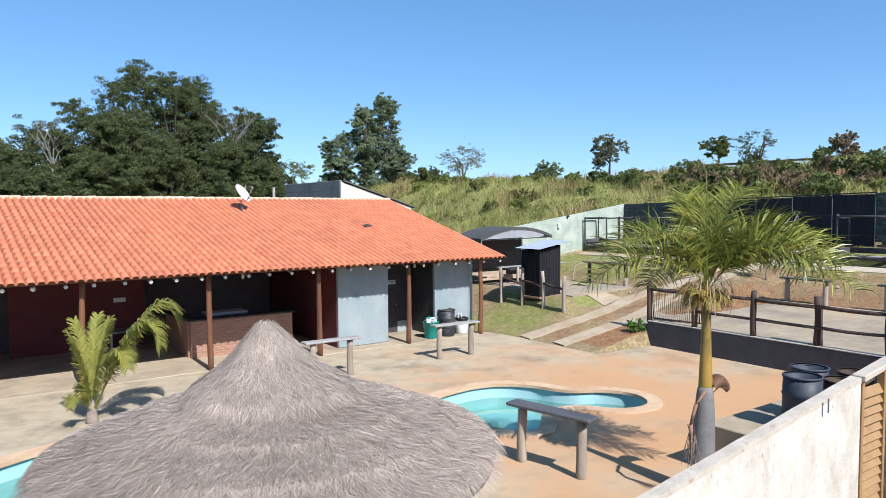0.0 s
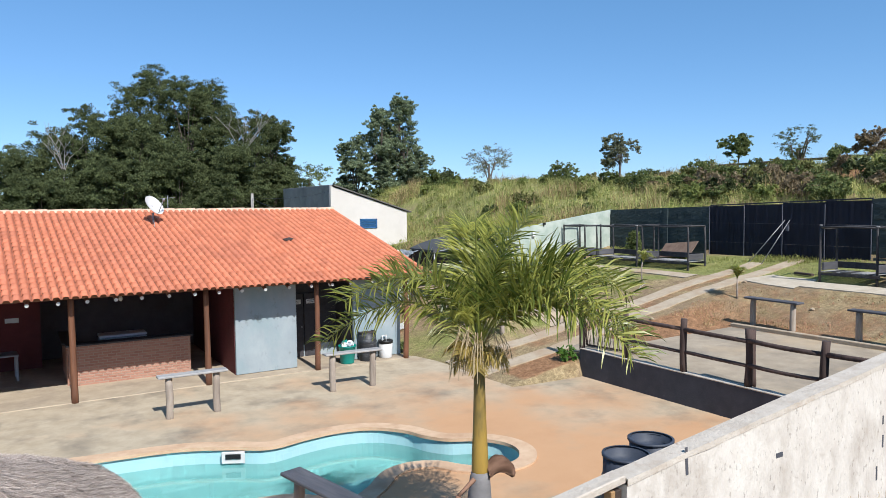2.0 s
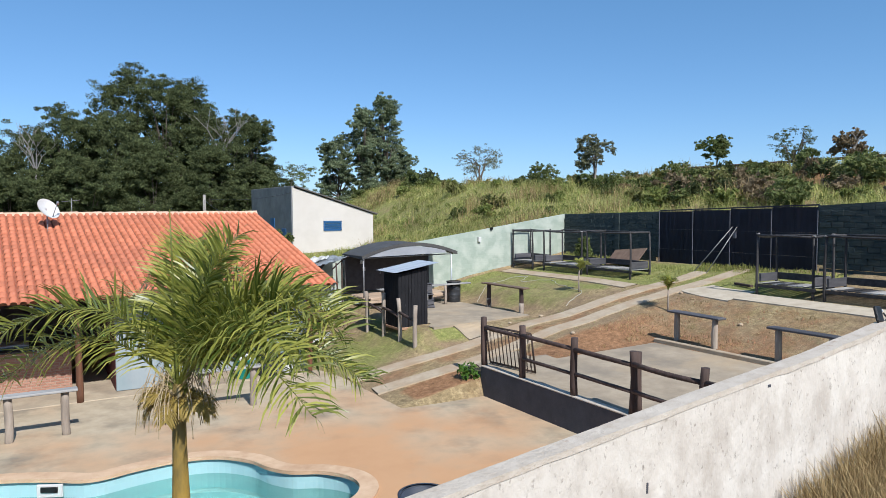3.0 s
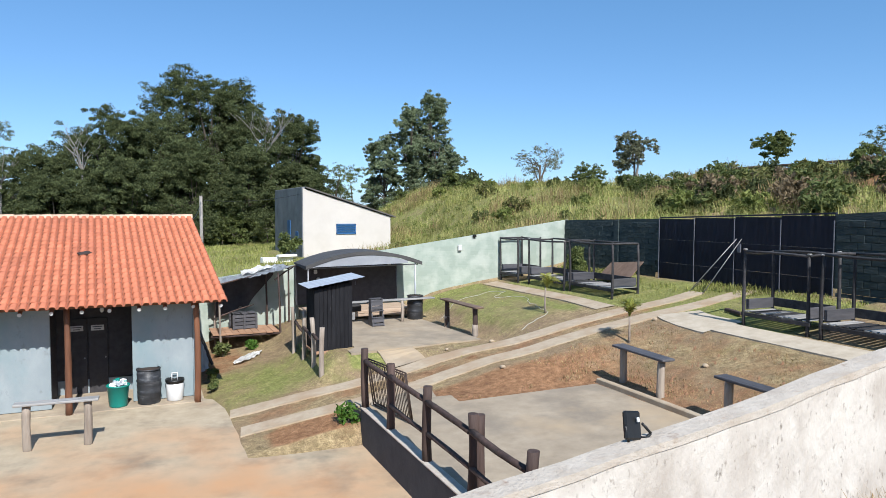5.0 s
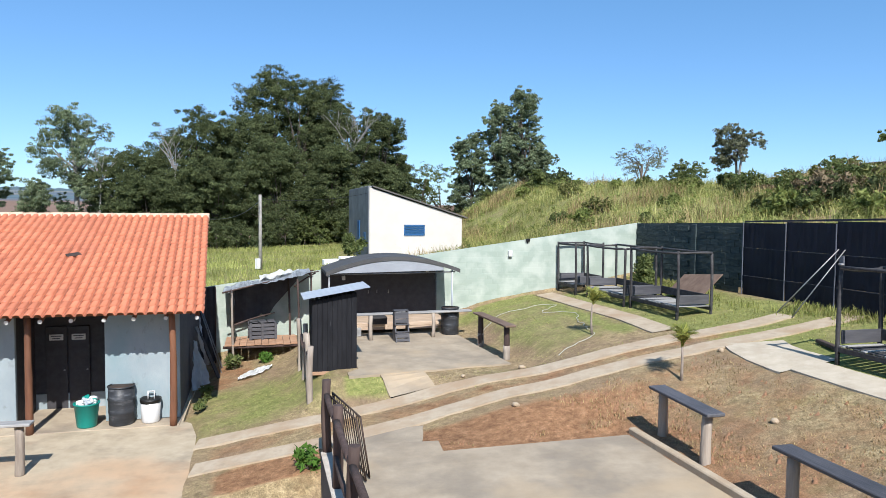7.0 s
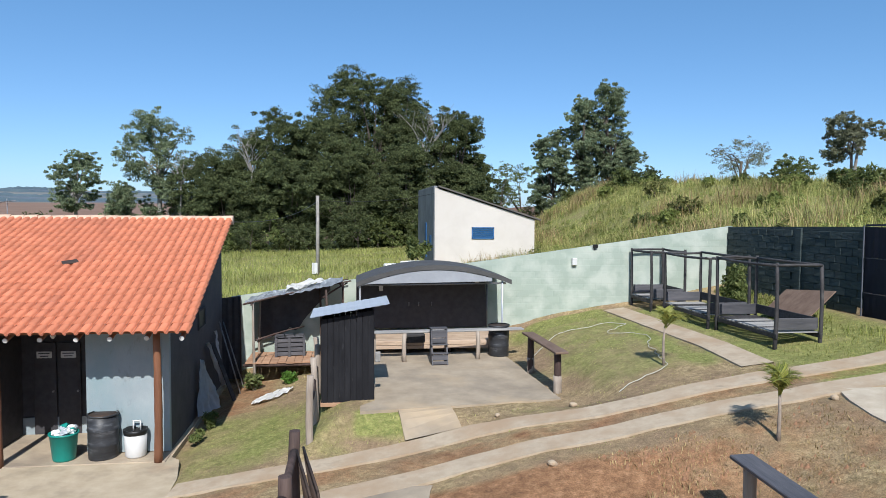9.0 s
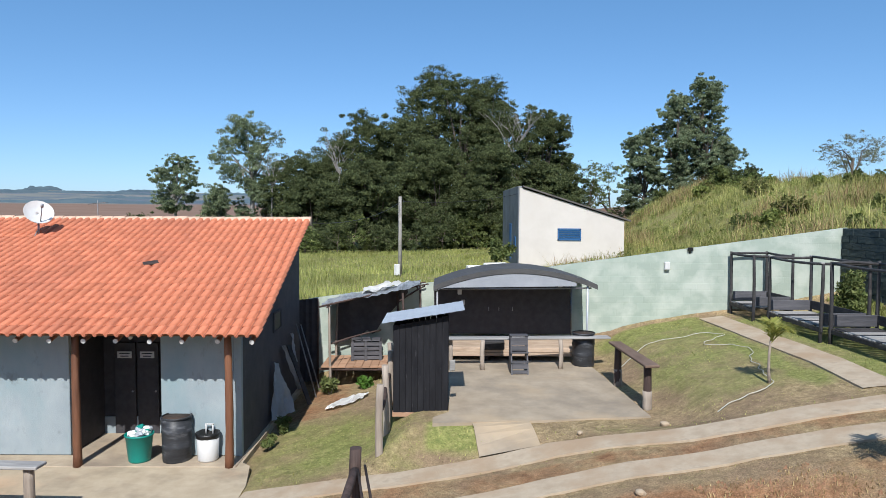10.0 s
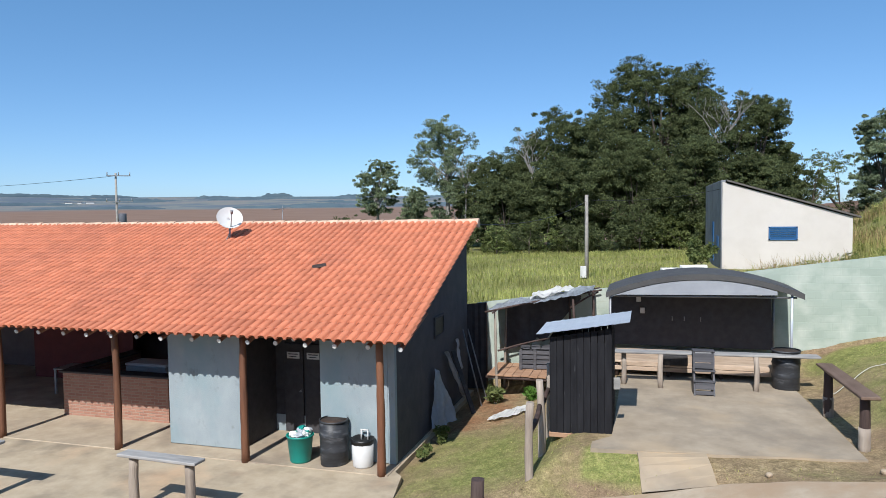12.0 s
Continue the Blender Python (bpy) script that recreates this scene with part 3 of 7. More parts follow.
# ---- pool outline and patio ----
def spline(points, n=8):
    """A closed smooth line through plan points."""
    out, k = [], len(points)
    for i in range(k):
        p0, p1, p2, p3 = (Vector(points[(i + d) % k]) for d in (-1, 0, 1, 2))
        for s in range(n):
            t = s / n
            out.append(0.5 * ((2 * p1) + (p2 - p0) * t + (2 * p0 - 5 * p1 + 4 * p2 - p3) * t * t + (3 * p1 - p0 - 3 * p2 + p3) * t ** 3))
    return out


POOL = spline([(2.2, 7.6), (4.8, 8.5), (7.3, 8.05), (9.1, 7.78), (10.1, 7.32), (10.8, 6.88), (11.6, 7.02), (12.4, 7.08), (13.1, 6.86), (13.6, 6.3), (13.80, 5.75), (14.10, 5.32),
               (14.6, 5.02), (14.95, 4.5), (14.93, 3.95), (14.55, 3.52), (14.0, 3.5), (13.55, 3.8), (13.2, 4.3), (12.7, 4.5), (12.15, 4.36), (11.6, 3.85), (11.15, 3.62), (10.7, 4.0), (10.3, 4.32), (9.4, 4.45),
               (8.6, 4.1), (6.6, 4.0), (4.0, 4.6), (2.2, 5.6)], 6)


def offset_line(pts, d):
    out = []
    for i, p in enumerate(pts):
        t = (pts[(i + 1) % len(pts)] - pts[i - 1]).normalized()
        out.append(p + Vector((-t.y, t.x)) * d)
    return out


RIM = offset_line(POOL, 0.29)
from mathutils.geometry import tessellate_polygon


def slab(bm, outer, top, bottom, holes=()):
    """A flat plate between top and bottom with holes, its edges closed."""
    loops = [[Vector((p[0], p[1], 0)) for p in loop] for loop in (outer, *holes)]
    flat = [p for loop in loops for p in loop]
    for z in (top, bottom):
        vs = [bm.verts.new((p.x, p.y, z)) for p in flat]
        for t in tessellate_polygon(loops):
            bm.faces.new([vs[i] for i in t])
    bmesh.ops.remove_doubles(bm, verts=bm.verts, dist=1e-5)
    for loop in loops:
        for a, b in zip(loop, loop[1:] + loop[:1]):
            bm.faces.new([bm.verts.new((q.x, q.y, z)) for q, z in ((a, top), (b, top), (b, bottom), (a, bottom))])
    bmesh.ops.remove_doubles(bm, verts=bm.verts, dist=1e-5)
    return bm


PATIO = [(-14, WHITE_Y + 0.1), (RETAIN_X + 0.02, WHITE_Y + 0.1), (RETAIN_X + 0.02, 8.0), (19.0, 8.35), (18.2, 8.7), (17.85, 9.1), (17.8, 10.5), (17.75, 11.9), (17.55, 12.9), (17.35, 13.1), (17.35, 19.6), (-14, 19.6)]
single("patio", slab(bmesh.new(), PATIO, 0.0, -0.15, [RIM]), M["concrete"], "sun-bleached concrete patio stained with red dust", kind="structure")

pool = thing("swimming_pool", "freeform swimming pool with pale blue tiles and teal water", "swimming pool")
bm = bmesh.new()
ring = list(zip(offset_line(POOL, -0.05), RIM))
for (a, b), (c, d) in zip(ring, ring[1:] + ring[:1]):
    bm.faces.new([bm.verts.new((v.x, v.y, 0.035)) for v in (a, c, d, b)])
    bm.faces.new([bm.verts.new((v.x, v.y, -0.035)) for v in (a, c, d, b)])
    bm.faces.new([bm.verts.new(v) for v in ((b.x, b.y, 0.035), (d.x, d.y, 0.035), (d.x, d.y, -0.1), (b.x, b.y, -0.1))])
    bm.faces.new([bm.verts.new(v) for v in ((a.x, a.y, 0.035), (c.x, c.y, 0.035), (c.x, c.y, -0.035), (a.x, a.y, -0.035))])
bmesh.ops.remove_doubles(bm, verts=bm.verts, dist=1e-4)
part("coping", bm, M["coping"], pool, "ochre cement coping")
bm = bmesh.new()
shell = offset_line(POOL, 0.012)
for a, c in zip(shell, shell[1:] + shell[:1]):
    bm.faces.new([bm.verts.new(v) for v in ((a.x, a.y, 0.0), (c.x, c.y, 0.0), (c.x, c.y, -1.3), (a.x, a.y, -1.3))])
flat = [Vector((p.x, p.y, 0)) for p in shell]
vs = [bm.verts.new((p.x, p.y, -1.3)) for p in flat]
for t in tessellate_polygon([flat]):
    bm.faces.new([vs[i] for i in t])
bmesh.ops.remove_doubles(bm, verts=bm.verts, dist=1e-4)
part("basin", bm, M["pool"], pool)
bm = bmesh.new()
vs = [bm.verts.new((p.x, p.y, -0.33)) for p in flat]
for t in tessellate_polygon([flat]):
    bm.faces.new([vs[i] for i in t])
for f in bm.faces:
    f.normal_update()
    if f.normal.z < 0:
        f.normal_flip()
wme = bpy.data.meshes.new("water")
bm.to_mesh(wme)
bm.free()
wme.materials.append(M["water"])
water = part("water", wme, None, pool)
water.visible_shadow = False

bm = bmesh.new()
box(bm, (5.7, 15.95, -0.03), (23.2, 6.3, 0.10), bevel=0.012)
single("floor", bm, M["verandafloor"], "worn concrete veranda floor a finger above the patio", kind="structure")

# ---- boundary walls ----
def sloped_wall(bm, a, b, thick, top_a, top_b, low, n=12, chip=0.0):
    """An upright wall between plan points a and b, with a sloping top."""
    a, b = Vector((*a, 0)), Vector((*b, 0))
    side = (b - a).normalized().cross(Vector((0, 0, 1))) * thick / 2
    rows = []
    for i in range(n + 1):
        f = i / n
        p, t = a.lerp(b, f), top_a + (top_b - top_a) * f + chip * noise.noise((f * n * 0.7, a.x, a.y))
        rows.append([bm.verts.new((p + s * side) + Vector((0, 0, z))) for s, z in ((-1, low), (-1, t), (1, t), (1, low))])
    for lo, hi in zip(rows, rows[1:]):
        for k in range(4):
            bm.faces.new((lo[k], lo[(k + 1) % 4], hi[(k + 1) % 4], hi[k]))
    bm.faces.new(rows[0][::-1])
    bm.faces.new(rows[-1])
    return bm


wy = WHITE_Y + 0.08
GATE0, GATE1 = 10.07, 10.76
bm = bmesh.new()
sloped_wall(bm, (-12, wy + 0.03), (GATE0, wy + 0.03), 0.11, white_top(-12), white_top(GATE0), -0.4, 90, 0.0)
STOPS = [GATE1, 12, 13, 14, 14.75, 15.5, 16.4, 17.3, 18, 18.7, 19.8, 20.2, 20.6, 21.0, 21.4, 28, 36]
for a, b in zip(STOPS, STOPS[1:]):
    sloped_wall(bm, (a, wy), (b, wy), 0.17, white_top(a), white_top(b), -0.4, 4, 0.0)
bmesh.ops.remove_doubles(bm, verts=bm.verts, dist=1e-4)
top = bmesh.new()
for a, b, wy_, w_ in ((-12, GATE0, wy + 0.03, 0.62), (GATE1, 36, wy, 1.0)):
    n = int((b - a) / 0.25)
    rows = []
    for i in range(n + 1):
        x = a + (b - a) * i / n
        z = white_top(x) + 0.012 + 0.008 * noise.noise((x * 2.1, 3, 0))
        j0, j1 = 0.010 * noise.noise((x * 3, 0, 1)), 0.010 * noise.noise((x * 3, 0, 2))
        rows.append([top.verts.new((x, wy_ + s * w_, z + dz)) for s, dz in ((-0.096 + j0, -0.055 + 2 * j1), (-0.094 + j0, 0), (0.094 + j1, 0.004), (0.096 + j1, -0.05))])
    for lo, hi in zip(rows, rows[1:]):
        for k in range(4):
            top.faces.new((lo[k], lo[(k + 1) % 4], hi[(k + 1) % 4], hi[k]))
    top.faces.new(rows[0][::-1])
    top.faces.new(rows[-1])
single("wall_south_top", top, M["walltop"], "bare cement top of the whitewashed wall", kind="structure")
single("wall_south", bm, M["white_wall"], "weathered whitewashed boundary wall with flaking plaster", kind="structure")
bm = bmesh.new()
sloped_wall(bm, (17.4, GREEN_Y + 0.08), (DARK_X + 0.15, GREEN_Y + 0.08), 0.16, green_top(17.4), green_top(DARK_X + 0.15), -0.4, 40)
single("wall_north", bm, M["mint"], "pale mint painted block boundary wall", kind="structure")
bm = bmesh.new()
sloped_wall(bm, (DARK_X + 0.08, GREEN_Y), (DARK_X + 0.08, 13.7), 0.16, 4.66, 4.80, 1.5, 10)
sloped_wall(bm, (DARK_X + 0.08, 6.75), (DARK_X + 0.08, WHITE_Y), 0.16, 5.0, 5.5, 1.5, 10)
single("wall_east", bm, M["dark_block"], "dark painted rough block boundary wall", kind="structure")
bm = bmesh.new()
box(bm, (RETAIN_X + 0.09, (8.07 + WHITE_Y) / 2, 0.255), (0.2, 8.07 - WHITE_Y - 0.2, 1.03), bevel=0.012)
single("wall_retaining", bm, M["charcoal"], "low charcoal painted retaining wall", kind="structure")

bm = bmesh.new()
box(bm, (RETAIN_X + 0.09, (8.07 + WHITE_Y) / 2, 0.780), (0.206, 8.07 - WHITE_Y - 0.2, 0.03), bevel=0.008)
single("wall_retaining_top", bm, M["walltop"], "pale cement top of the retaining wall", kind="structure")

# ---- paving in the yard ----
def draped(bm, line, width, lift=0.035, side=0.12, step=0.4):
    """A strip of paving laid along plan points over the yard."""
    pts = []
    for a, b in zip(line, line[1:]):
        n = max(1, int((Vector(b) - Vector(a)).length / step))
        pts += [Vector(a).lerp(Vector(b), i / n) for i in range(n)]
    pts.append(Vector(line[-1]))
    rows = []
    for i, p in enumerate(pts):
        t = (pts[min(i + 1, len(pts) - 1)] - pts[max(i - 1, 0)]).normalized()
        s = Vector((-t.y, t.x)) * width / 2
        w = 1 + 0.06 * noise.noise((p.x * 2, p.y * 2, 5))
        rows.append([bm.verts.new((p.x + s.x * k * w, p.y + s.y * k * w, yard(p.x + s.x * k, p.y + s.y * k) + lift + h)) for k, h in ((1, -side), (1, 0), (-1, 0), (-1, -side))])
    for lo, hi in zip(rows, rows[1:]):
        for k in range(3):
            bm.faces.new((lo[k], lo[k + 1], hi[k + 1], hi[k]))
    return bm


single("pavement_strip", draped(bmesh.new(), [(17.8, 11.2), (20.5, 10.85), (23.3, 11.25), (26.5, 10.8), (29.4, 10.55), (32.2, 10.65)], 0.6), M["strip"], "worn concrete tyre strip crossing the lawn", kind="structure")
single("pavement_strip", draped(bmesh.new(), [(17.85, 9.65), (20.4, 9.3), (23.0, 9.8), (26.1, 9.75), (28.6, 9.4), (30.8, 9.45), (33.1, 9.35)], 0.6), M["strip"], "worn concrete tyre strip crossing the lawn", kind="structure")
single("pavement_path", draped(bmesh.new(), [(29.2, 19.3), (29.25, 16), (29.3, 13.4), (29.15, 11.35)], 0.65), M["strip"], "narrow concrete path beside the daybeds", kind="structure")
single("pavement_patch", draped(bmesh.new(), [(29.95, 9.05), (29.72, 8.5), (29.58, 7.9), (29.54, 7.2), (29.52, 6.9)], 1.3), M["palepath"], "pale concrete patch at the end of the path", kind="structure")
single("pavement_path", draped(bmesh.new(), [(29.48, 6.9), (29.45, 6.2), (29.42, 4.6), (29.4, 3.0), (29.36, -1)], 0.78), M["palepath"], "narrow concrete path beside the daybeds", kind="structure")
bm = slab(bmesh.new(), [(21.2, 12.25), (22.1, 12.3), (23.0, 12.4), (25.5, 12.75), (25.25, 17.6), (25.2, 19.0), (21.52, 19.0), (21.52, 13.0), (21.2, 12.6)], 1.09, 0.6)
single("pavement_pad", bm, M["slab"], "level concrete pad under the shelter", kind="structure")
single("pavement_ramp", draped(bmesh.new(), [(22.6, 11.45), (22.55, 12.0), (22.5, 12.42)], 1.1, 0.045, step=0.2), M["slab"], "short concrete ramp up to the pad", kind="structure")
bm = slab(bmesh.new(), [(RETAIN_X + 0.18, WHITE_Y + 0.15), (25.72, WHITE_Y + 0.15), (25.72, 7.05), (22.25, 7.35), (22.3, 7.9), (21.2, 8.1), (RETAIN_X + 0.18, 8.07)], 0.985, 0.5)
for v in bm.verts:
    v.co.z -= 0.2 * max(0, 25.72 - v.co.x) / 5.36
single("pavement_court", bm, M["slab"], "stained concrete court above the patio", kind="structure")
single("pavement_apron", draped(bmesh.new(), [(21.1, 7.9), (21.4, 8.6), (21.6, 9.4)], 1.5, 0.03, step=0.2), M["slab"], "concrete apron between court and tyre strip", kind="structure")
bm = bmesh.new()
box(bm, (25.80, 3.1, 0.955), (0.16, 8.0, 0.30), bevel=0.02)
single("kerb", bm, M["strip"], "low concrete kerb along the court", kind="structure")

# ---- the long house with the clay roof ----
house = thing("house", "long low house with orange clay roof and log veranda", "house")
EAVE_Y, EAVE_Z, RIDGE_Y, RIDGE_Z = 12.29, 2.70, 19.60, 4.82
LEFT_X = -6.0


def right_end(f):
    """The roof's right edge, which runs a little askew: f from eave to ridge."""
    return 17.9 + (17.52 - 17.9) * f


ROWS, PITCH = 21, 0.205
COLS = int((17.9 - LEFT_X) / PITCH)
slope = math.hypot(RIDGE_Y - EAVE_Y, RIDGE_Z - EAVE_Z)
up = Vector((0, (RIDGE_Y - EAVE_Y) / slope, (RIDGE_Z - EAVE_Z) / slope))
out_n = Vector((0, -up.z, up.y))
bm = bmesh.new()
for lift in (-0.03, -0.10):
    bm.faces.new([bm.verts.new(Vector((x, EAVE_Y, EAVE_Z)) + up * (max(d, 0.24))  + out_n * lift) for x, d in ((LEFT_X, 0), (17.8, 0), (17.42, slope), (LEFT_X, slope))])
bmesh.ops.bridge_loops(bm, edges=bm.edges)
roof = part("roof", bm, M["log"], house, "wooden roof deck under the tiles")


def tile_rows():
    """One clay tile: a trough and a roll, a little thicker at its lower lip."""
    w, ln, k = PITCH, slope / ROWS + 0.05, 10
    vs, fs = [], []
    for end, lift in ((0.0, 0.011), (ln, 0.0)):
        for top in (0.0, -0.014):
            for a in (0.0, 0.12, 0.16, 0.21, 0.33, 0.5, 0.67, 0.79, 0.84, 0.88, 1.0):
                roll = 1 / (1 + math.exp(-(a - 0.16) / 0.016)) - 1 / (1 + math.exp(-(a - 0.84) / 0.016))
                vs.append(((a - 0.5) * (w + 0.006), end, lift + top + roll * (0.04 + 0.03 * math.sin(math.pi * a)) - 0.02))
    n = k + 1
    for i in range(k):
        fs += [(i, i + 1, 2 * n + i + 1, 2 * n + i), (n + i, 3 * n + i, 3 * n + i + 1, n + i + 1), (i, n + i, n + i + 1, i + 1)]
    return np.array(vs), np.array(fs)


tv, tf = tile_rows()
basis = np.array([(1, 0, 0), tuple(up), tuple(out_n)])
tile_mesh = fast_mesh("roof_tile", tv @ basis, tf, M["tile"])
tile_mesh.polygons.foreach_set("use_smooth", np.ones(len(tf), bool))
# groove shade and dirt painted darker into the trough faces
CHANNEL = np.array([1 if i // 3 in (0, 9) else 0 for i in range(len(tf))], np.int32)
tile_mesh.materials.append(M["tile_shade_dirt"])
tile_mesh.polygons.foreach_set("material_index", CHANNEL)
TILES = []
for r in range(ROWS):
    f = r / ROWS
    for c in range(COLS):
        x = right_end(f) - PITCH * (c + 0.5)
        jit = random.uniform(-0.006, 0.006)
        o = Vector((x, EAVE_Y, EAVE_Z)) + up * (slope * f - 0.02 + jit) + out_n * (0.02 + random.uniform(0, 0.004))
        TILES.append((c, r, o))
many_v, many_f = [], []
for c, r, o in TILES:
    if c < 14:
        t = new("roof_tile", tile_mesh)
        t.parent = roof
        t.location = o
    else:
        many_f.append(tf + len(many_v) * len(tv))
        many_v.append(tv @ basis + np.array(o))
me = fast_mesh("roof_tile_field", np.concatenate(many_v), np.concatenate(many_f), M["tile_many"])
me.polygons.foreach_set("use_smooth", np.ones(sum(len(f) for f in many_f), bool))
me.materials.append(M["tile_shade_dirt"])
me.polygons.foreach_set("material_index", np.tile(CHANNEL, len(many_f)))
field = part("roof_tile_field", me, None, roof)
tagged(field, kind="stuff")
# ridge caps
cap = bmesh.new()
lathe(cap, [(0.135, 0.0), (0.118, 0.42)], 10)
cap_mesh = mesh_from(cap, "ridge_cap", M["ridge"])
x = 17.55
while x > LEFT_X:
    t = new("ridge_cap", cap_mesh)
    t.parent = roof
    t.matrix_basis = pose(x, RIDGE_Y, RIDGE_Z - 0.03 + random.uniform(-0.008, 0.008), 0, -90 + random.uniform(-1, 1), 0)
    x -= 0.36
# rafter tails, painted white on their ends
tail = bmesh.new()
rod(tail, (0, 0, 0), tuple(up * 1.6), 0.048, seg=10)
tail_mesh = mesh_from(tail, "rafter", M["log"])
tip_bm = bmesh.new()
lathe(tip_bm, [(0.046, -0.012), (0.046, 0.01)], 12)
tip_mesh = mesh_from(tip_bm, "rafter_end", M["whitepaint"])
x = 17.70
while x > LEFT_X + 0.3:
    rf = new("rafter", tail_mesh)
    rf.parent = house
    rf.location = (x + random.uniform(-0.05, 0.05), EAVE_Y + 0.13 + random.uniform(0, 0.08), EAVE_Z - 0.11)
    e = new("rafter_end", tip_mesh)
    e.parent = rf
    e.matrix_basis = Matrix.LocRotScale((0, -0.012, -0.004), up.to_track_quat("Z", "Y"), None)
    x -= 0.645
for x in (17.16, 14.15, 10.97, 7.69, 4.55, 1.4, -1.8, -5.0):
    bm = bmesh.new()
    rod(bm, (x, 12.84, -0.05), (x + random.uniform(-0.03, 0.03), 12.84, 2.68), 0.085, 0.070, 12, 0.08, 10)
    part("pillar", bm, M["log"], house, "varnished log pillar")
bm = bmesh.new()
rod(bm, (LEFT_X, 12.84, 2.70), (17.6, 12.84, 2.70), 0.075, seg=10)
part("beam", bm, M["log"], house)
# walls
bm = bmesh.new()
gable = [(13.46, 0.0), (19.3, 0.0), (19.3, 4.58), (13.46, 2.87)]
for hole in (0,):
    a = [bm.verts.new((17.10, y, z)) for y, z in gable]
    b = [bm.verts.new((17.25, y, z)) for y, z in gable]
    bm.faces.new(a), bm.faces.new(b[::-1])
    for i in range(4):
        bm.faces.new((a[i], b[i], b[(i + 1) % 4], a[(i + 1) % 4]))
part("gable_wall", bm, M["charcoal"], house, "charcoal painted gable wall")
bm = bmesh.new()
box(bm, (17.255, 16.5, 2.36), (0.03, 0.72, 0.42))
gw = part("gable_window", bm, M["blackplastic"], house, "small dark window")
bm = bmesh.new()
for dy, dz, sy, sz in ((0.38, 0, 0.05, 0.5), (-0.38, 0, 0.05, 0.5), (0, 0.23, 0.8, 0.05), (0, -0.23, 0.8, 0.05)):
    box(bm, (17.262, 16.5 + dy, 2.36 + dz), (0.05, sy, sz))
part("window_frame", bm, M["charcoal"], gw)
bm = bmesh.new()
box(bm, ((LEFT_X + 17.1) / 2, 19.22, 2.3), (17.1 - LEFT_X, 0.15, 4.6))
part("back_wall", bm, M["interior"], house)
bm = bmesh.new()
box(bm, (LEFT_X, 16.2, 2.0), (0.15, 6.0, 4.0))
part("side_wall", bm, M["charcoal"], house)
# wash rooms: two pale blocks with a dark passage between them
bm = bmesh.new()
box(bm, (12.80, 13.46, 1.48), (1.84, 0.12, 2.9), bevel=0.01)
part("front_wall", bm, M["bluegrey"], house, "pale blue-grey painted wall")
bm = bmesh.new()
box(bm, (16.35, 13.46, 1.48), (1.50, 0.12, 2.9), bevel=0.01)
part("front_wall", bm, M["bluegrey"], house, "pale blue-grey painted wall")
bm = bmesh.new()
box(bm, (11.92, 16.3, 1.46), (0.10, 5.56, 2.9))
part("partition_wall", bm, M["oxblood"], house, "oxblood painted partition")
# passage shade painted as black walls, the sunlit foot as a blue-grey strip
for x in (13.66, 15.66):
    bm = bmesh.new()
    box(bm, (x, 14.3, 1.46), (0.10, 1.54, 2.9))
    part("partition_wall", bm, M["black"], house)
bm = bmesh.new()
box(bm, (14.66, 14.95, 1.6), (1.9, 0.12, 3.2))
pw = part("passage_wall", bm, M["black"], house, "passage wall coloured black for its shade")
bm = bmesh.new()
box(bm, (14.66, 14.87, 0.2), (1.88, 0.04, 0.4))
part("skirting", bm, M["bluegrey"], house, "blue-grey strip for the sunlit foot of the wall")
for x in (14.21, 14.73):
    bm = bmesh.new()
    box(bm, (x, 14.86, 1.06), (0.48, 0.05, 2.08), bevel=0.008)
    dr = part("door", bm, M["black"], house, "black wash room door")
    bm = bmesh.new()
    rod(bm, (x + 0.18, 14.84, 1.0), (x + 0.18, 14.79, 1.0), 0.022, seg=8)
    part("door_handle", bm, M["steel"], dr)
for x in (14.21, 14.72):
    bm = bmesh.new()
    box(bm, (x, 14.825, 1.83), (0.32, 0.02, 0.15), bevel=0.004)
    sg = part("door_sign", bm, M["whitepaint"], house, "small white sign")
    bm = bmesh.new()
    for k, wd in ((0.03, 0.24), (-0.03, 0.18)):
        box(bm, (x, 14.814, 1.83 + k), (wd, 0.006, 0.022))
    part("sign_bars", bm, M["charcoal"], sg)
bm = bmesh.new()
box(bm, (17.18, 13.452, 1.48), (0.15, 0.12, 2.9))
part("corner_post", bm, M["bluegrey"], house)

# bar of bare bricks with a dark top
bar = thing("bar_counter", "bare brick bar counter on the veranda", "bar counter")
bm = bmesh.new()
box(bm, (9.27, 14.75, 0.56), (3.2, 0.2, 1.12), bevel=0.01)
box(bm, (7.73, 16.1, 0.56), (0.2, 2.5, 1.12), bevel=0.01)
part("brick_front", bm, M["barbrick"], bar)
bm = bmesh.new()
box(bm, (9.27, 14.80, 1.145), (3.34, 0.42, 0.05), bevel=0.01)
box(bm, (7.73, 16.2, 1.145), (0.42, 2.4, 0.05), bevel=0.01)
part("counter_top", bm, M["blacktimber"], bar)

# ---- thatched parasol hut ----
hut = thing("thatched_hut", "round hut with a grey weathered straw roof", "thatched hut", at=(5.02, 1.55, 0))
PROFILE = [(0.03, 3.08), (0.11, 3.04), (0.22, 2.92), (0.46, 2.64), (0.76, 2.385), (0.95, 2.255), (1.0, 2.17), (1.15, 2.11), (1.62, 1.95), (2.1, 1.77), (2.61, 1.57)]
COURSES = (0.0, 0.5, 0.97, 1.5, 2.05, 2.62)
LEAN_X = -0.13


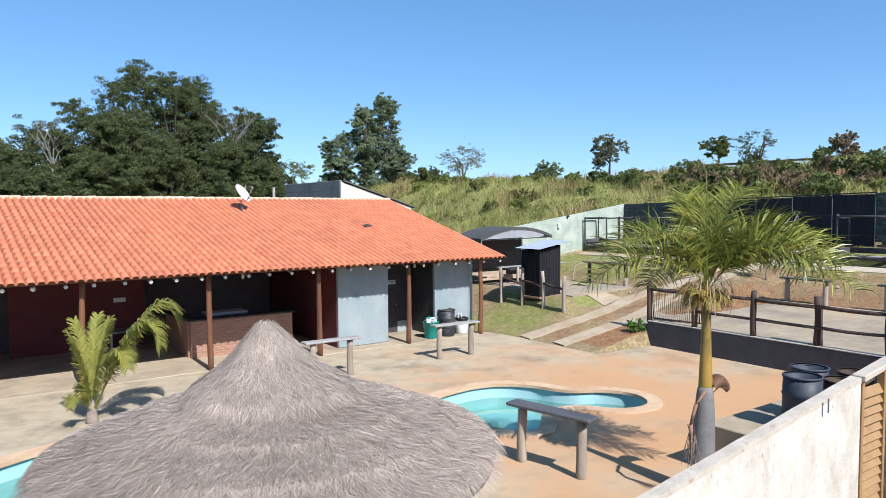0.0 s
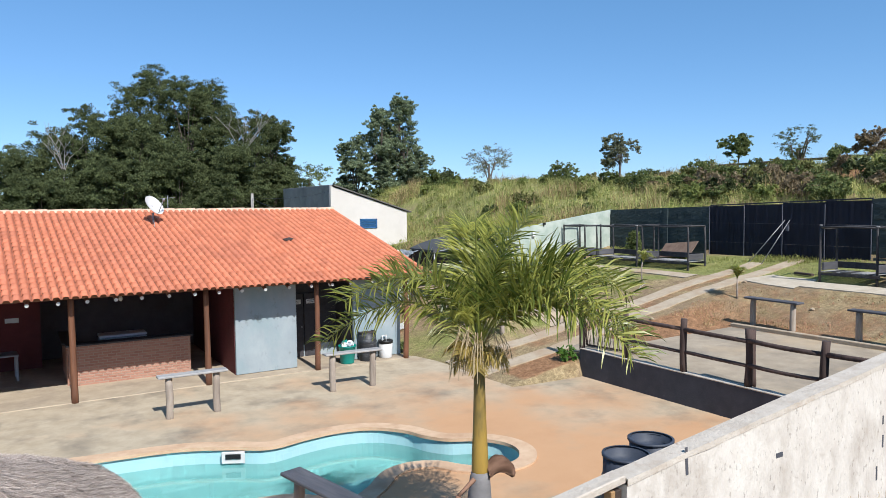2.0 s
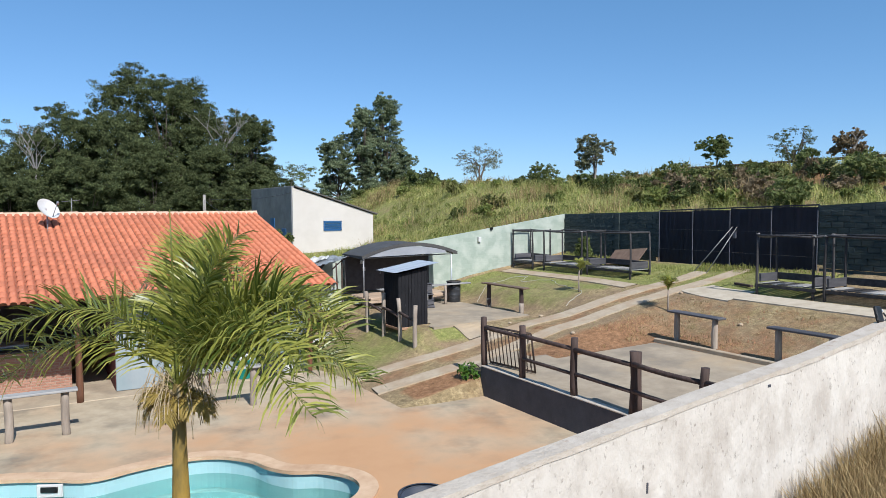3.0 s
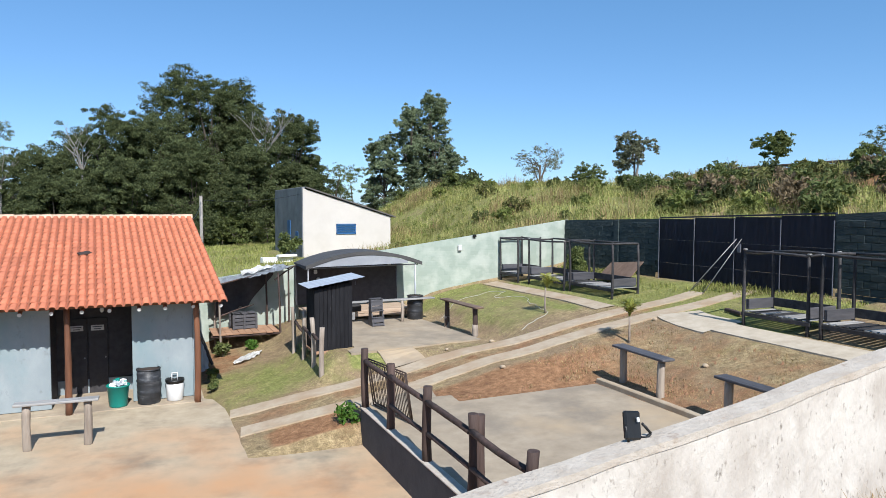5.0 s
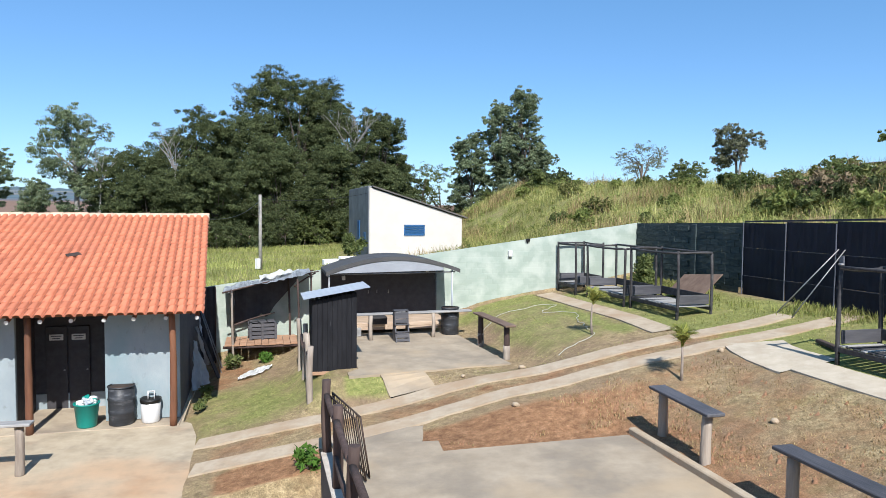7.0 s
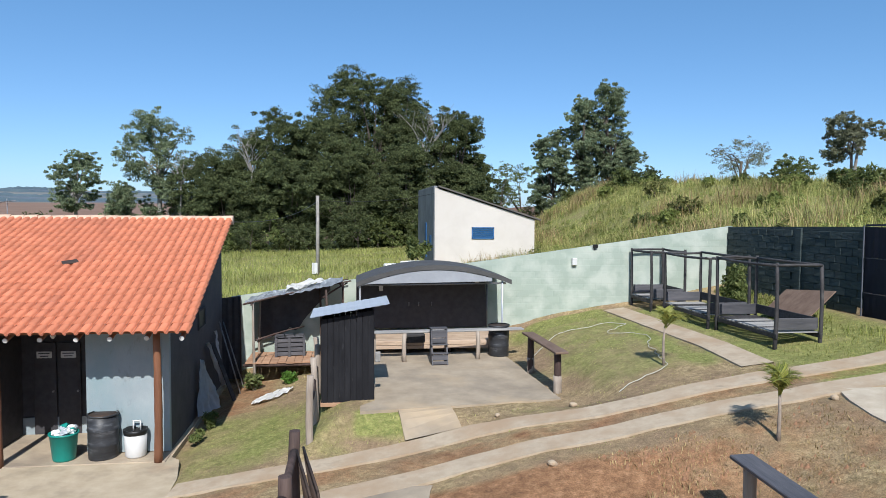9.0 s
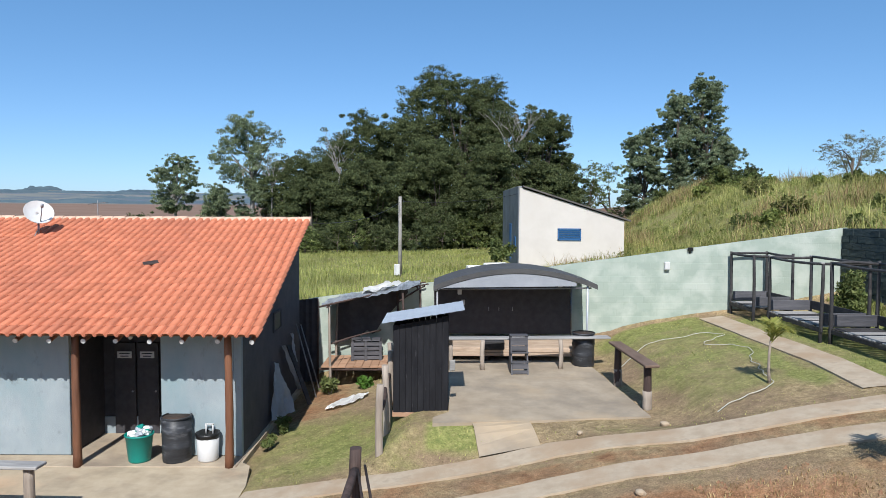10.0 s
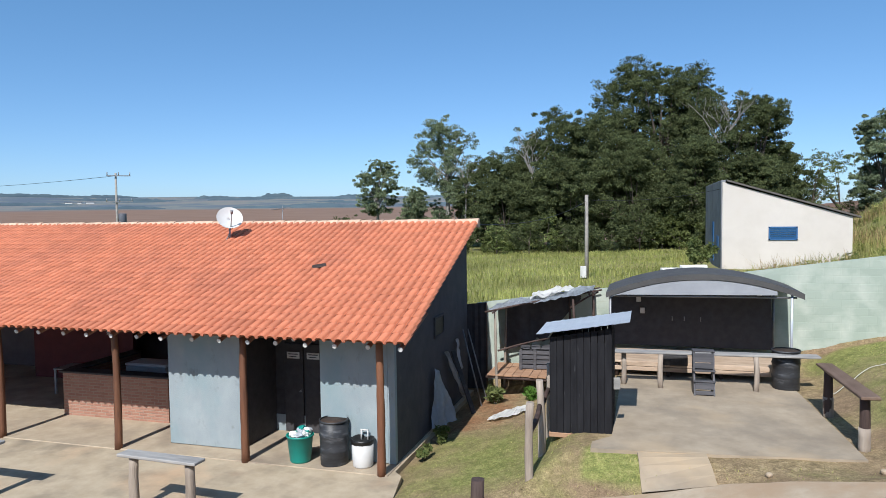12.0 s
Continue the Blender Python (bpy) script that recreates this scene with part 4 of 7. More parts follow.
def thatch_z(r):
    """Height of the thatch, which thickens towards the lower edge of each course."""
    k = max(j for j in range(5) if COURSES[j] <= max(r, 0.0) or j == 0)
    lift = 0.045 * max(0.0, min(1.0, (r - COURSES[k]) / (COURSES[k + 1] - COURSES[k])))
    return float(np.interp(r, [p[0] for p in PROFILE], [p[1] for p in PROFILE])) + lift * (k > 0)


bm = bmesh.new()
lathe(bm, [(r, thatch_z(r)) for r in np.linspace(0.03, 2.61, 70)] + [(2.58, 1.43), (1.9, 1.68), (1.0, 2.02), (0.03, 2.6)], 64)
for v in bm.verts:
    v.co.x += LEAN_X * max(0, 1 - math.hypot(v.co.x, v.co.y) / 1.6)
th = part("thatch", bm, M["thatch"], hut)
rng = np.random.default_rng(3)


def straws(n):
    """Loose straws that lie down the slope in four overlapping courses."""
    r = np.sqrt(rng.uniform(0.0004, 2.61 ** 2, n))
    course = rng.choice([0.34, 0.95, 1.5, 2.0], n)
    r = np.where(rng.uniform(0, 1, n) < 0.10, np.clip(course + rng.normal(0, 0.03, n), 0.02, 2.61), r)
    a = rng.uniform(0, 2 * math.pi, n)
    ln = rng.uniform(0.03, 0.18, n)
    skew = rng.normal(0, 0.65, n)
    r2 = np.minimum(r + ln, 2.76)
    a2 = a + skew * ln / np.maximum(r, 0.3)
    z1 = np.array([thatch_z(v) for v in r]) + rng.uniform(0.0, 0.035, n)
    z2 = np.array([thatch_z(min(v, 2.61)) for v in r2]) + rng.uniform(-0.005, 0.06, n) - np.maximum(0, r2 - 2.61) * 1.3
    tousle = np.array([0.035 * noise.noise((3.2 * b * math.cos(c), 3.2 * b * math.sin(c), 5)) + 0.02 * noise.noise((9 * b * math.cos(c), 9 * b * math.sin(c), 8)) for b, c in zip(r, a)])
    z1 += np.maximum(tousle, -0.015)
    z2 += np.maximum(tousle, -0.015)
    p1 = np.stack([r * np.cos(a) + LEAN_X * np.maximum(0, 1 - r / 1.6), r * np.sin(a), z1], 1)
    p2 = np.stack([r2 * np.cos(a2) + LEAN_X * np.maximum(0, 1 - r2 / 1.6), r2 * np.sin(a2), z2], 1)
    t = np.stack([-np.sin(a), np.cos(a), rng.normal(0, 0.4, n)], 1) * rng.uniform(0.0012, 0.0034, n)[:, None]
    v = np.stack([p1 - t, p1 + t, p2 + t * 0.5, p2 - t * 0.5], 1).reshape(-1, 3)
    return v, np.arange(4 * n).reshape(-1, 4)


sv, sf = straws(160000)
tagged(part("straw", fast_mesh("straw", sv, sf, M["straw"]), None, hut), kind="stuff")
bm = bmesh.new()
rod(bm, (0, 0, 0), (0, 0, 2.75), 0.1, 0.08, 10, 0.05, 4)
part("post", bm, M["greylog"], hut)
for k in range(8):
    a = k * math.pi / 4
    bm = bmesh.new()
    rod(bm, (0.05 * math.cos(a), 0.05 * math.sin(a), 2.66), (2.4 * math.cos(a), 2.4 * math.sin(a), 1.46), 0.035, seg=7)
    part("rib", bm, M["greylog"], hut)

# ---- storehouse on the field ----
store = thing("storehouse", "cream storehouse with a single-pitch roof", "storehouse")
X0, X1, Y0, Y1, ZL, ZR, ZB = 25.98, 32.2, 40.4, 50.6, 6.55, 4.62, 1.2
bm = bmesh.new()
fr = [(X0, ZB), (X1, ZB), (X1, ZR), (X0, ZL)]
a = [bm.verts.new((x, Y0, z)) for x, z in fr]
b = [bm.verts.new((x, Y0 + 0.18, z)) for x, z in fr]
bm.faces.new(a), bm.faces.new(b[::-1])
for i in range(4):
    bm.faces.new((a[i], b[i], b[(i + 1) % 4], a[(i + 1) % 4]))
box(bm, (X1 - 0.09, (Y0 + Y1) / 2, (ZB + ZR) / 2), (0.18, Y1 - Y0 - 0.4, ZR - ZB))
part("wall", bm, M["shed_white"], store, "cream plastered wall")
# the side wall's shade is put into its grey
bm = bmesh.new()
box(bm, (X0 + 0.05, (Y0 + Y1) / 2 + 0.1, (ZB + ZL) / 2 + 0.05), (0.22, Y1 - Y0, ZL - ZB + 0.1), bevel=0.02)
part("wall", bm, M["shed_shade"], store, "grey side wall with its shade in the colour")
bm = bmesh.new()
vsq = []
for lift in (0.03, 0.12):
    vsq.append([bm.verts.new((x, y, z + lift)) for x, y, z in ((X0 + 0.2, Y0 - 0.15, ZL), (X1 + 0.35, Y0 - 0.15, ZR - 0.08), (X1 + 0.35, Y1, ZR - 0.08), (X0 + 0.2, Y1, ZL))])
bm.faces.new(vsq[0]), bm.faces.new(vsq[1][::-1])
for i in range(4):
    bm.faces.new((vsq[0][i], vsq[1][i], vsq[1][(i + 1) % 4], vsq[0][(i + 1) % 4]))
part("roof", bm, M["sheet_roof"], store, "dark fibre cement roof edge")
bm = bmesh.new()
for k in range(5):
    box(bm, (28.95, Y0 - 0.03, 3.55 + k * 0.115), (1.25, 0.03, 0.09), m=Matrix.Rotation(radians(20), 4, "X"))
wd = part("window", bm, M["blue_frame"], store, "blue louvred window")
bm = bmesh.new()
for dx, dz, sx, sz in ((0.66, 0.24, 0.07, 0.68), (-0.66, 0.24, 0.07, 0.68), (0, 0.56, 1.4, 0.07), (0, -0.08, 1.4, 0.07)):
    box(bm, (28.95 + dx, Y0 - 0.02, 3.55 + dz), (sx, 0.09, sz))
part("window_frame", bm, M["blue_frame"], wd)
bm = bmesh.new()
box(bm, (X0 - 0.07, Y0 + 4.5, 3.2), (0.06, 1.0, 2.3), bevel=0.01)
part("door", bm, M["blue_frame"], store, "dark blue door")
bm = bmesh.new()
box(bm, (X0 - 0.07, Y0 + 1.8, 3.3), (0.06, 0.9, 0.6), bevel=0.01)
part("side_window", bm, M["blue_frame"], store)


# ---- trees and bushes ----
def leaf_cloud(centres, radii, counts, size, seed, flat=1.0, droop=0.0):
    """Many small leaf cards in clumps; returns vertices and quads."""
    g = np.random.default_rng(seed)
    pts = []
    for c, r, n in zip(centres, radii, counts):
        d = g.normal(0, 1, (n, 3))
        d /= np.linalg.norm(d, axis=1)[:, None]
        pts.append(np.array(c) + d * (r * g.uniform(0.0, 1.0, n) ** 0.45)[:, None] * np.array((1, 1, flat)))
    p = np.concatenate(pts)
    n = len(p)
    a = g.normal(0, 1, (n, 3))
    a[:, 2] -= droop
    a /= np.linalg.norm(a, axis=1)[:, None]
    b = np.cross(a, g.normal(0, 1, (n, 3)))
    b /= np.linalg.norm(b, axis=1)[:, None]
    s = size * g.uniform(0.55, 1.3, n)[:, None]
    v = np.stack([p - a * s, p + b * s * 0.6, p + a * s - b * s * 0.2], 1).reshape(-1, 3)
    return v, np.arange(3 * n).reshape(-1, 3)


L = {}
L["dark"] = leaf_mat("dark_foliage", (0.060, 0.078, 0.036), (0.135, 0.155, 0.066), 0.35, 0.8, 0.28, 0.08)
L["mid"] = leaf_mat("mid_foliage", (0.075, 0.105, 0.032), (0.20, 0.225, 0.08), 0.3, 0.55, 0.4)
L["euc"] = leaf_mat("bluish_foliage", (0.09, 0.13, 0.068), (0.25, 0.285, 0.165), 0.25, 0.5, 0.35)
L["olive"] = leaf_mat("olive_foliage", (0.10, 0.115, 0.035), (0.23, 0.225, 0.08), 0.3, 0.6, 0.35)
L["dry"] = leaf_mat("dry_foliage", (0.16, 0.12, 0.07), (0.30, 0.23, 0.14), 0.25, 0.7, 0.3)
L["weed"] = leaf_mat("green_weed_leaf", (0.13, 0.175, 0.045), (0.33, 0.35, 0.11), 0.35, 0.7, 0.4)
L["haze"] = leaf_mat("grey_green_foliage", (0.12, 0.13, 0.075), (0.26, 0.265, 0.17), 0.35, 0.7, 0.25)
L["palm"] = leaf_mat("palm_leaf", (0.075, 0.115, 0.018), (0.42, 0.41, 0.085), 0.42, 0.36, 0.25, 0.5)
L["palm_young"] = leaf_mat("young_palm_leaf", (0.22, 0.25, 0.05), (0.42, 0.40, 0.11), 0.4, 0.4, 0.2)
L["palm_dry"] = leaf_mat("yellowed_palm_leaf", (0.30, 0.22, 0.05), (0.45, 0.33, 0.11), 0.35, 0.5, 0.2)


def tree(x, y, top, radius, low, leaves="dark", seed=0, clumps=26, per=330, size=0.34, bark="trunk", airy=0.0, name="tree", label="", group="", lean=0.0, peak=0.5, droop=0.0, base=None):
    """A tree: tapered trunk, forking limbs, clumps of leaves with gaps. top and low: the crown's heights."""
    g = random.Random(seed)
    z0 = hill(x, y) - 0.2 if base is None else base
    t = thing(name, label, "tree" if name != "bush" else "bush", group, at=(x, y, z0))
    h, lo = top - z0, low - z0
    bm = bmesh.new()
    tr = max(0.06, 0.022 * h)
    fork = Vector((lean * 0.4, 0, lo + 0.35 * (h - lo)))
    rod(bm, (0, 0, 0), tuple(fork), tr, tr * 0.55, 9, 0.08, 5)
    cs, rs = [], []
    for k in range(clumps):
        f = (k + 0.5) / clumps
        zz = lo + (h - lo) * (0.10 + 0.86 * f)
        wide = radius * (math.sin(math.pi * (0.12 + 0.80 * f ** (0.5 + peak))) ** 0.7)
        a, rr = g.uniform(0, 2 * math.pi), wide * g.uniform(0.25, 0.95)
        cs.append((lean * f + rr * math.cos(a), rr * math.sin(a), zz))
        rs.append(radius * g.uniform(0.16, 0.34) * (1 - 0.3 * airy))
        if k % 2 == 0:
            mid = fork.lerp(Vector(cs[-1]), 0.5) + Vector((0, 0, 0.1 * h * g.uniform(-0.5, 0.5)))
            st = fork * g.uniform(0.6, 1.0)
            rod(bm, tuple(st), tuple(mid), tr * 0.4, tr * 0.25, 6, 0.05, 1, False)
            rod(bm, tuple(mid), cs[-1], tr * 0.25, tr * 0.08, 5, 0.05, 1, False)
    part("trunk", bm, M[bark], t)
    # each clump breaks into small tufts, so that the outline is ragged
    tc, tr_, tn = [], [], []
    for c, r in zip(cs, rs):
        for _ in range(18):
            d = Vector((g.gauss(0, 1), g.gauss(0, 1), g.gauss(0, 0.75))).normalized() * r * g.uniform(0.35, 1.5)
            tc.append((c[0] + d.x, c[1] + d.y, c[2] + d.z))
            tr_.append(r * g.uniform(0.22, 0.62))
            tn.append(int(per * (r / radius * 3.2) ** 2 * g.uniform(0.04, 0.10)))
    v, q = leaf_cloud(tc, tr_, tn, size, seed + 11, 0.55, droop)
    part("crown", fast_mesh("crown", v, q, L[leaves]), None, t)
    return t


DARK = "tall dark green tree in the grove behind the field"
for i, (x, y, top, rad, low) in enumerate(((6.5, 74, 10.5, 4.2, 1.5), (10.5, 77, 12.5, 4.6, 1.5), (13.5, 73, 14.5, 4.4, 2.0), (17.5, 76, 15.0, 4.5, 2.0), (20.5, 80, 21.0, 4.6, 4.0),
                                           (23.5, 77, 19.5, 4.4, 3.5), (26.5, 80, 20.0, 4.4, 4.0), (29.0, 76, 15.5, 4.4, 2.0), (32.5, 76, 16.0, 3.6, 3.0), (34.3, 79, 11.5, 3.2, 2.0),
                                           (15.0, 68, 9.5, 3.6, 0.8), (21.0, 69, 10.5, 4.2, 0.8), (26.5, 69, 11.0, 4.0, 0.8), (31.0, 70, 9.5, 3.6, 0.8), (8.5, 69, 8.0, 3.4, 0.6))):
    tree(x, y, top + 0.3, rad * 1.1, low, "dark", 100 + i, 46, 1500, 0.135, label=DARK, group="dark trees of the grove")
for i, (x, y, top, rad, low) in enumerate(((0.8, 75, 14.9, 4.2, 7.0), (-7.2, 74, 11.2, 2.7, 4.5), (2.3, 74, 8.5, 3.0, 1.0), (-2.8, 76, 7.8, 3.0, 1.0))):
    tree(x, y, top, rad, low, "euc", 140 + i, 30, 1600, 0.11, "whitebark", 0.4, label="slender pale eucalyptus with open bluish crown", group="eucalypts", droop=0.8)
for i, (x, y, top, rad, low) in enumerate(((49.2, 72.5, 19.4, 3.0, 5.0), (46.2, 73, 18.0, 2.9, 4.0), (43.2, 74, 13.9, 2.8, 3.5), (50.5, 71, 12, 2.6, 4))):
    tree(x, y, top, rad, low, "euc", 150 + i, 50, 1500, 0.12, "trunk", 0.1, label="tall columnar eucalyptus above the grassy bank", group="columnar eucalypts", droop=0.6)
for i, (x, y, top, rad, low, lv) in enumerate(((38, 78, 11.5, 3.0, 3.0, "mid"), (41, 80, 11.0, 3.2, 3.0, "mid"), (73.8, 88.2, 15.0, 4.4, 11.0, "haze"), (48.8, 34.4, 10.9, 1.9, 8.0, "haze"),
                                              (57.1, 29.3, 10.7, 1.6, 8.9, "mid"), (112, 57.8, 17.6, 3.8, 12.0, "dark"), (56.8, 18.7, 10.3, 1.3, 8.2, "dry"), (53.5, 47, 9.6, 2.2, 6.5, "mid"), (36.8, 78, 8.4, 1.6, 4.0, "euc"))):
    tree(x, y, top - 0.35, rad, low, lv, 170 + i, 16, 800, 0.10, airy=0.5, label="small open tree on the crest of the bank")
g = random.Random(8)
for i in range(95):
    y = g.uniform(-4, 62)
    x = 48.5 + 0.15 * (y - 20) + g.uniform(-5.0, 4.5)
    hgt = g.uniform(0.4, 0.95) if y < 24 else g.uniform(0.5, 1.3)
    if y > 32 and i % 2:
        continue
    z0 = hill(x, y)
    tree(x, y, z0 + hgt, hgt * g.uniform(0.7, 1.1), z0 + 0.1, g.choice(("olive", "mid", "olive", "mid", "dry")), 300 + i, 11, 140, 0.145, name="bush",
         label="scrubby bush on the crest of the bank", group="bushes of the bank")
for i in range(9):
    y = g.uniform(56, 68)
    x = g.uniform(33, 56)
    hgt = g.uniform(0.8, 2.0)
    z0 = hill(x, y)
    tree(x, y, z0 + hgt, hgt * 0.75, z0 + 0.1, g.choice(("mid", "dark", "olive")), 400 + i, 11, 240, 0.135, name="bush", label="scrubby bush on the crest of the bank", group="bushes of the bank")
for i in range(40):
    y = g.uniform(-2, 60)
    x = 42 + 0.15 * (y - 20) + g.uniform(-7.5, 3)
    if y > 20 and x < 34:
        continue
    hgt = g.uniform(0.4, 1.0)
    z0 = hill(x, y)
    tree(x, y, z0 + hgt, hgt * g.uniform(0.8, 1.2), z0 + 0.05, g.choice(("olive", "weed", "mid", "weed")), 600 + i, 10, 135, 0.138, name="bush",
         label="low scrub on the grassy bank", group="bushes of the bank")
for i in range(58):
    y = g.uniform(-6, 24)
    x = g.uniform(39.5, 47)
    hgt = g.uniform(0.6, 1.45)
    z0 = hill(x, y)
    tree(x, y, z0 + hgt, hgt * g.uniform(0.7, 1.1), z0 + 0.05, g.choice(("dark", "mid", "dry", "olive", "mid")), 700 + i, 10, 135, 0.138, name="bush",
         label="low scrub on the grassy bank", group="bushes of the bank")
for i in range(22):
    x = -6 + i * 1.95 + g.uniform(-0.8, 0.8)
    y = g.uniform(63, 67)
    z0 = hill(x, y)
    hgt = g.uniform(1.8, 3.4)
    tree(x, y, z0 + hgt, hgt * 0.8, z0 + 0.1, g.choice(("dark", "mid")), 500 + i, 11, 240, 0.135, name="bush", label="dense dark bush at the foot of the grove", group="bushes of the grove")


# ---- tall grass ----
def grass(n, spots, h0, h1, width, seed, ground):
    """Blades that lean and bend; spots gives their plan places."""
    q = np.random.default_rng(seed)
    xy = spots(q, n)
    z = np.array([ground(a, b) for a, b in xy])
    n = len(xy)
    h = q.uniform(h0, h1, n) * np.array([0.75 + 1.1 * abs(noise.noise((a * 0.22, b * 0.22, 9))) + 0.5 * noise.noise((a * 0.6, b * 0.6, 8)) for a, b in xy])
    a = q.uniform(0, 2 * math.pi, n)
    lean = q.uniform(0.08, 0.8, n) * h
    side = np.stack([-np.sin(a), np.cos(a), 0 * a], 1) * (width * q.uniform(0.6, 1.4, n))[:, None]
    p0 = np.stack([xy[:, 0], xy[:, 1], z - 0.03], 1)
    out = np.stack([np.cos(a), np.sin(a), 0 * a], 1)
    p1 = p0 + out * (lean * 0.35)[:, None] + np.array((0, 0, 1)) * (h * 0.62)[:, None]
    p2 = p0 + out * lean[:, None] + np.array((0, 0, 1)) * h[:, None]
    v = np.stack([p0 - side, p0 + side, p1 + side * 0.8, p1 - side * 0.8, p2 + side * 0.15, p2 - side * 0.15], 1).reshape(-1, 3)
    k = 6 * np.arange(n)[:, None]
    f = np.concatenate([k + [0, 1, 2, 3], k + [3, 2, 4, 5]])
    return v, f


L["tallgrass"] = leaf_mat("tall_grass", (0.205, 0.23, 0.06), (0.50, 0.46, 0.185), 0.35, 0.8, 0.5)
L["meadow"] = leaf_mat("meadow_grass", (0.22, 0.255, 0.065), (0.39, 0.38, 0.135), 0.35, 0.7, 0.42)
L["dryweed"] = leaf_mat("dry_weed", (0.22, 0.15, 0.07), (0.46, 0.35, 0.18), 0.25, 0.8, 0.25)


def bank_spots(q, n):
    x, y = q.uniform(26, 60, n), q.uniform(-6, 70, n)
    u = x - 0.15 * (y - 20)
    ok = ((x > DARK_X + 0.5) | (y > GREEN_Y + 0.6)) & (u > np.where(y > 36, 27.5, 24.5)) & ~((x > 24.5) & (x < 32.8) & (y > 39.5) & (y < 51.2)) & ~((y < 39.5) & (x < 31) & (y > 34))
    ok &= ~((u > 45.6) & (u < 47.6) & (y < 32) & (q.uniform(0, 1, n) < 0.8))
    tuft = np.array([noise.noise((a * 0.35, b * 0.35, 2)) for a, b in zip(x, y)])
    ok &= q.uniform(-0.55, 0.35, n) < tuft
    return np.stack([x, y], 1)[ok]


v, f = grass(185000, bank_spots, 0.22, 0.80, 0.009, 5, hill)
single("tall_grass", fast_mesh("tall_grass", v, f, L["tallgrass"]), None, "tall yellowing grass covering the bank", "grass", kind="stuff")


q = np.random.default_rng(25)
xy = bank_spots(q, 9000)[:1700]
zz = np.array([hill(a, b) for a, b in xy])
size_ = q.uniform(0.12, 0.42, len(xy))
v, f = leaf_cloud(np.stack([xy[:, 0], xy[:, 1], zz + size_ * 0.7], 1), size_, np.full(len(xy), 55), 0.085, 26, 0.8)
single("leafy_weeds", fast_mesh("leafy_weeds", v, f, L["weed"]), None, "leafy green weeds among the tall grass of the bank", "weeds", kind="stuff")


def dry_spots(q, n):
    xy = bank_spots(q, n)
    return xy[np.array([noise.noise((a * 0.16, b * 0.16, 21)) > 0.14 for a, b in xy])]


v, f = grass(110000, dry_spots, 0.4, 1.1, 0.012, 15, hill)
single("dry_grass", fast_mesh("dry_grass", v, f, L["dryweed"]), None, "dry tan grass in patches on the bank", "grass", kind="stuff")


def meadow_spots(q, n):
    x, y = q.uniform(-2, 30, n), q.uniform(20.2, 64, n)
    ok = ~((x > 24.8) & (y > 39.5) & (y < 51.2)) & (x - 0.15 * (y - 20) < 26.5)
    return np.stack([x, y], 1)[ok]


v, f = grass(50000, meadow_spots, 0.08, 0.40, 0.014, 6, hill)
single("meadow_grass", fast_mesh("meadow_grass", v, f, L["meadow"]), None, "green meadow grass behind the boundary wall", "grass", kind="stuff")

# ---- furniture of the patio and yard ----
def log_bench(x0, y0, x1, y1, ground, top=1.02, plank="greyplank", legs="greylog", label="", over=0.24, width=0.30):
    """A standing bench: two thick log legs and one plank, along the line between its legs."""
    t = thing("log_bench", label, "bench", "log benches", at=(x0, y0, ground), rz=math.degrees(math.atan2(y1 - y0, x1 - x0)))
    ln = math.hypot(x1 - x0, y1 - y0)
    for x in (0, ln):
        bm = bmesh.new()
        rod(bm, (x, 0, -0.15), (x + random.uniform(-0.02, 0.02), 0, top - 0.05), 0.088, 0.08, 12, 0.05, 5)
        part("leg", bm, M[legs], t)
    bm = bmesh.new()
    box(bm, (ln / 2, 0, top - 0.025), (ln + 2 * over, width, 0.055), bevel=0.012)
    for v in bm.verts:
        v.co.z += 0.012 * noise.noise((v.co.x * 2 + x0, v.co.y * 3, y0))
        v.co.y += 0.02 * noise.noise((v.co.x * 1.5 + y0, 0, x0))
    part("plank", bm, M[plank], t)
    return t


log_bench(9.45, 10.1, 10.55, 10.1, 0, label="tall bench of weathered grey plank on log legs")
log_bench(13.59, 10.27, 14.72, 10.24, 0, label="tall bench of weathered grey plank on log legs")
log_bench(9.92, 2.62, 10.17, 1.48, 0, 1.03, "darkplank", "greylog", "tall bench with dark plank beside the pool", width=0.34)
log_bench(26.08, 6.55, 26.02, 5.2, 0.95, 1.0, "darkplank", "greylog", "tall bench with dark plank on the dug bank", width=0.32)
log_bench(25.98, 3.3, 25.95, 1.9, 0.95, 1.0, "darkplank", "greylog", "tall bench with dark plank on the dug bank", width=0.32)
tb3 = log_bench(25.6, 13.35, 25.5, 15.35, 1.1, 0.93, "brownpanel", "darklog", "tall bench of split brown timber beside the concrete pad", over=0.3)
for lg in [c for c in tb3.children if c.name.startswith("leg")]:
    bm = bmesh.new()
    cx = max(v.co.x for v in lg.data.vertices) / 2 + min(v.co.x for v in lg.data.vertices) / 2
    rod(bm, (cx, 0, -0.14), (cx, 0, 0.34), 0.098, 0.096, 12, 0.03, 3)
    part("foot", bm, M["greylog"], lg, "pale unstained foot")


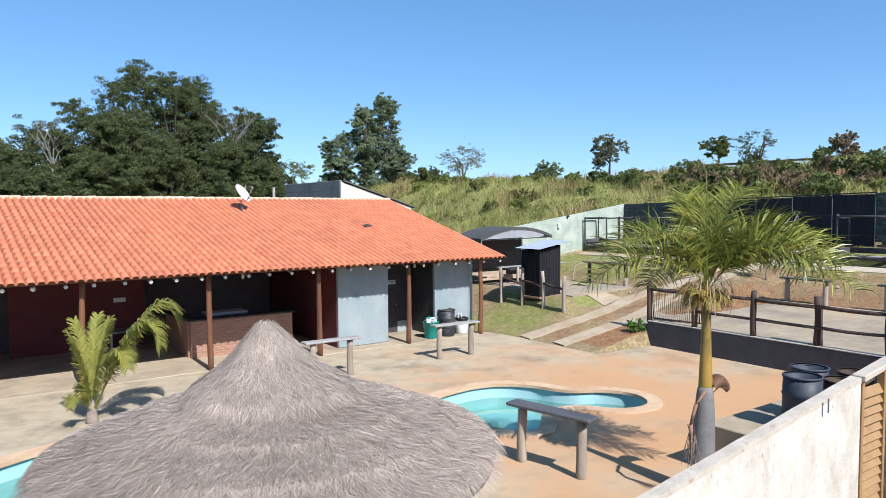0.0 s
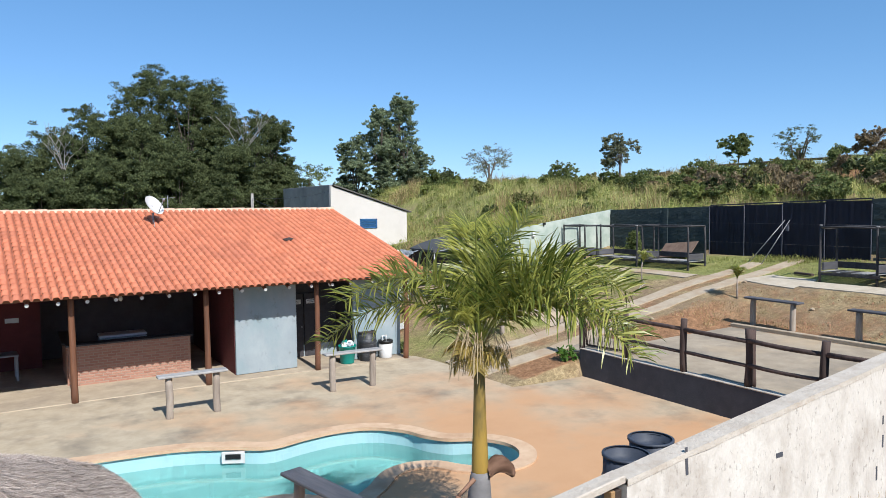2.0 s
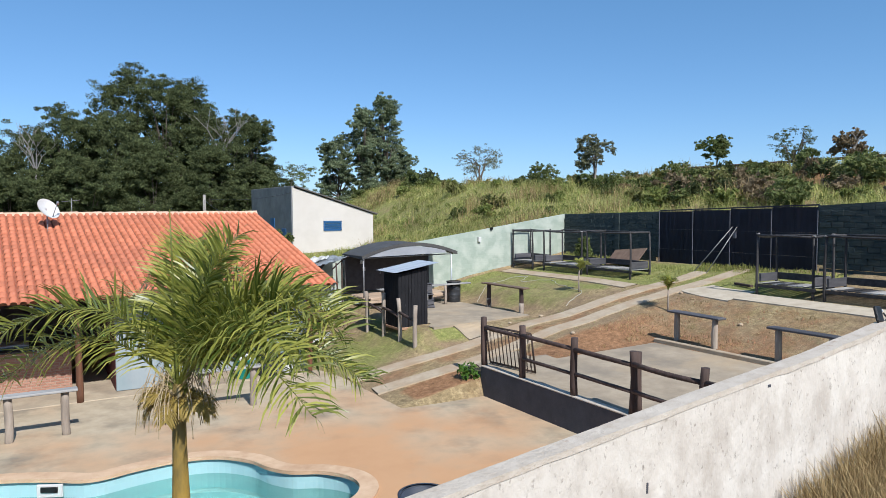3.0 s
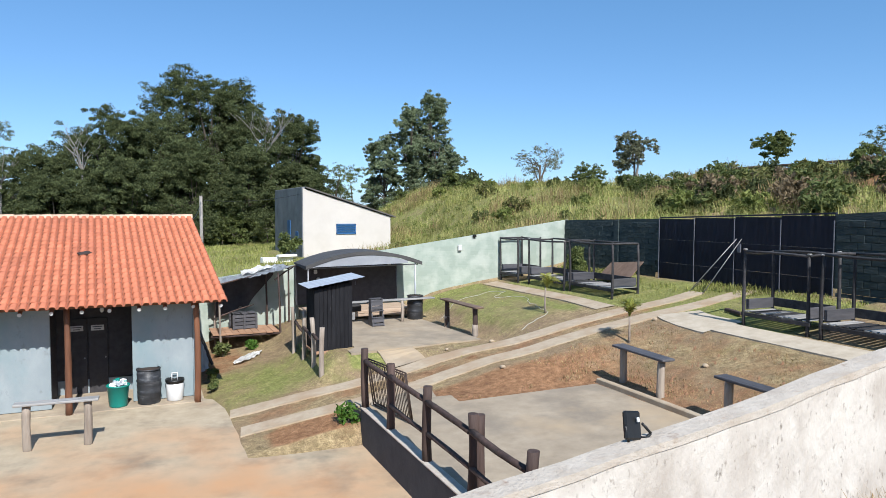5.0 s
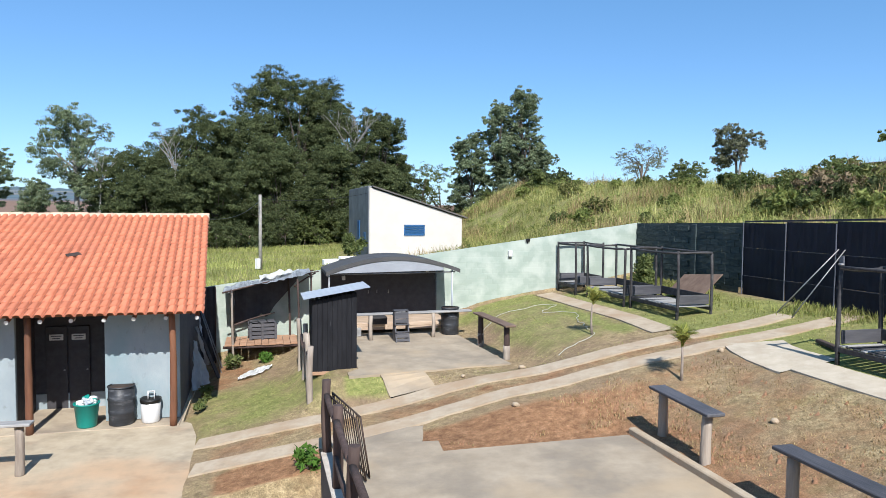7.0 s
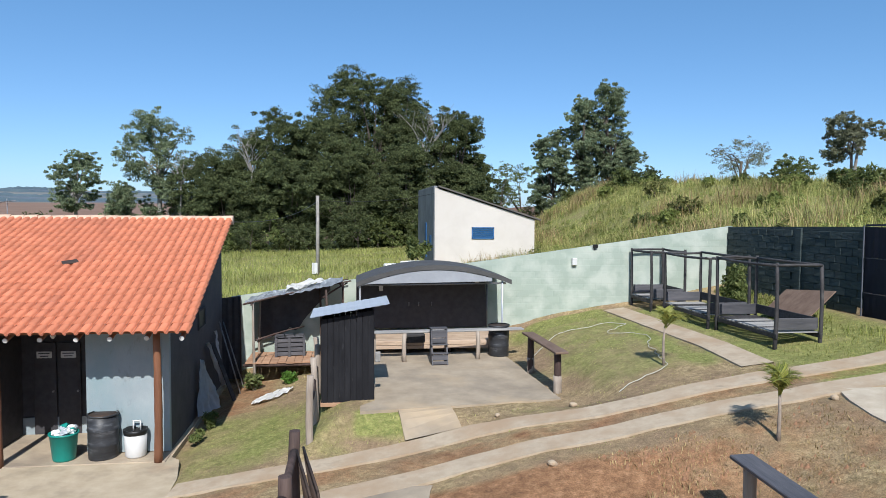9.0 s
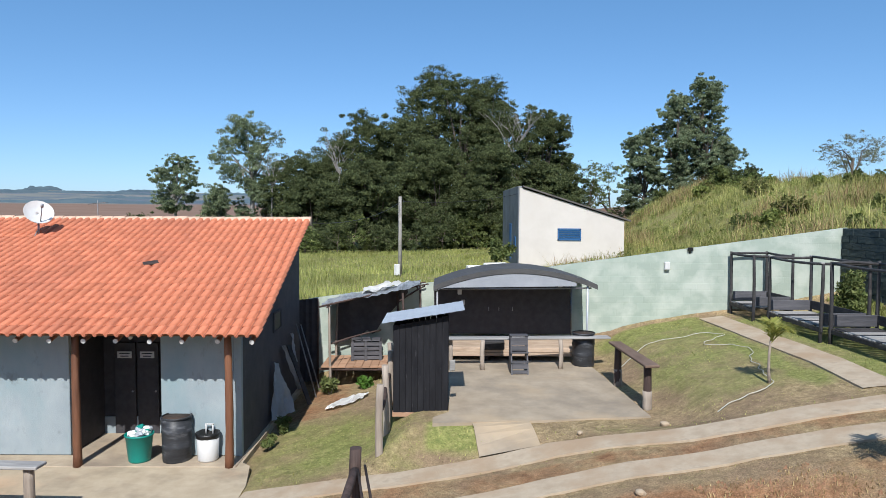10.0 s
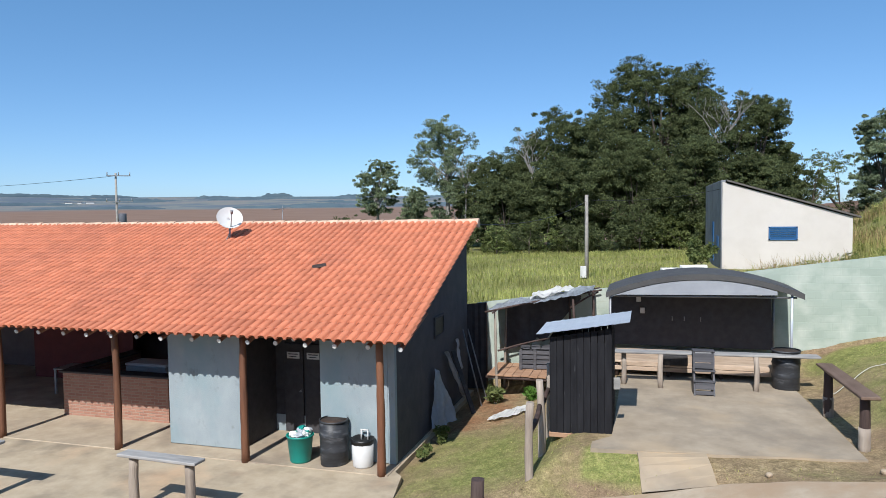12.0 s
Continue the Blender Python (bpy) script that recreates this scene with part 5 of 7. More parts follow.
def drum(x, y, z, r=0.29, h=0.88, material="bluedrum", label="", name="drum", inner="blackplastic", tilt=0.0):
    """An open steel drum: wall with rolling hoops, rolled rim, bottom."""
    t = thing(name, label, "drum", at=(x, y, z), rz=random.uniform(0, 90))
    bm = bmesh.new()
    pr = [(r * 0.985, 0.0), (r, 0.02)]
    for k in (0.33, 0.66):
        pr += [(r, h * k - 0.03), (r + 0.014, h * k), (r, h * k + 0.03)]
    pr += [(r, h - 0.02), (r - 0.015, h - 0.02), (r - 0.02, h - 0.12), (0.01, h - 0.14)]
    lathe(bm, pr, 28)
    for v in bm.verts:
        v.co += Vector((v.co.x, v.co.y, 0)) * 0.10 * noise.noise((v.co.x * 3 + x, v.co.y * 3 + y, v.co.z * 2.2))
    b = part("body", bm, M[material], t)
    if material == "blackdrum":
        bm = bmesh.new()
        lathe(bm, [(r - 0.02, h - 0.03), (r - 0.02, h - 0.012), (0.01, h - 0.006)], 24)
        part("lid", bm, M["rust"], t, "grey-brown lid")
    bm = bmesh.new()
    lathe(bm, [(r - 0.012, h - 0.03), (r + 0.016, h - 0.025), (r + 0.016, h + 0.005), (r - 0.012, h + 0.005)], 28, close=False)
    part("rim", bm, M[material], t)
    return t


bm = bmesh.new()
box(bm, (13.65, -1.05, 0.35), (3.1, 3.1, 0.90), bevel=0.015)
single("concrete_platform", bm, M["slab"], "raised pale concrete platform beside the white wall", "platform")
drum(13.07, -0.62, 0.80, label="dark blue open steel drum on the concrete platform")
drum(13.78, -0.38, 0.80, label="dark blue open steel drum on the concrete platform")
drum(13.62, -0.98, 0.80, 0.27, 0.80, "rust", "rust-brown steel drum on the concrete platform")
drum(14.28, -0.90, 0.80, 0.28, 0.82, "rust", "rust-brown steel drum on the concrete platform")
drum(15.98, 13.22, 0.02, 0.285, 0.90, "blackdrum", "black dented drum beside the waste bins")
drum(25.1, 17.35, 1.09, 0.29, 0.86, "blackdrum", "black plastic drum at the end of the counter")

# bins by the wash rooms
t = thing("waste_bucket", "teal plastic bucket heaped with rubbish", "bucket", at=(15.25, 13.14, 0.02))
bm = bmesh.new()
lathe(bm, [(0.20, 0.0), (0.215, 0.03), (0.265, 0.52), (0.285, 0.53), (0.285, 0.56), (0.262, 0.56), (0.25, 0.48), (0.01, 0.44)], 24)
part("body", bm, M["teal"], t)
g = random.Random(2)
for k in range(11):
    bm = bmesh.new()
    bmesh.ops.create_icosphere(bm, subdivisions=2, radius=1.0)
    for v in bm.verts:
        v.co = Vector((v.co.x * 0.10, v.co.y * 0.085, v.co.z * 0.06)) * (1 + 0.5 * noise.noise(v.co * 2.2 + Vector((k, 0, 0))))
    ob = part("rubbish", bm, M[g.choice(("cloth_white", "cloth_white", "plywood", "cloth_grey", "teal"))], t)
    ob.matrix_basis = pose(g.uniform(-0.14, 0.14), g.uniform(-0.14, 0.14), 0.54 + g.uniform(0, 0.10), g.uniform(-40, 40), g.uniform(-40, 40), g.uniform(0, 180))
t = thing("waste_bin", "white plastic bin lined with a black bag", "waste bin", at=(16.62, 13.2, 0.02))
bm = bmesh.new()
lathe(bm, [(0.19, 0.0), (0.205, 0.03), (0.225, 0.54), (0.215, 0.54), (0.2, 0.45), (0.01, 0.42)], 24)
part("body", bm, M["whiteplastic"], t)
bm = bmesh.new()
lathe(bm, [(0.228, 0.47), (0.243, 0.53), (0.24, 0.57), (0.215, 0.565), (0.19, 0.50), (0.01, 0.47)], 24)
for v in bm.verts:
    v.co.z += 0.02 * noise.noise(v.co * 9)
part("bag", bm, M["blackplastic"], t)
bm = bmesh.new()
for a, b in (((-0.07, 0.1, 0.5), (-0.07, 0.1, 0.70)), ((0.07, 0.1, 0.5), (0.07, 0.1, 0.70)), ((-0.085, 0.1, 0.70), (0.085, 0.1, 0.70))):
    rod(bm, a, b, 0.016, seg=8)
part("handle", bm, M["whiteplastic"], t)

# rail fence on the retaining wall
fence = thing("rail_fence", "dark round-timber rail fence on the retaining wall", "fence", at=(RETAIN_X + 0.11, 0, 0.79))
POSTS = [7.98, 6.33, 4.43, 2.69, 0.96, -0.78, -2.45]
for y in POSTS:
    bm = bmesh.new()
    rod(bm, (0, y, -0.05), (random.uniform(-0.02, 0.02), y, 1.29), 0.085, 0.078, 12, 0.05, 5)
    part("post", bm, M["darklog"], fence)
for y0, y1 in zip(POSTS, POSTS[1:]):
    for z, r in ((1.03, 0.055), (0.48, 0.045)):
        if z < 0.5 and y0 > 7:
            continue
        bm = bmesh.new()
        rod(bm, (-0.02, y0 - 0.02, z + random.uniform(-0.02, 0.02)), (-0.02, y1 + 0.02, z + random.uniform(-0.02, 0.02)), r, r * 0.9, 9, 0.06, 4)
        part("rail", bm, M["darklog"], fence)
bm = bmesh.new()
rod(bm, (0.14, 2.66, -0.02), (0.13, 2.67, 1.27), 0.075, 0.07, 12, 0.05, 5)
part("post", bm, M["darklog"], fence, "second post bound to its neighbour")
# barred panel leaning between the first posts
grid = thing("barred_panel", "dark iron barred panel leaning on the fence", "metal panel", at=(RETAIN_X + 0.42, 7.15, 0.82), rz=100)
lean = Matrix.Rotation(radians(-9), 4, "X")
for k in range(2):
    off = Vector((0.12 * k, -0.10 * k, 0))
    for a, b, r in [((-0.8, 0, 0.02), (0.8, 0, 0.02), 0.016), ((-0.8, 0, 1.02), (0.8, 0, 1.02), 0.016), ((-0.8, 0, 0.02), (-0.8, 0, 1.02), 0.016), ((0.8, 0, 0.02), (0.8, 0, 1.02), 0.016)]:
        bm = bmesh.new()
        rod(bm, lean @ Vector(a) + off, lean @ Vector(b) + off, r, seg=7)
        part("edge_bar", bm, M["rust"], grid)
    for i in range(11):
        x = -0.68 + i * 0.136
        bm = bmesh.new()
        rod(bm, lean @ Vector((x, 0, 0.03)) + off, lean @ Vector((x + random.uniform(-0.02, 0.02), 0, 1.0)) + off, 0.008, seg=6)
        part("bar", bm, M["rust"], grid)
# short fence beside the booth
f2 = thing("post_fence", "weathered grey post fence beside the black booth", "fence", at=(20.25, 11.75, 0.45))
for (x, y, z, h) in ((0, 0, 0, 1.5), (0.02, 1.15, 0.15, 1.45), (0.0, 2.3, 0.15, 1.5), (-0.05, 3.5, 0.1, 1.5)):
    bm = bmesh.new()
    rod(bm, (x, y, z - 0.3), (x + random.uniform(-0.03, 0.03), y, z + h), 0.075, 0.065, 11, 0.07, 6)
    part("post", bm, M["greylog"], f2)
for y in (0, 1.15, 2.3):
    bm = bmesh.new()
    rod(bm, (0.0, y, 1.0), (0.0, y + 1.15, 1.15), 0.05, 0.045, 9, 0.06, 3)
    part("rail", bm, M["darklog"], f2)

# black booth
booth = thing("booth", "black vertical-board booth with a zinc roof", "booth", at=(20.40, 13.2, 0.94))
BW, BD = 1.1, 1.05
n = 9
for side in range(4):
    for i in range(n):
        f = (i + 0.5) / n
        w0 = (BW if side % 2 == 0 else BD) / n
        hgt = {0: 1.79 + 0.2 * f, 1: 1.99, 2: 1.99 - 0.2 * f, 3: 1.79}[side]
        cx, cy = ((BW * f, 0.0), (BW, BD * f), (BW * (1 - f), BD), (0.0, BD * (1 - f)))[side]
        bm = bmesh.new()
        sx, sy = (w0 - 0.008, 0.025) if side % 2 == 0 else (0.025, w0 - 0.008)
        jut = random.uniform(-0.006, 0.006)
        box(bm, (cx + (jut if side % 2 else 0), cy + (0 if side % 2 else jut), hgt / 2 + 0.06), (sx, sy, hgt), bevel=0.004)
        part("board", bm, M["boothblack"], booth)
# unseen core added to stop light through the board slits
bm = bmesh.new()
box(bm, (BW / 2, BD / 2, 0.92), (BW - 0.05, BD - 0.05, 1.70))
part("lining", bm, M["boothblack"], booth)
bm = bmesh.new()
box(bm, (BW / 2, BD / 2, 0.03), (BW + 0.06, BD + 0.06, 0.09), bevel=0.01)
part("floor", bm, M["plywood"], booth)
bm = bmesh.new()
m = Matrix.Rotation(radians(-9.5), 4, "Y")
k = 40
for i in range(k):
    x0, x1 = -0.84 + 1.68 * i / k, -0.84 + 1.68 * (i + 1) / k
    zz = [0.004 * math.cos(2 * math.pi * j / 4) for j in (i, i + 1)]
    for lift in (0, 0.006):
        bm.faces.new([bm.verts.new(m @ Vector(p) + Vector((BW / 2 + 0.05, BD / 2 - 0.02, 2.06))) for p in ((x0, -0.72, zz[0] + lift), (x1, -0.72, zz[1] + lift), (x1, 0.72, zz[1] + lift), (x0, 0.72, zz[0] + lift))])
bmesh.ops.remove_doubles(bm, verts=bm.verts, dist=1e-4)
part("roof_sheet", bm, M["zinc"], booth, "pale corrugated zinc sheet")
bm = bmesh.new()
box(bm, (BW + 0.09, 0.2, 1.0), (0.12, 0.05, 0.22), 20, bevel=0.01)
part("bracket", bm, M["greyplank"], booth)

# vaulted shelter
sh = thing("vaulted_shelter", "open shelter with a dark vaulted sheet roof", "shelter")
VX0, VX1, VY0, VY1, VZ, RISE = 21.15, 25.55, 17.75, 19.78, 3.08, 0.45


def vault(f):
    return VZ + 0.05 * f + RISE * (1 - (2 * f - 1) ** 2)


bm = bmesh.new()
rows = []
for i in range(29):
    f = i / 28
    rows.append([bm.verts.new((VX0 + (VX1 - VX0) * f, y, vault(f) + l)) for y, l in ((VY0, -0.10), (VY1, -0.02), (VY1, 0.03), (VY0, 0.03))])
for a, b in zip(rows, rows[1:]):
    for i in range(4):
        bm.faces.new((a[i], a[(i + 1) % 4], b[(i + 1) % 4], b[i]))
bm.faces.new(rows[0]), bm.faces.new(rows[-1][::-1])
part("roof", bm, M["vault"], sh, "dark curved sheet roof")
bm = bmesh.new()
lo, hi = [], []
for i in range(25):
    f = 0.01 + 0.86 * i / 24
    x = VX0 + (VX1 - VX0) * f
    top = vault(f) - 0.12
    lo.append((x, min(top - 0.005, VZ - 0.02 + 0.06 * f / 0.87)))
    hi.append((x, top))
for (a, b), (c, d) in zip(zip(lo, hi), zip(lo[1:], hi[1:])):
    for y in (VY0 + 0.01, VY0 + 0.03):
        bm.faces.new([bm.verts.new((p[0], y, p[1])) for p in (a, c, d, b)])
part("gable_sheet", bm, M["greysheet"], sh, "pale zinc gable sheet")
bm = bmesh.new()
box(bm, ((VX0 + 25.12) / 2, 19.55, 2.32), (25.12 - VX0, 0.03, 1.6))
for v in bm.verts:
    v.co.x += 0.06 if (v.co.z < 2 and v.co.x > 24) else 0
part("back_panel", bm, M["black"], sh, "black sheet hung along the back")
for (x, y, z0, z1, mt, r) in ((25.3, 17.85, 1.05, 3.15, "zinc", 0.03), (21.25, 17.85, 1.05, 3.1, "steel", 0.03), (21.3, 19.65, 1.05, 3.1, "steel", 0.03), (25.2, 19.65, 1.05, 3.1, "steel", 0.03)):
    bm = bmesh.new()
    rod(bm, (x, y, z0), (x, y, z1), r, seg=8)
    part("post", bm, M[mt], sh)
bm = bmesh.new()
rod(bm, (21.2, 17.87, 3.02), (25.4, 17.85, 3.06), 0.025, seg=6)
part("tie_bar", bm, M["steel"], sh)
for x, z in ((21.9, 2.75), (22.0, 2.45), (24.85, 2.98)):
    bm = bmesh.new()
    box(bm, (x, 19.5, z), (0.12, 0.06, 0.15), bevel=0.01)
    part("lamp_box", bm, M["whiteplastic"], sh, "small pale lamp box")
for x in (22.75, 23.05, 23.45):
    bm = bmesh.new()
    rod(bm, (x, 19.5, 2.2), (x, 19.46, 2.32), 0.012, seg=6)
    part("hook", bm, M["steel"], sh)
# counter
ct = thing("counter", "long weathered plank counter under the shelter", "counter")
bm = bmesh.new()
box(bm, (23.55, 16.95, 1.87), (4.35, 0.30, 0.05), rz=4, bevel=0.012)
part("plank", bm, M["greyplank"], ct)
for x, y in ((22.42, 16.72), (24.42, 16.9), (21.6, 16.9)):
    bm = bmesh.new()
    rod(bm, (x, y, 1.0), (x, y, 1.85), 0.06, 0.055, 9, 0.06, 3)
    part("leg", bm, M["greylog"], ct)
pl = thing("low_platform", "low boarded platform along the back of the shelter", "platform")
bm = bmesh.new()
box(bm, (23.2, 18.6, 1.42), (4.0, 1.6, 0.05), bevel=0.01)
part("deck", bm, M["tanplank"], pl)
for k in range(2):
    bm = bmesh.new()
    box(bm, (23.2 + 0.1 * k, 17.78, 1.27 + 0.11 * k), (3.9 - 0.3 * k, 0.03, 0.10), bevel=0.006)
    part("board", bm, M["tanplank"], pl)
for x in (21.4, 22.6, 23.8, 25.0):
    bm = bmesh.new()
    rod(bm, (x, 17.9, 1.05), (x, 17.9, 1.40), 0.05, 0.045, 8, 0.06, 2)
    part("leg", bm, M["darklog"], pl)
st = thing("step_stool", "tall black boarded step stool at the counter", "stool", at=(23.3, 16.45, 1.09), rz=3)
for x in (-0.20, 0.20):
    bm = bmesh.new()
    vv = [[bm.verts.new((x + e, y, z)) for y, z in ((-0.26, 0.0), (0.16, 0.0), (0.16, 0.92), (-0.06, 0.92), (-0.10, 0.5))] for e in (-0.018, 0.018)]
    bm.faces.new(vv[0]), bm.faces.new(vv[1][::-1])
    for k in range(5):
        bm.faces.new((vv[0][k], vv[0][(k + 1) % 5], vv[1][(k + 1) % 5], vv[1][k]))
    part("side_board", bm, M["darkplank"], st)
for z, y, dep in ((0.93, 0.05, 0.26), (0.52, -0.06, 0.24), (0.30, -0.16, 0.14)):
    bm = bmesh.new()
    box(bm, (0, y, z), (0.46, dep, 0.03), bevel=0.006)
    part("tread", bm, M["darkplank"], st)
for z, y, h in ((0.79, -0.07, 0.20), (0.62, -0.085, 0.12), (0.20, -0.215, 0.14), (0.06, -0.24, 0.08)):
    bm = bmesh.new()
    box(bm, (0, y, z), (0.38, 0.025, h), bevel=0.005)
    part("riser", bm, M["darkplank"], st)
bm = bmesh.new()
box(bm, (22.75, 17.45, 1.6), (0.55, 0.35, 0.24), bevel=0.02)
single("wooden_crate", bm, M["blacktimber"], "dark wooden crate resting on the platform edge", "crate")

# lean-to with a deck
lt = thing("lean_to", "rough lean-to with tarpaulin roof and plank deck", "lean-to")
DECK = 0.82
for k in range(10):
    bm = bmesh.new()
    box(bm, (18.16 + 0.225 * k, 18.98, DECK - 0.022 + random.uniform(-0.006, 0.006)), (0.215, 1.5 + random.uniform(-0.03, 0.05), 0.045), bevel=0.006)
    part("deck_board", bm, M["plywood"], lt)
bm = bmesh.new()
rod(bm, (18.0, 18.32, DECK - 0.09), (20.4, 18.32, DECK - 0.09), 0.045, 0.045, 8, 0.05, 3)
part("bearer", bm, M["darklog"], lt)
for x, y, z in ((18.32, 18.28, 2.46), (20.35, 18.35, 2.85), (18.25, 19.68, 2.40), (20.8, 18.9, 3.02), (20.1, 19.6, 2.85)):
    bm = bmesh.new()
    rod(bm, (x, y, -0.1), (x + random.uniform(-0.06, 0.06), y, z), 0.042, 0.03, 8, 0.06, 4)
    part("post", bm, M["greylog"] if x < 18.5 else M["darklog"], lt)
for a, b in (((18.0, 18.26, 2.46), (21.0, 18.75, 3.06)), ((18.1, 19.66, 2.42), (20.9, 19.66, 3.02)), ((18.25, 18.1, 2.47), (18.25, 19.75, 2.42)), ((20.7, 18.4, 2.98), (20.7, 19.75, 3.0)),
             ((18.32, 18.4, 1.42), (19.6, 19.5, 1.62)), ((20.2, 18.5, 2.6), (20.9, 18.8, 3.0))):
    bm = bmesh.new()
    rod(bm, a, b, 0.028, 0.022, 7, 0.06, 3)
    part("pole", bm, M["darklog"], lt)
bm = bmesh.new()
cols = 40
vv = []
for i in range(cols + 1):
    u = i / cols
    front = 18.55 - 0.30 * math.sin(2.2 * u) + 0.18 * noise.noise((i * 0.5, 0, 3))
    vv.append([bm.verts.new((18.0 + 2.75 * u + 0.03 * noise.noise((i, j, 0)), front + (19.82 - front) * j / 12,
                             2.47 + 0.62 * u + 0.12 * noise.noise((i * 0.16, j * 0.3, 7)) + 0.055 * noise.noise((i * 0.4, j * 0.5, 2)) - (0.03 if j == 0 else 0))) for j in range(13)])
for i in range(cols):
    for j in range(12):
        bm.faces.new((vv[i][j], vv[i + 1][j], vv[i + 1][j + 1], vv[i][j + 1]))
bmesh.ops.solidify(bm, geom=bm.faces[:], thickness=0.01)
part("tarpaulin", bm, M["cloth_grey"], lt, "creased grey tarpaulin")
bm = bmesh.new()
for i in range(26):
    f0, f1 = i / 26, (i + 1) / 26

    def edge(f):
        """Upper and lower rim of the torn cloth along its width."""
        x = 18.27 + 2.1 * f
        low = float(np.interp(f, (0, 0.35, 0.43, 0.50, 0.55, 0.62, 0.72, 1), (1.15, 1.42, 1.58, 1.46, 1.52, 1.78, 2.02, 2.68)))
        return x, 2.36 + 0.22 * (x - 18), low

    (xa, ta, la), (xb, tb_, lb) = edge(f0), edge(f1)
    wav = [19.70 + 0.03 * math.sin(9 * xx) for xx in (xa, xb)]
    bm.faces.new([bm.verts.new(p) for p in ((xa, wav[0] + 0.04, la), (xb, wav[1] + 0.04, lb), (xb, wav[1], tb_), (xa, wav[0], ta))])
bmesh.ops.remove_doubles(bm, verts=bm.verts, dist=1e-4)
bmesh.ops.solidify(bm, geom=bm.faces[:], thickness=0.01)
part("black_cloth", bm, M["black"], lt, "torn black cloth hung at the back")
cr = thing("slatted_crate", "dark slatted wooden crate on the deck", "crate", at=(19.2, 19.25, DECK + 0.005), rz=6)
bm = bmesh.new()
box(bm, (0, 0, 0.27), (0.78, 0.44, 0.48))
part("core", bm, M["black"], cr)
for side in (-1, 1):
    for z in (0.07, 0.20, 0.33, 0.46):
        bm = bmesh.new()
        box(bm, (0, 0.24 * side, z), (0.86, 0.03, 0.10), bevel=0.006)
        part("slat", bm, M["darkplank"], cr)
    for x in (-0.40, -0.02, 0.40):
        bm = bmesh.new()
        box(bm, (x, 0.268 * side, 0.27), (0.08, 0.03, 0.56), bevel=0.006)
        part("batten", bm, M["darkplank"], cr)
for x in (-0.28, 0, 0.28):
    bm = bmesh.new()
    box(bm, (x, 0.02, 0.56), (0.24, 0.5, 0.03), rz=random.uniform(-4, 4), bevel=0.006)
    part("lid_board", bm, M["darkplank"], cr)
scr = thing("black_screen", "black sheet screen closing the gap beside the house", "screen")
bm = bmesh.new()
for i in range(8):
    xs = [17.0 + 0.70 * k / 8 for k in (i, i + 1)]
    bm.faces.new([bm.verts.new((x, 19.80 + 0.015 * math.sin(30 * x), z)) for x, z in ((xs[0], 0.0), (xs[1], 0.0), (xs[1], 2.47 + 0.10 * (xs[1] - 17.27)), (xs[0], 2.47 + 0.10 * (xs[0] - 17.27)))])
bmesh.ops.remove_doubles(bm, verts=bm.verts, dist=1e-4)
bmesh.ops.solidify(bm, geom=bm.faces[:], thickness=0.012)
part("sheet", bm, M["black"], scr)
bm = bmesh.new()
rod(bm, (17.70, 19.77, -0.05), (17.70, 19.77, 2.5), 0.025, seg=7)
part("stake", bm, M["darklog"], scr)

# clutter against the gable wall
def cloth(name, pts, material, label, nx=14, ny=14, crumple=0.05, category="cloth", group=""):
    """A creased sheet spread between four corners."""
    a, b, c, d = (Vector(p) for p in pts)
    bm = bmesh.new()
    vv = []
    for i in range(nx + 1):
        u = i / nx
        col = []
        for j in range(ny + 1):
            w = j / ny
            p = a.lerp(b, u).lerp(d.lerp(c, u), w)
            nrm = (b - a).cross(d - a).normalized()
            p = p + nrm * crumple * (noise.noise((u * 5 + a.x, w * 3, a.y)) + 0.5 * noise.noise((u * 11, w * 9, a.y)))
            col.append(bm.verts.new(p))
        vv.append(col)
    for i in range(nx):
        for j in range(ny):
            f = bm.faces.new((vv[i][j], vv[i + 1][j], vv[i + 1][j + 1], vv[i][j + 1]))
            f.smooth = True
    bmesh.ops.solidify(bm, geom=bm.faces[:], thickness=0.012)
    return single(name, bm, M[material], label, category, group)


cloth("tarpaulin", ((17.34, 15.55, 0.10), (17.78, 16.25, 0.14), (17.40, 16.02, 1.36), (17.33, 15.80, 1.46)), "cloth_pale", "pale blue-grey tarpaulin draped against the gable wall", 20, 20, 0.13)
cloth("plastic_sheet", ((19.1, 18.75, 2.80), (20.45, 18.85, 3.08), (20.4, 19.5, 3.08), (19.15, 19.45, 2.84)), "cloth_white", "crumpled white plastic lying on the lean-to roof", 18, 12, 0.13)
cloth("hanging_cloth", ((17.60, 17.55, 0.36), (17.64, 17.85, 0.40), (17.34, 16.92, 1.66), (17.33, 16.68, 1.68)), "cloth_grey", "narrow grey cloth hung on the gable wall", 8, 16, 0.08)
cloth("hanging_cloth", ((17.46, 17.75, 1.0), (17.46, 18.0, 1.0), (17.33, 17.95, 1.80), (17.32, 17.78, 1.80)), "cloth_pale", "narrow pale cloth hung on the gable wall", 8, 12, 0.06)
for k, (y, dy, h) in enumerate(((17.2, 0.4, 1.5),)):
    bm = bmesh.new()
    z0 = yard(17.9, y)
    a, b = Vector((17.95, y, z0 - 0.02)), Vector((17.30, y + dy, z0 + h))
    q = (b - a).to_track_quat("Z", "Y").to_matrix().to_4x4()
    box(bm, (a + b) / 2, (0.14, 0.03, (b - a).length), m=q, bevel=0.005)
    single("leaning_board", bm, M["blacktimber"], "weathered board leaning against the gable wall", "board", "leaning boards")
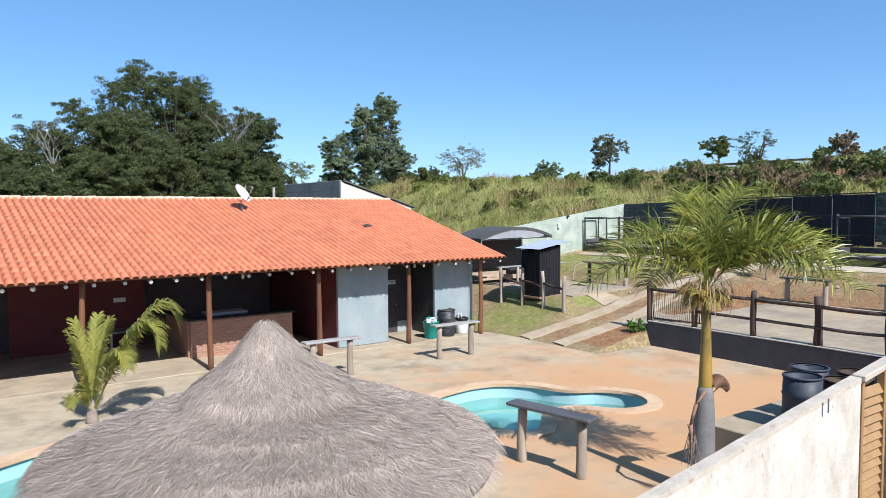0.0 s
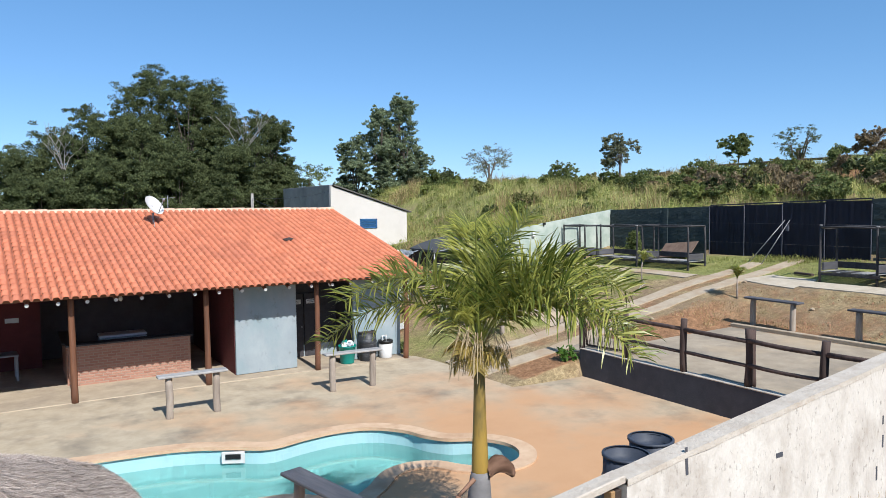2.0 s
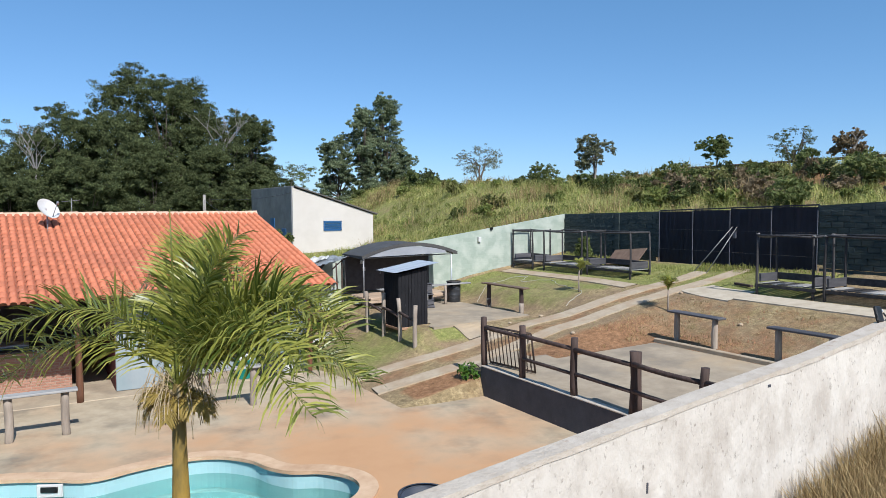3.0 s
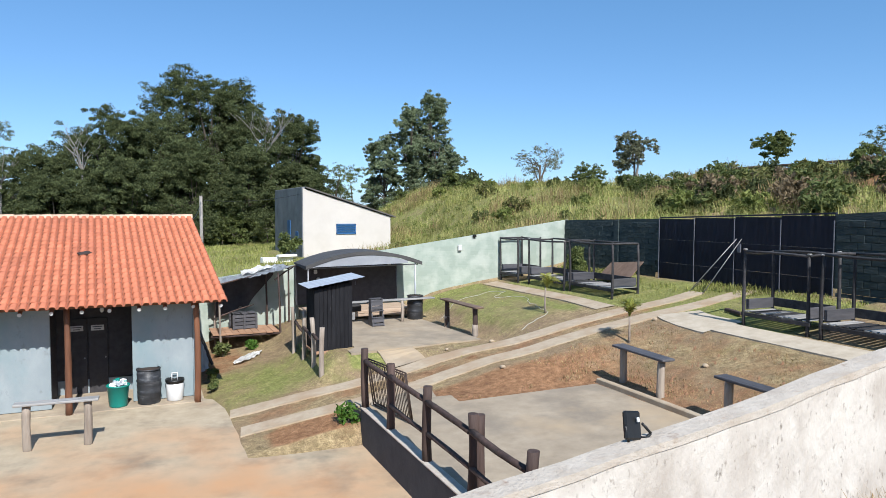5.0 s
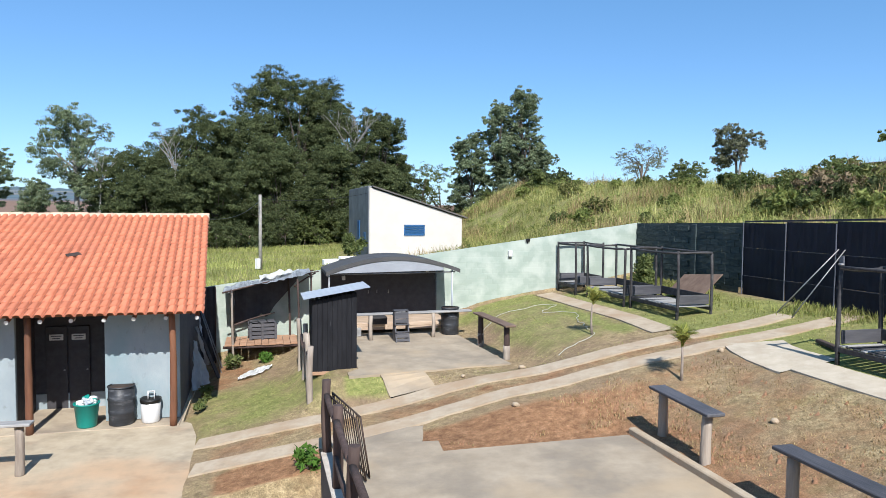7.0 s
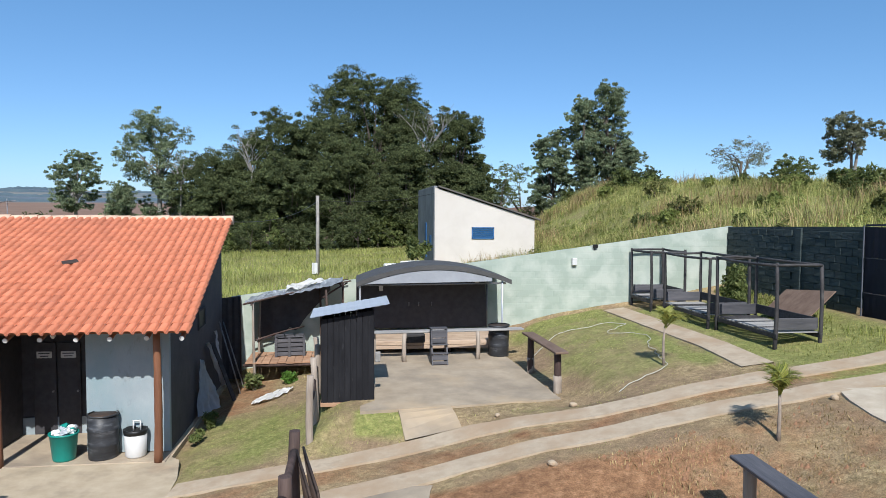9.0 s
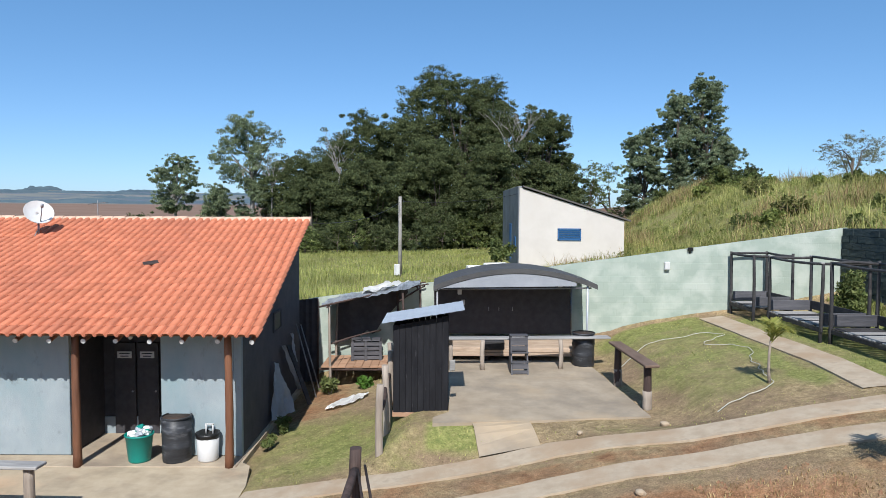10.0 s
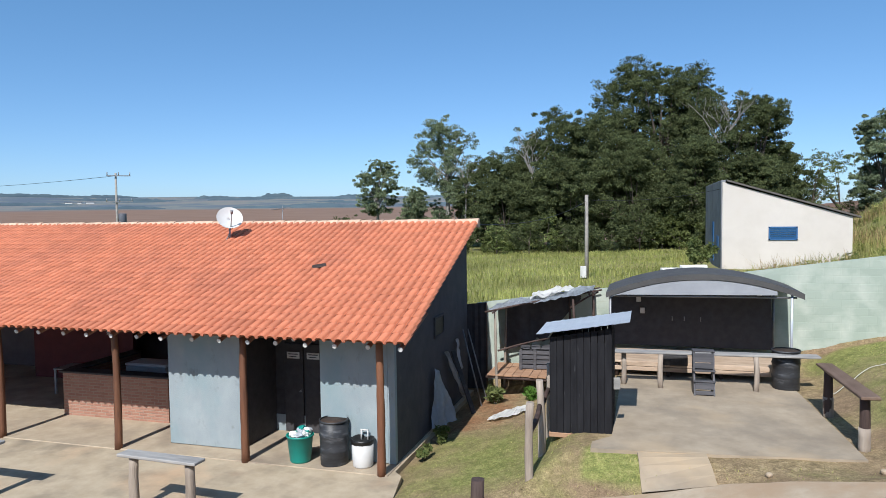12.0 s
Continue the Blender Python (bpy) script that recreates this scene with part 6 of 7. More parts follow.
for k, (y0, y1, h) in enumerate(((18.5, 19.1, 1.85), (17.9, 18.5, 1.95))):
    bm = bmesh.new()
    rod(bm, (17.98, y0, yard(17.98, y0) - 0.02), (17.32, y1, h), 0.02, 0.018, 7)
    single("leaning_pipe", bm, M["steel"], "thin pale pipe leaning against the gable wall", "pipe", "leaning pipes")
bm = bmesh.new()
vv = []
for i in range(28):
    u = i / 27
    x = 18.50 + 0.98 * u
    half = 0.36 * math.sin(math.pi * (0.12 + 0.80 * u)) * (1 + 0.35 * noise.noise((i * 0.7, 0, 9))) + 0.03
    yc = 16.38 + 0.62 * u
    vv.append([bm.verts.new((x + 0.06 * noise.noise((i, j, 1)), yc + half * (j - 5) / 5, yard(x, yc) + 0.05 + 0.09 * abs(noise.noise((i * 0.17, j * 0.3, 4))) + 0.02 * noise.noise((i * 0.4, j * 0.5, 6)))) for j in range(11)])
for i in range(27):
    for j in range(10):
        bm.faces.new((vv[i][j], vv[i + 1][j], vv[i + 1][j + 1], vv[i][j + 1]))
bmesh.ops.solidify(bm, geom=bm.faces[:], thickness=0.02)
single("crumpled_sheet", bm, M["cloth_white"], "crumpled white sheet lying on the lawn", "cloth")

# ---- daybeds ----
def daybed(x, y, w, ln, h, ground, label, back=True, canopy=True, low=False):
    """A black timber daybed: posts, top rails, slatted deck, low boards on its sides."""
    t = thing("daybed", label, "daybed", "daybeds", at=(x, y, ground))
    for px, py in ((0, 0), (w, 0), (0, ln), (w, ln)):
        bm = bmesh.new()
        hh = h + random.uniform(-0.03, 0.05)
        rod(bm, (px, py, -0.2), (px + random.uniform(-0.03, 0.03), py + random.uniform(-0.03, 0.03), hh), 0.046, 0.038, 8, 0.08, 5)
        part("post", bm, M["blacktimber"], t)
        if random.random() < 0.5:
            bm = bmesh.new()
            box(bm, (px, py, hh + 0.005), (0.085, 0.085, 0.04), bevel=0.012)
            part("post_cap", bm, M["greyplank"], t)
    for a, b in (((0, 0), (w, 0)), ((0, ln), (w, ln)), ((0, 0), (0, ln)), ((w, 0), (w, ln))):
        bm = bmesh.new()
        rod(bm, (*a, h - 0.03), (*b, h - 0.03 + random.uniform(-0.02, 0.02)), 0.034, seg=7, rough=0.08, rings=4)
        part("top_rail", bm, M["blacktimber"], t)
    for px in (0.0, w):
        bm = bmesh.new()
        box(bm, (px, ln / 2, 0.25), (0.05, ln + 0.15, 0.10), bevel=0.008)
        part("side_beam", bm, M["blacktimber"], t)
    n = int(ln / 0.16)
    for i in range(n):
        bm = bmesh.new()
        box(bm, (w / 2, (i + 0.5) * ln / n, 0.32 + random.uniform(-0.005, 0.005)), (w + 0.02, 0.11, 0.025), rz=random.uniform(-1, 1), bevel=0.004)
        part("slat", bm, M["greyplank"] if random.random() < 0.6 else M["blacktimber"], t)
    for py in (0.04, ln - 0.04):
        bm = bmesh.new()
        box(bm, (w / 2, py, 0.50), (w - 0.06, 0.035, 0.26), bevel=0.006)
        part("end_board", bm, M["darkplank"], t)
    if back:
        bm = bmesh.new()
        box(bm, (w - 0.02, ln / 2, 0.52), (0.035, ln - 0.1, 0.22), bevel=0.006)
        part("back_board", bm, M["blacktimber"], t)
    return t


for (x, y, w, ln, h) in ((29.95, 18.25, 1.05, 1.45, 1.78), (30.05, 15.05, 1.1, 2.5, 1.80), (30.15, 12.35, 1.05, 2.45, 1.82)):
    daybed(x, y, w, ln, h, yard(x + 0.5, y + ln / 2) - 0.02, "black timber daybed with slatted deck on the lawn")
for (x, y, w, ln, h) in ((29.98, 4.85, 1.0, 1.85, 1.86), (30.0, 2.2, 1.05, 2.3, 1.90), (30.0, -0.4, 1.05, 2.3, 1.9)):
    daybed(x, y, w, ln, h, yard(x + 0.5, y + ln / 2) - 0.02, "black timber daybed with slatted deck on the lawn")
bm = bmesh.new()
m = Matrix.Rotation(radians(-38), 4, "Y") @ Matrix.Rotation(radians(8), 4, "Z")
box(bm, (32.2, 14.6, 2.85), (1.0, 1.7, 0.03), m=m, bevel=0.006)
single("plywood_sheet", bm, M["brownpanel"], "brown plywood sheet leaning behind the daybeds", "plywood")
bm = bmesh.new()
box(bm, (30.75, 7.75, yard(30.75, 7.75) + 0.07), (0.9, 0.12, 0.08), 70, bevel=0.01)
single("timber_offcut", bm, M["darklog"], "dark timber offcut on the lawn", "timber")

# ---- sheet panels on the east boundary ----
bm = bmesh.new()
JOINTS = [13.70, 11.95, 10.20, 8.45, 6.72]
panels = tagged(new("fence_east"), "tall navy sheet metal hoarding in four bays", kind="structure")
for k, (a, b) in enumerate(zip(JOINTS, JOINTS[1:])):
    for r in range(3):
        bm = bmesh.new()
        nseg = 16
        z0, z1 = ((2.3, 3.20), (3.22, 4.04), (4.06, 4.80 + 0.05 * k))[r]
        vv = [[bm.verts.new((DARK_X - 0.02 + 0.003 * math.cos(math.pi * i) + 0.01 * noise.noise((i, z, k)), a + (b - a) * i / nseg, z)) for z in (z0, (z0 + z1) / 2, z1)] for i in range(nseg + 1)]
        for i in range(nseg):
            for j in range(2):
                bm.faces.new((vv[i][j], vv[i + 1][j], vv[i + 1][j + 1], vv[i][j + 1]))
        bmesh.ops.solidify(bm, geom=bm.faces[:], thickness=0.012)
        part("sheet_panel", bm, M["navy"], panels)
for y in JOINTS:
    bm = bmesh.new()
    box(bm, (DARK_X - 0.05, y, 3.58), (0.03, 0.028, 2.5), bevel=0.006)
    part("seam_post", bm, M["seam"], panels)
bm = bmesh.new()
box(bm, (DARK_X + 0.02, 10.2, 4.93), (0.06, 7.0, 0.05), m=Matrix.Rotation(radians(-1.6), 4, "X"))
part("top_rail", bm, M["navy"], panels)
bm = bmesh.new()
box(bm, (DARK_X - 0.045, 10.2, 3.21), (0.02, 6.95, 0.02))
part("middle_rail", bm, M["dimseam"], panels)
bm = bmesh.new()
box(bm, (DARK_X - 0.045, 10.2, 4.05), (0.02, 6.95, 0.02))
part("middle_rail", bm, M["dimseam"], panels)
bm = bmesh.new()
box(bm, (DARK_X - 0.09, 9.95, 3.9), (0.05, 0.14, 0.26), bevel=0.01)
part("lock_box", bm, M["seam"], panels)
for y0, y1 in ((10.95, 10.05), (10.35, 9.85)):
    bm = bmesh.new()
    rod(bm, (32.1, y0, yard(32.1, y0) - 0.02), (33.2, y1, 4.2), 0.015, seg=8)
    single("prop_pole", bm, M["steel"], "thin pale pole propped against the hoarding", "pole", "prop poles")
# piers of the boundary walls
for y in (16.2,):
    bm = bmesh.new()
    box(bm, (DARK_X - 0.02, y, 3.5), (0.06, 0.25, 2.4), bevel=0.01)
    single("wall_pier", bm, M["dark_block"], "dark painted pier of the boundary wall", kind="structure")

# lamps on the mint wall
lm = thing("wall_lamp", "small black flood lamp on the wall top", "lamp", at=(28.76, GREEN_Y - 0.02, 3.98))
lm.scale = (0.62, 0.62, 0.62)
bm = bmesh.new()
box(bm, (0, -0.06, 0.06), (0.26, 0.10, 0.18), bevel=0.02)
part("housing", bm, M["blackplastic"], lm)
bm = bmesh.new()
box(bm, (0, 0.02, -0.05), (0.06, 0.05, 0.2))
part("bracket", bm, M["blackplastic"], lm)
bm = bmesh.new()
box(bm, (28.07, GREEN_Y - 0.06, 3.52), (0.16, 0.12, 0.24), bevel=0.02)
single("meter_box", bm, M["whiteplastic"], "small white box on the mint wall", "box")
# flood lamp on the white wall
fl = thing("flood_lamp", "black flood lamp tilted on the white wall", "flood lamp", at=(18.86, WHITE_Y + 0.13, white_top(18.86) + 0.005))
bm = bmesh.new()
box(bm, (0, 0.02, 0.11), (0.13, 0.04, 0.19), m=Matrix.Rotation(radians(-18), 4, "X") @ Matrix.Rotation(radians(8), 4, "Y"), bevel=0.012)
hs = part("housing", bm, M["blackplastic"], fl)
bm = bmesh.new()
box(bm, (0.025, -0.012, 0.155), (0.02, 0.01, 0.03), m=Matrix.Rotation(radians(-18), 4, "X"))
part("label_plate", bm, M["whitepaint"], hs)
bm = bmesh.new()
for a, b in (((0.07, 0, 0.12), (0.13, -0.02, 0.05)), ((0.13, -0.02, 0.05), (0.08, 0, 0.0)), ((0.08, 0, 0.0), (-0.04, 0, 0.0)), ((-0.07, 0, 0.12), (-0.04, 0, 0.0))):
    rod(bm, a, b, 0.010, seg=6)
part("bracket", bm, M["blackplastic"], fl)
bm = bmesh.new()
pts = [(0.05, 0, 0.03), (0.16, -0.04, 0.02), (0.2, -0.10, -0.05), (0.12, -0.105, -0.14), (0.2, -0.105, -0.2)]
for a, b in zip(pts, pts[1:]):
    rod(bm, a, b, 0.006, seg=5)
part("cable", bm, M["blackplastic"], fl)

# louvred gate in the white wall
gt = thing("louvred_gate", "narrow brown louvred gate in the white wall", "gate", at=(GATE0, WHITE_Y + 0.08, 0.35))
top = white_top(GATE0) - 0.35
for i in range(int((top - 0.1) / 0.105)):
    bm = bmesh.new()
    box(bm, (0.31, 0, 0.06 + i * 0.105), (0.54, 0.02, 0.115), m=Matrix.Rotation(radians(-28), 4, "X"), bevel=0.003)
    part("louvre", bm, M["louver"], gt)
for x, mt, wd in ((0.03, "louver", 0.05), (0.58, "louver", 0.05), (0.64, "rust", 0.07)):
    bm = bmesh.new()
    box(bm, (x, 0, top / 2), (wd, 0.09, top), bevel=0.006)
    part("stile", bm, M[mt], gt)
bm = bmesh.new()
box(bm, (0.345, 0, top + 0.045), (0.70, 0.15, 0.07), m=Matrix.Rotation(radians(-7.3), 4, "Y"), bevel=0.01)
part("lintel", bm, M["walltop"], gt)

# ---- on the roof ----
dish = thing("satellite_dish", "white satellite dish on the clay roof", "satellite dish", at=(10.48, 18.05, 4.35))
dish.scale = (1.22, 1.22, 1.22)
bm = bmesh.new()
rod(bm, (0, 0, -0.05), (0, 0, 0.35), 0.022, seg=8)
rod(bm, (0, -0.25, -0.08), (0, 0, 0.2), 0.012, seg=6)
part("mast", bm, M["steel"], dish)
bm = bmesh.new()
q = Vector((0.55, -0.6, 0.55)).to_track_quat("Z", "Y").to_matrix().to_4x4()
cup = bmesh.new()
lathe(cup, [(0.30, 0.075), (0.24, 0.045), (0.16, 0.02), (0.08, 0.005), (0.01, 0.0), (0.01, -0.012), (0.16, 0.008), (0.305, 0.068)], 28, close=False)
bmesh.ops.transform(cup, matrix=Matrix.Translation((0, 0, 0.52)) @ q, verts=cup.verts)
part("reflector", cup, M["whitepaint"], dish)
bm.free()
bm = bmesh.new()
rod(bm, Vector((0, 0, 0.52)) + q.to_3x3() @ Vector((0, -0.25, 0.05)), Vector((0, 0, 0.52)) + q.to_3x3() @ Vector((0, -0.05, 0.38)), 0.012, seg=6)
rod(bm, Vector((0, 0, 0.52)) + q.to_3x3() @ Vector((0, -0.08, 0.36)), Vector((0, 0, 0.52)) + q.to_3x3() @ Vector((0, -0.03, 0.42)), 0.03, seg=8)
part("feed_arm", bm, M["steel"], dish)
bm = bmesh.new()
box(bm, (14.38, 15.92, 3.83), (0.34, 0.22, 0.04), m=Matrix.Rotation(radians(16), 4, "X") @ Matrix.Rotation(radians(30), 4, "Z"), bevel=0.01)
single("loose_tile", bm, M["rust"], "dark broken tile lying on the roof", "tile")

aer = thing("roof_aerial", "small grey television aerial behind the roof ridge", "aerial", at=(11.25, 19.75, 4.6))
bm = bmesh.new()
rod(bm, (0, 0, -0.1), (0, 0, 0.78), 0.014, seg=6)
part("mast", bm, M["steel"], aer)
bm = bmesh.new()
rod(bm, (-0.3, 0.05, 0.66), (0.26, -0.05, 0.72), 0.010, seg=6)
part("boom", bm, M["steel"], aer)
for k in range(6):
    x = -0.26 + 0.095 * k
    bm = bmesh.new()
    rod(bm, (x - 0.03, -0.17 + 0.012 * k, 0.665 + 0.01 * k), (x + 0.03, 0.17 - 0.012 * k, 0.665 + 0.01 * k), 0.006, seg=5)
    part("element", bm, M["steel"], aer)

# ---- poles and wires ----
up1 = thing("utility_pole", "pale concrete utility pole on the field", "utility pole", at=(19.15, 36.5, hill(19.15, 36.5)))
bm = bmesh.new()
rod(bm, (0, 0, -0.3), (0, 0, 5.9 - hill(19.15, 36.5)), 0.11, 0.085, 10)
part("shaft", bm, M["whitebark"], up1)
bm = bmesh.new()
box(bm, (-0.15, -0.12, 0.35), (0.3, 0.2, 0.6), bevel=0.02)
part("meter_cabinet", bm, M["whitepaint"], up1)
tall = thing("power_pole", "distant power pole with crossarms and transformer", "power pole", at=(-52.5, 84.8, -3.0))
bm = bmesh.new()
rod(bm, (0, 0, 0), (0, 0, 14.4), 0.20, 0.14, 8)
part("shaft", bm, M["whitebark"], tall)
for z, ln in ((14.0, 3.2), (10.2, 3.6)):
    bm = bmesh.new()
    box(bm, (0.5, 0, z), (ln, 0.12, 0.14), 40)
    part("crossarm", bm, M["steel"], tall)
    for k in (-1, 0, 1):
        bm = bmesh.new()
        rod(bm, (0.5 + k * ln * 0.36, k * ln * 0.3, z + 0.05), (0.5 + k * ln * 0.36, k * ln * 0.3, z + 0.5), 0.07, seg=6)
        part("insulator", bm, M["steel"], tall)
bm = bmesh.new()
lathe(bm, [(0.5, 7.0), (0.55, 7.1), (0.55, 8.4), (0.5, 8.5)], 10, c=(0.7, 0.3, 0))
part("transformer", bm, M["seam"], tall)


def wire(a, b, sag, r=0.012):
    bm = bmesh.new()
    a, b = Vector(a), Vector(b)
    pts = [a.lerp(b, i / 12) - Vector((0, 0, sag * 4 * (i / 12) * (1 - i / 12))) for i in range(13)]
    tube(bm, pts, r)
    return single("overhead_wire", bm, M["blackplastic"], "thin dark overhead wire between pole and houses", "wire", "overhead wires")


wire((19.15, 36.5, 5.6), (17.4, 19.5, 4.75), 0.35)
wire((19.15, 36.5, 5.65), (26.0, 40.6, 6.2), 0.25)
wire((-52.5, 84.8, 11.0), (-150, 110, 12), 1.0, 0.03)
rail = thing("guard_rail", "dark roadside guard rail along the crest", "guard rail")
for i in range(9):
    f0, f1 = i / 9, (i + 1) / 9
    a, b = Vector((50.3, 27, 7.75)).lerp(Vector((49.6, 4, 7.7)), f0), Vector((50.3, 27, 7.75)).lerp(Vector((49.6, 4, 7.7)), f1)
    bm = bmesh.new()
    rod(bm, a, b, 0.09, seg=6)
    part("beam", bm, M["rust"], rail)
    bm = bmesh.new()
    rod(bm, (a.x, a.y, hill(a.x, a.y) - 0.2), a, 0.06, seg=6)
    part("post", bm, M["rust"], rail)
bm = bmesh.new()
box(bm, (23.8, 38.2, hill(23.8, 38.2) + 0.16), (2.0, 0.5, 0.36), 12, bevel=0.03)
box(bm, (24.4, 38.0, hill(24.4, 38.0) + 0.40), (1.3, 0.4, 0.16), 18, bevel=0.03)
single("rubble_heap", bm, M["cloth_white"], "pale slabs stacked on the field", "rubble")
for (x, y, s, mt) in ((24.2, 8.9, 0.13, "strip"), (23.9, 11.75, 0.1, "strip"), (27.6, 5.55, 0.12, "strip"), (29.0, 8.9, 0.12, "strip"), (25.6, 12.2, 0.14, "strip")):
    bm = bmesh.new()
    bmesh.ops.create_icosphere(bm, subdivisions=2, radius=s * 0.6)
    for v in bm.verts:
        v.co = v.co * (1 + 0.35 * noise.noise(v.co * 9 + Vector((x, y, 0))))
        v.co.z *= 0.7
    single("stone", bm, M[mt], "pale stone lying on the lawn", "stone", "stones on the lawn", at=(x, y, yard(x, y) + 0.03))


# ---- palms ----
def frond_mesh(name, ln, droop, pairs, leaf, seed, lift=0.9, material="palm", width=0.016, hang=0.5):
    """A feather leaf along +x: arched rib with two rows of narrow leaflets."""
    q = random.Random(seed)
    vs, fs = [], []

    def rib(f):
        return Vector((ln * (f - 0.18 * droop * f * f), 0, ln * (lift * f * 0.55 - droop * 0.62 * f * f)))

    for i in range(16):
        a, b = rib(i / 16), rib((i + 1) / 16)
        w = 0.022 * (1 - i / 17)
        k = len(vs)
        vs += [a + Vector((0, w, 0)), a + Vector((0, -w, 0)), b + Vector((0, -w * 0.94, 0)), b + Vector((0, w * 0.94, 0))]
        fs.append((k, k + 1, k + 2, k + 3))
        k = len(vs)
        vs += [a + Vector((0, 0, w)), a + Vector((0, 0, -w)), b + Vector((0, 0, -w)), b + Vector((0, 0, w))]
        fs.append((k, k + 1, k + 2, k + 3))
    for i in range(pairs):
        f = 0.14 + 0.86 * i / pairs
        p = rib(f)
        t = (rib(min(1, f + 0.02)) - rib(f - 0.02)).normalized()
        size = leaf * (0.45 + 0.85 * math.sin(math.pi * (0.12 + 0.80 * f))) * q.uniform(0.85, 1.1)
        for s in (-1, 1):
            d = (t * (0.55 + 0.5 * f) + Vector((0, s, 0)) * q.uniform(0.75, 1.0) + Vector((0, 0, q.uniform(-0.1, 0.45)))).normalized()
            m1 = p + d * size * 0.55
            m2 = m1 + (d + Vector((0, 0, -hang - q.uniform(0, 0.5)))).normalized() * size * 0.5
            wv = t.cross(d).cross(d).normalized() * width * q.uniform(0.8, 1.2)
            k = len(vs)
            vs += [p - wv * 0.6, p + wv * 0.6, m1 + wv, m1 - wv, m2 + wv * 0.2, m2 - wv * 0.2]
            fs += [(k, k + 1, k + 2, k + 3), (k + 3, k + 2, k + 4, k + 5)]
    return fast_mesh(name, np.array([tuple(v) for v in vs]), np.array(fs), L[material])


palm = thing("palm_tree", "feather palm with grey swollen trunk and yellow crownshaft", "palm tree", at=(11.14, -0.10, 0))
bm = bmesh.new()
lathe(bm, [(0.175, -0.05), (0.18, 0.15), (0.175, 0.5), (0.165, 0.95), (0.145, 1.35), (0.12, 1.6), (0.10, 1.68)], 18)
for v in bm.verts:
    v.co.x += 0.05 * (v.co.z / 1.7)
    v.co *= 1 + 0.006 * math.sin(v.co.z * 60)
part("trunk", bm, M["palmgrey"], palm, "grey ringed trunk")
bm = bmesh.new()
lathe(bm, [(0.092, 1.60), (0.102, 1.70), (0.096, 1.9), (0.080, 2.25), (0.070, 2.6), (0.066, 2.95), (0.05, 3.25)], 18, c=(0.05, 0, 0))
part("crownshaft", bm, M["palmgreen"], palm, "smooth yellow-green crownshaft")


def plume_mesh(name, mid, tip, pairs, leaf, seed, material="palm", width=0.010, hang=0.9):
    """A feather leaf along +x, its rib a curve over mid to tip, its leaflets standing off at many angles and hanging."""
    q = random.Random(seed)
    vs, fs = [], []

    def rib(f):
        return Vector((2 * f * (1 - f) * mid[0] + f * f * tip[0], 0.05 * math.sin(3 * f + seed), 2 * f * (1 - f) * mid[1] + f * f * tip[1]))

    for i in range(18):
        a, b = rib(i / 18), rib((i + 1) / 18)
        w = 0.026 * (1 - i / 19.5)
        for side in (Vector((0, 1, 0)), Vector((0.5, 0, 0.8))):
            k = len(vs)
            vs += [a + side * w, a - side * w, b - side * w * 0.94, b + side * w * 0.94]
            fs.append((k, k + 1, k + 2, k + 3))
    for i in range(pairs):
        f = 0.16 + 0.84 * (i + q.random()) / pairs
        p = rib(f)
        t = (rib(min(1, f + 0.02)) - rib(f - 0.02)).normalized()
        up_ = Vector((-t.z, 0, t.x))
        size = leaf * (0.5 + 0.6 * math.sin(math.pi * (0.10 + 0.78 * f))) * q.uniform(0.75, 1.15)
        for s in (-1, 1):
            e = q.choice((-0.35, 0.25, 0.85)) + q.uniform(-0.25, 0.25)
            d = (t * q.uniform(0.35, 0.75) + Vector((0, s * math.cos(e), 0)) + up_ * math.sin(e)).normalized()
            pts, r = [p], d
            for step, sag in ((0.36, 0.30), (0.34, 0.75), (0.30, 1.0)):
                pts.append(pts[-1] + r * size * step)
                r = (r + Vector((0, 0, -hang * sag * q.uniform(0.6, 1.2)))).normalized()
            wv = t.cross(d).cross(d).normalized() * width * q.uniform(0.75, 1.2)
            k = len(vs)
            for pt, ws in zip(pts, (0.6, 1.0, 0.8, 0.12)):
                vs += [pt - wv * ws, pt + wv * ws]
            fs += [(k + 2 * j, k + 2 * j + 1, k + 2 * j + 3, k + 2 * j + 2) for j in range(3)]
    return fast_mesh(name, np.array([tuple(v) for v in vs]), np.array(fs), L[material])


FR = [plume_mesh("frond", m_, t_, 92, 0.46, 20 + i, hang=h) for i, (m_, t_, h) in enumerate((((0.12, 0.95), (0.66, 1.50), 0.35), ((0.50, 1.40), (1.70, 0.62), 0.6),
                                                                                              ((0.70, 1.20), (1.90, 0.18), 0.75), ((0.65, 0.80), (1.55, 0.0), 0.8)))]
FD = frond_mesh("dry_frond", 0.52, 1.2, 36, 0.22, 40, 1.0, "palm_dry", 0.009, hang=0.9)
g = random.Random(5)
for i, (kind, az) in enumerate(((0, 68), (0, 82), (0, 50), (0, -20), (1, -42), (1, -14), (1, 14), (1, 38), (1, -66), (1, 98), (1, 172), (1, -28),
                                (2, 146), (2, -34), (2, 2), (2, -62), (2, -16), (3, 75))):
    ob = part("frond", FR[kind], None, palm)
    ob.matrix_basis = pose(0.05, 0, 3.10 + 0.03 * (i % 4), g.uniform(-8, 8), g.uniform(-4, 4), az + g.uniform(-6, 6)) @ Matrix.Scale(g.uniform(0.92, 1.04), 4)
